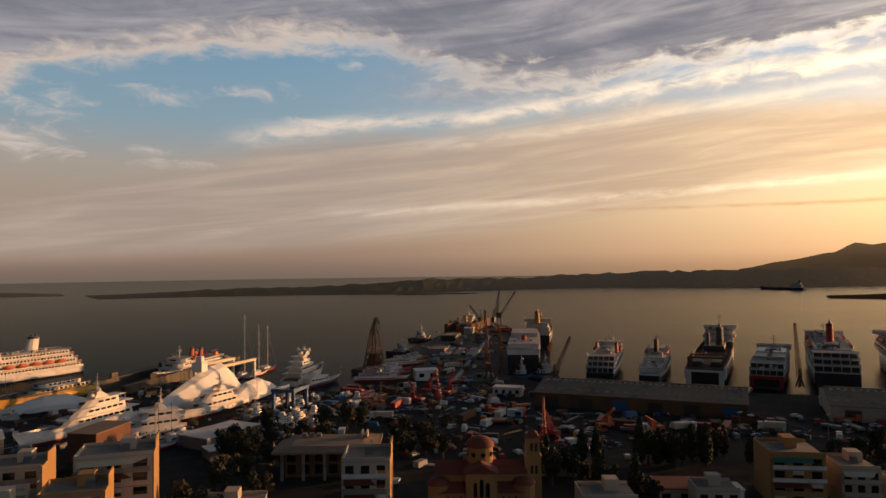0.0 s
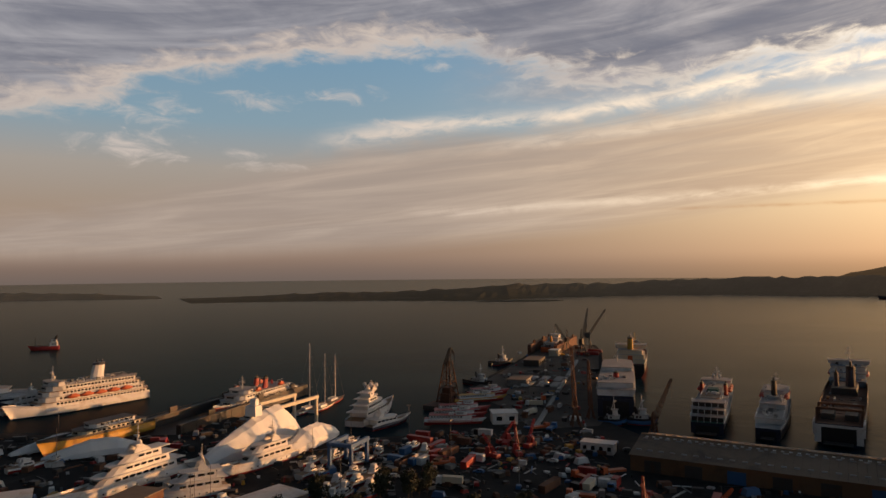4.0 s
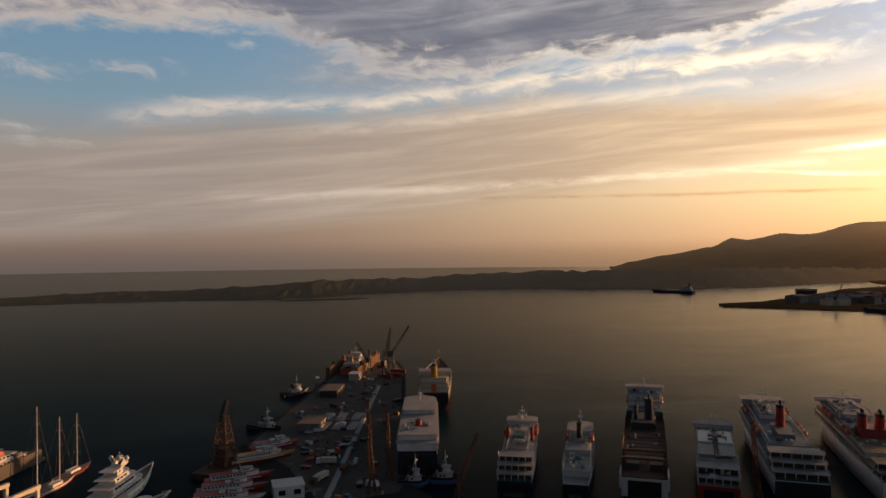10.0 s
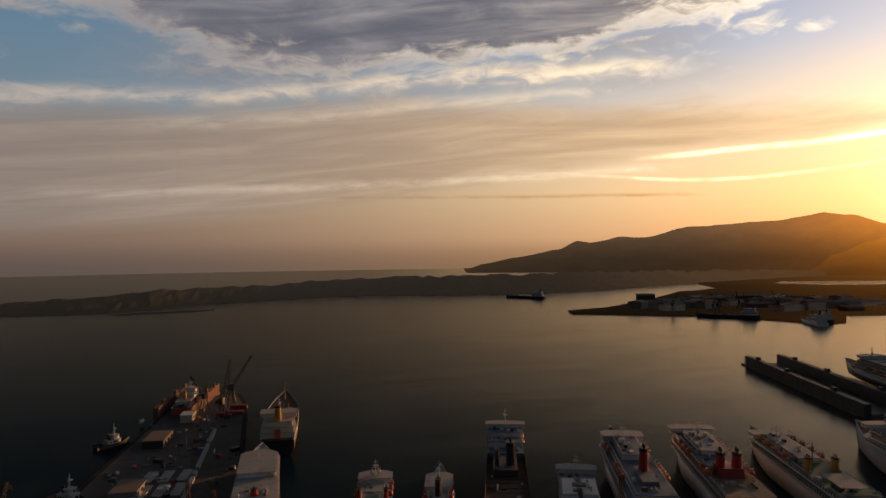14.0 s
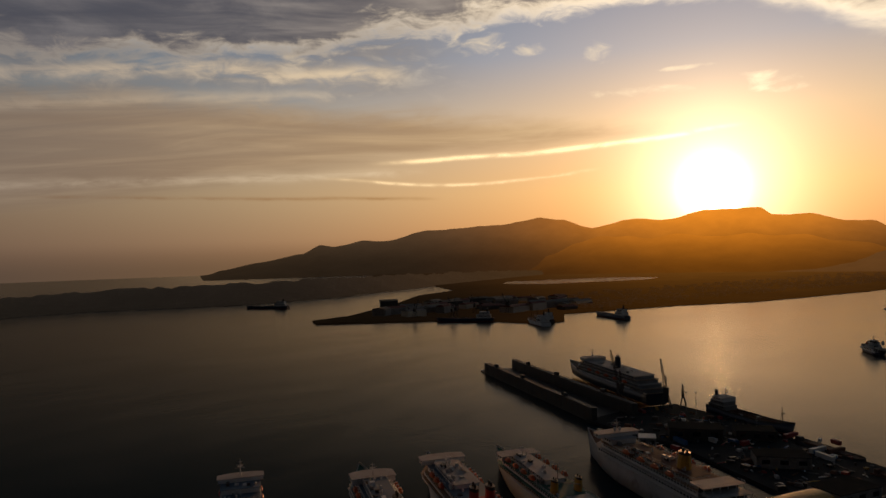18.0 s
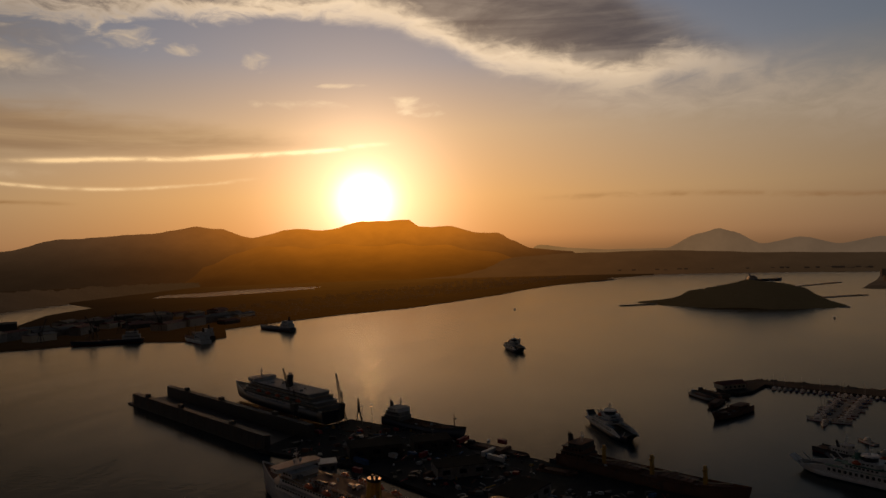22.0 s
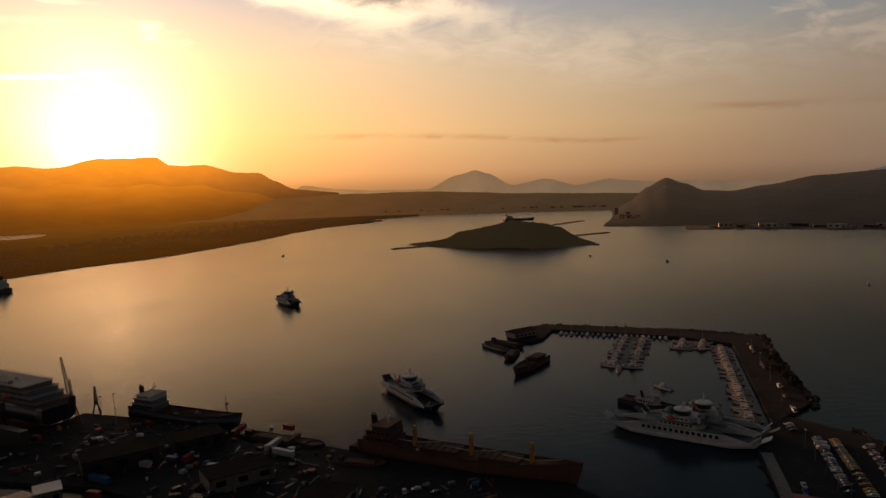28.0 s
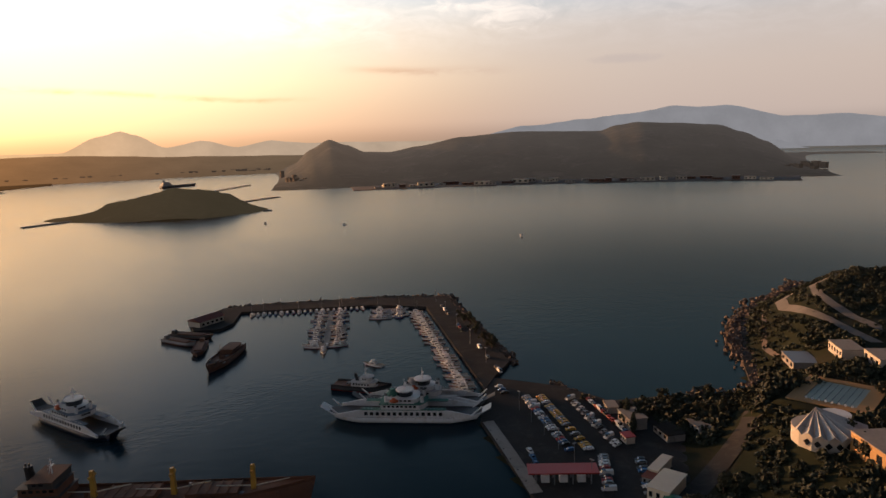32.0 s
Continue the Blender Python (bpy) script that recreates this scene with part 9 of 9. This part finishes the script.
def church():
    c = thing("church", pose(15, 160, 1.8, 0, 0, -6), "ochre church with a red-tiled dome and a bell tower", "church")
    bm = bmesh.new()
    box(bm, -11, 11, -4.2, 4.2, 0, 9)
    nave = part("nave", bm, OCHRE, c)
    bm = bmesh.new()
    add_faces(bm, [(-11.4, -4.8, 9), (11.4, -4.8, 9), (11.4, 4.8, 9), (-11.4, 4.8, 9), (-11.4, 0, 11.4), (11.4, 0, 11.4)], [(0, 1, 5, 4), (2, 3, 4, 5), (0, 4, 3), (1, 2, 5), (3, 2, 1, 0)])
    part("nave_roof", bm, ROOFTILE, c)
    bm = bmesh.new()
    box(bm, -3.8, 3.8, -7.6, 7.6, 0, 10)
    tr = part("transept", bm, OCHRE, c)
    bm = bmesh.new()
    add_faces(bm, [(-4.3, -8, 10), (4.3, -8, 10), (4.3, 8, 10), (-4.3, 8, 10), (0, -8, 12.2), (0, 8, 12.2)], [(0, 4, 5, 3), (1, 2, 5, 4), (0, 1, 4), (2, 3, 5), (3, 2, 1, 0)])
    part("transept_roof", bm, ROOFTILE, c)
    for sx in (-1, 1):
        bm = bmesh.new()
        x0, x1 = sorted((sx * 4.0, sx * 10.6))
        box(bm, x0, x1, -7.2, -4.2, 0, 5.6)
        part("aisle", bm, OCHRE, c)
        bm = bmesh.new()
        add_faces(bm, [(x0, -7.7, 5.4), (x1, -7.7, 5.4), (x1, -4.2, 7.2), (x0, -4.2, 7.2), (x0, -4.2, 5.4), (x1, -4.2, 5.4)], [(0, 1, 2, 3), (0, 3, 4), (1, 5, 2), (0, 4, 5, 1)])
        part("aisle_roof", bm, ROOFTILE, c)
        bm = bmesh.new()
        tube(bm, (sx * 10.4, -5, 0), (sx * 10.4, -5, 7.0), 2.6, n=12)
        part("turret", bm, OCHRE, c)
        bm = bmesh.new()
        ball(bm, (sx * 10.4, -5, 7.0), 2.9, 2.9, 1.6, 12, 4, True)
        part("turret_dome", bm, ROOFTILE, c)
        for k in range(3):
            bm = bmesh.new()
            x = sx * (5.2 + k * 1.5)
            box(bm, x - 0.35, x + 0.35, -7.28, -7.18, 2.0, 4.4)
            part("window", bm, GLASS, c)
    for k, h in ((-1.5, 7.4), (0, 8.2), (1.5, 7.4)):
        bm = bmesh.new()
        box(bm, k - 0.45, k + 0.45, -7.68, -7.58, 4.4, h)
        ball(bm, (k, -7.62, h), 0.45, 0.06, 0.45, 10, 4, True)
        part("arched_window", bm, GLASS, tr)
    bm = bmesh.new()
    tube(bm, (0, 0, 10.6), (0, 0, 14.9), 3.2, n=16)
    dr = part("drum", bm, OCHRE, c)
    for i in range(8):
        a = 2 * math.pi * i / 8 + 0.2
        bm = bmesh.new()
        tube(bm, (3.14 * math.cos(a), 3.14 * math.sin(a), 13.2), (3.28 * math.cos(a), 3.28 * math.sin(a), 13.2), 0.6, n=8)
        part("drum_window", bm, GLASS, dr)
    bm = bmesh.new()
    ball(bm, (0, 0, 14.9), 3.6, 3.6, 2.5, 16, 6, True)
    dm = part("dome", bm, ROOFTILE, c)
    bm = bmesh.new()
    tube(bm, (0, 0, 17.4), (0, 0, 19.4), 0.08, n=5)
    tube(bm, (-0.5, 0, 18.8), (0.5, 0, 18.8), 0.08, n=5)
    part("cross", bm, STEEL, dm)
    bm = bmesh.new()
    box(bm, 11.0, 15.0, -3, 0.4, 0, 12.6)
    box(bm, 10.8, 15.2, -3.2, 0.6, 12.6, 13.0)
    box(bm, 11.3, 14.7, -2.7, 0.1, 13, 17.2)
    tw = part("bell_tower", bm, OCHRE, c)
    bm = bmesh.new()
    prism(bm, [(11.1, -2.9), (14.9, -2.9), (14.9, 0.3), (11.1, 0.3)], 17.2, 19.2, 0.1)
    part("tower_roof", bm, ROOFTILE, tw)
    for z in (8.6, 14.0):
        for k in (-0.55, 0.55):
            bm = bmesh.new()
            box(bm, 13.2 + k - 0.3, 13.2 + k + 0.3, -3.08 if z < 12 else -2.78, -2.96 if z < 12 else -2.66, z, z + 2.0)
            part("belfry_opening", bm, BLACK, tw)


church()

# ---- pool, shell roof, pavilion and houses on the eastern slope ----


def pool():
    z = 19.8
    s = thing("swimming_pool", pose(357, -75, z, 0, 0, 16), "outdoor pool with lane lines and a yellow paved edge", "swimming pool")
    bm = bmesh.new()
    for c in ((-15, -9.5, -17, 17), (9.5, 15, -17, 17), (-9.5, 9.5, -17, -12.5), (-9.5, 9.5, 12.5, 17)):
        box(bm, *c, -2, 0.6)
    part("pool_edge", bm, OCHRE, s, "yellowish paved surround")
    bm = bmesh.new()
    box(bm, -9.5, 9.5, -12.5, 12.5, -2, 0.25)
    part("pool_water", bm, material("pool_water", (0.30, 0.33, 0.27), 0.6, vary=0.2), s)
    for i in range(7):
        bm = bmesh.new()
        tube(bm, (-7.1 + i * 2.37, -12.4, 0.3), (-7.1 + i * 2.37, 12.4, 0.3), 0.09, n=5)
        part("lane_rope", bm, NAVY, s)
    for i in range(8):
        bm = bmesh.new()
        box(bm, -8.6 + i * 2.37, -7.9 + i * 2.37, 12.8, 13.4, 0.6, 1.3)
        part("start_block", bm, WHITE, s)
    bm = bmesh.new()
    for i in range(20):
        tube(bm, (-15 + i * 1.6, -17, 0.6), (-15 + i * 1.6, -17, 2.4), 0.06, n=4)
    part("fence", bm, DARKSTEEL, s)
    low_block("changing_rooms", 402, -122, -40, 9, 6, 4, "low dark building with a grey tin roof", CONCRETE, STEEL, hill_height(402, -122) - 0.5)
    low_block("changing_rooms", 382, -126, -40, 8, 5, 5, "pale flat-roofed building with long windows", PLASTER, FLATROOF, hill_height(382, -126) - 0.5, windows=5)
    low_block("changing_rooms", 362, -120, -40, 8, 5, 5, "pale flat-roofed building", PLASTER, FLATROOF, hill_height(362, -120) - 0.5)
    low_block("stand", 334, -100, -40, 12, 6, 4, "pale concrete stand beside the pool", CONCRETE, PLASTER, hill_height(330, -84) - 0.5)


pool()


def shell_hall():
    x, y = 336, -30
    z = hill_height(x, y) - 0.3
    s = thing("shell_roof_hall", pose(x, y, z, 0, 0, 150), "round hall with a white folded fan roof", "building")
    bm = bmesh.new()
    o = [(11 * math.cos(a), 11 * math.sin(a)) for a in [2 * math.pi * i / 14 for i in range(14)]]
    prism(bm, o, 0, 5.5)
    part("wall", bm, PLASTER, s)
    for i in range(9):
        a0, a1 = radians(-80 + i * 18), radians(-80 + (i + 1) * 18 - 1.5)
        am = (a0 + a1) / 2
        bm = bmesh.new()
        co = [(-7, 0, 10), (13 * math.cos(a0), 13 * math.sin(a0), 5.5), (13 * math.cos(am), 13 * math.sin(am), 7.2), (13 * math.cos(a1), 13 * math.sin(a1), 5.5), (-7, 0, 9.6), (13 * math.cos(am), 13 * math.sin(am), 6.8)]
        add_faces(bm, co, [(0, 1, 2), (0, 2, 3), (4, 5, 1), (4, 3, 5), (0, 4, 1), (0, 3, 4), (1, 5, 2), (3, 2, 5)])
        part("roof_fold", bm, SHIPDECK, s)
    bm = bmesh.new()
    tube(bm, (-9, 9, 5.5), (-9, 9, 6.3), 5, n=16)
    part("round_roof", bm, WHITE, s)
    for i in range(8):
        a = radians(-60 + i * 18)
        bm = bmesh.new()
        tube(bm, (10.6 * math.cos(a), 10.6 * math.sin(a), 2.8), (11.1 * math.cos(a), 11.1 * math.sin(a), 2.8), 1.2, n=4)
        part("window", bm, GLASS, s)


shell_hall()


def canopy():
    s = thing("ticket_canopy", pose(392, 42, 1.8, 0, 0, -123), "open harbour canopy with a flat red roof", "canopy")
    bm = bmesh.new()
    box(bm, -13, 13, -4, 4, 4.6, 5.1)
    part("roof", bm, RED, s)
    for i in range(4):
        for y in (-2.6, 2.6):
            bm = bmesh.new()
            tube(bm, (-10 + i * 6.7, y, 0), (-10 + i * 6.7, y, 4.6), 0.25, n=8)
            part("column", bm, STEEL, s)
    for i in range(3):
        bm = bmesh.new()
        box(bm, -8 + i * 6.7, -5 + i * 6.7, -1.2, 1.2, 0, 2.6)
        part("ticket_booth", bm, WHITE, s)


canopy()
for x, y, d, a, b, h, w, r, lab in ((364, 18, 20, 4, 8, 5, CREAM, CREAM, "cream building with a pale roof"), (376, 8, 20, 1.8, 7, 4, CREAM, CREAM, "narrow cream annexe beside the houses"), (413, -16, -20, 6, 4, 5, CONCRETE, FLATROOF, "low grey house by the harbour"), (402, -2, -20, 2.6, 2, 3, PLASTER, RED, "small kiosk with a red roof"),
                                  (396, -20, -20, 6, 4, 3, CONCRETE, DARKROOF, "low dark shop by the harbour road"), (392, -34, -20, 5, 3, 3, CONCRETE, FLATROOF, "low grey shed beside the road"), (372, 16, 20, 3, 3, 3, CONCRETE, ROOFTILE, "small house with a red roof"), (314, -26, -30, 9, 6, 7, OCHRE, FLATROOF, "ochre block with dark window bands"), (430, -20, -30, 4, 2.4, 3, CONCRETE, FLATROOF, "small grey harbour hut by the bay")):
    low_block("house", x, y, d, a, b, h, lab, w, r, max(1.8, hill_height(x, y) - 0.6))


def parasol():
    s = thing("parasol", pose(356, 24, 3.0), "green parasol on a terrace", "parasol")
    bm = bmesh.new()
    tube(bm, (0, 0, 0), (0, 0, 3.2), 0.06, n=6)
    part("pole", bm, STEEL, s)
    bm = bmesh.new()
    prism(bm, [(3.4 * math.cos(a), 3.4 * math.sin(a)) for a in [math.pi * i / 4 for i in range(8)]], 2.5, 3.4, 0.08)
    part("canopy", bm, GREEN, s)


parasol()
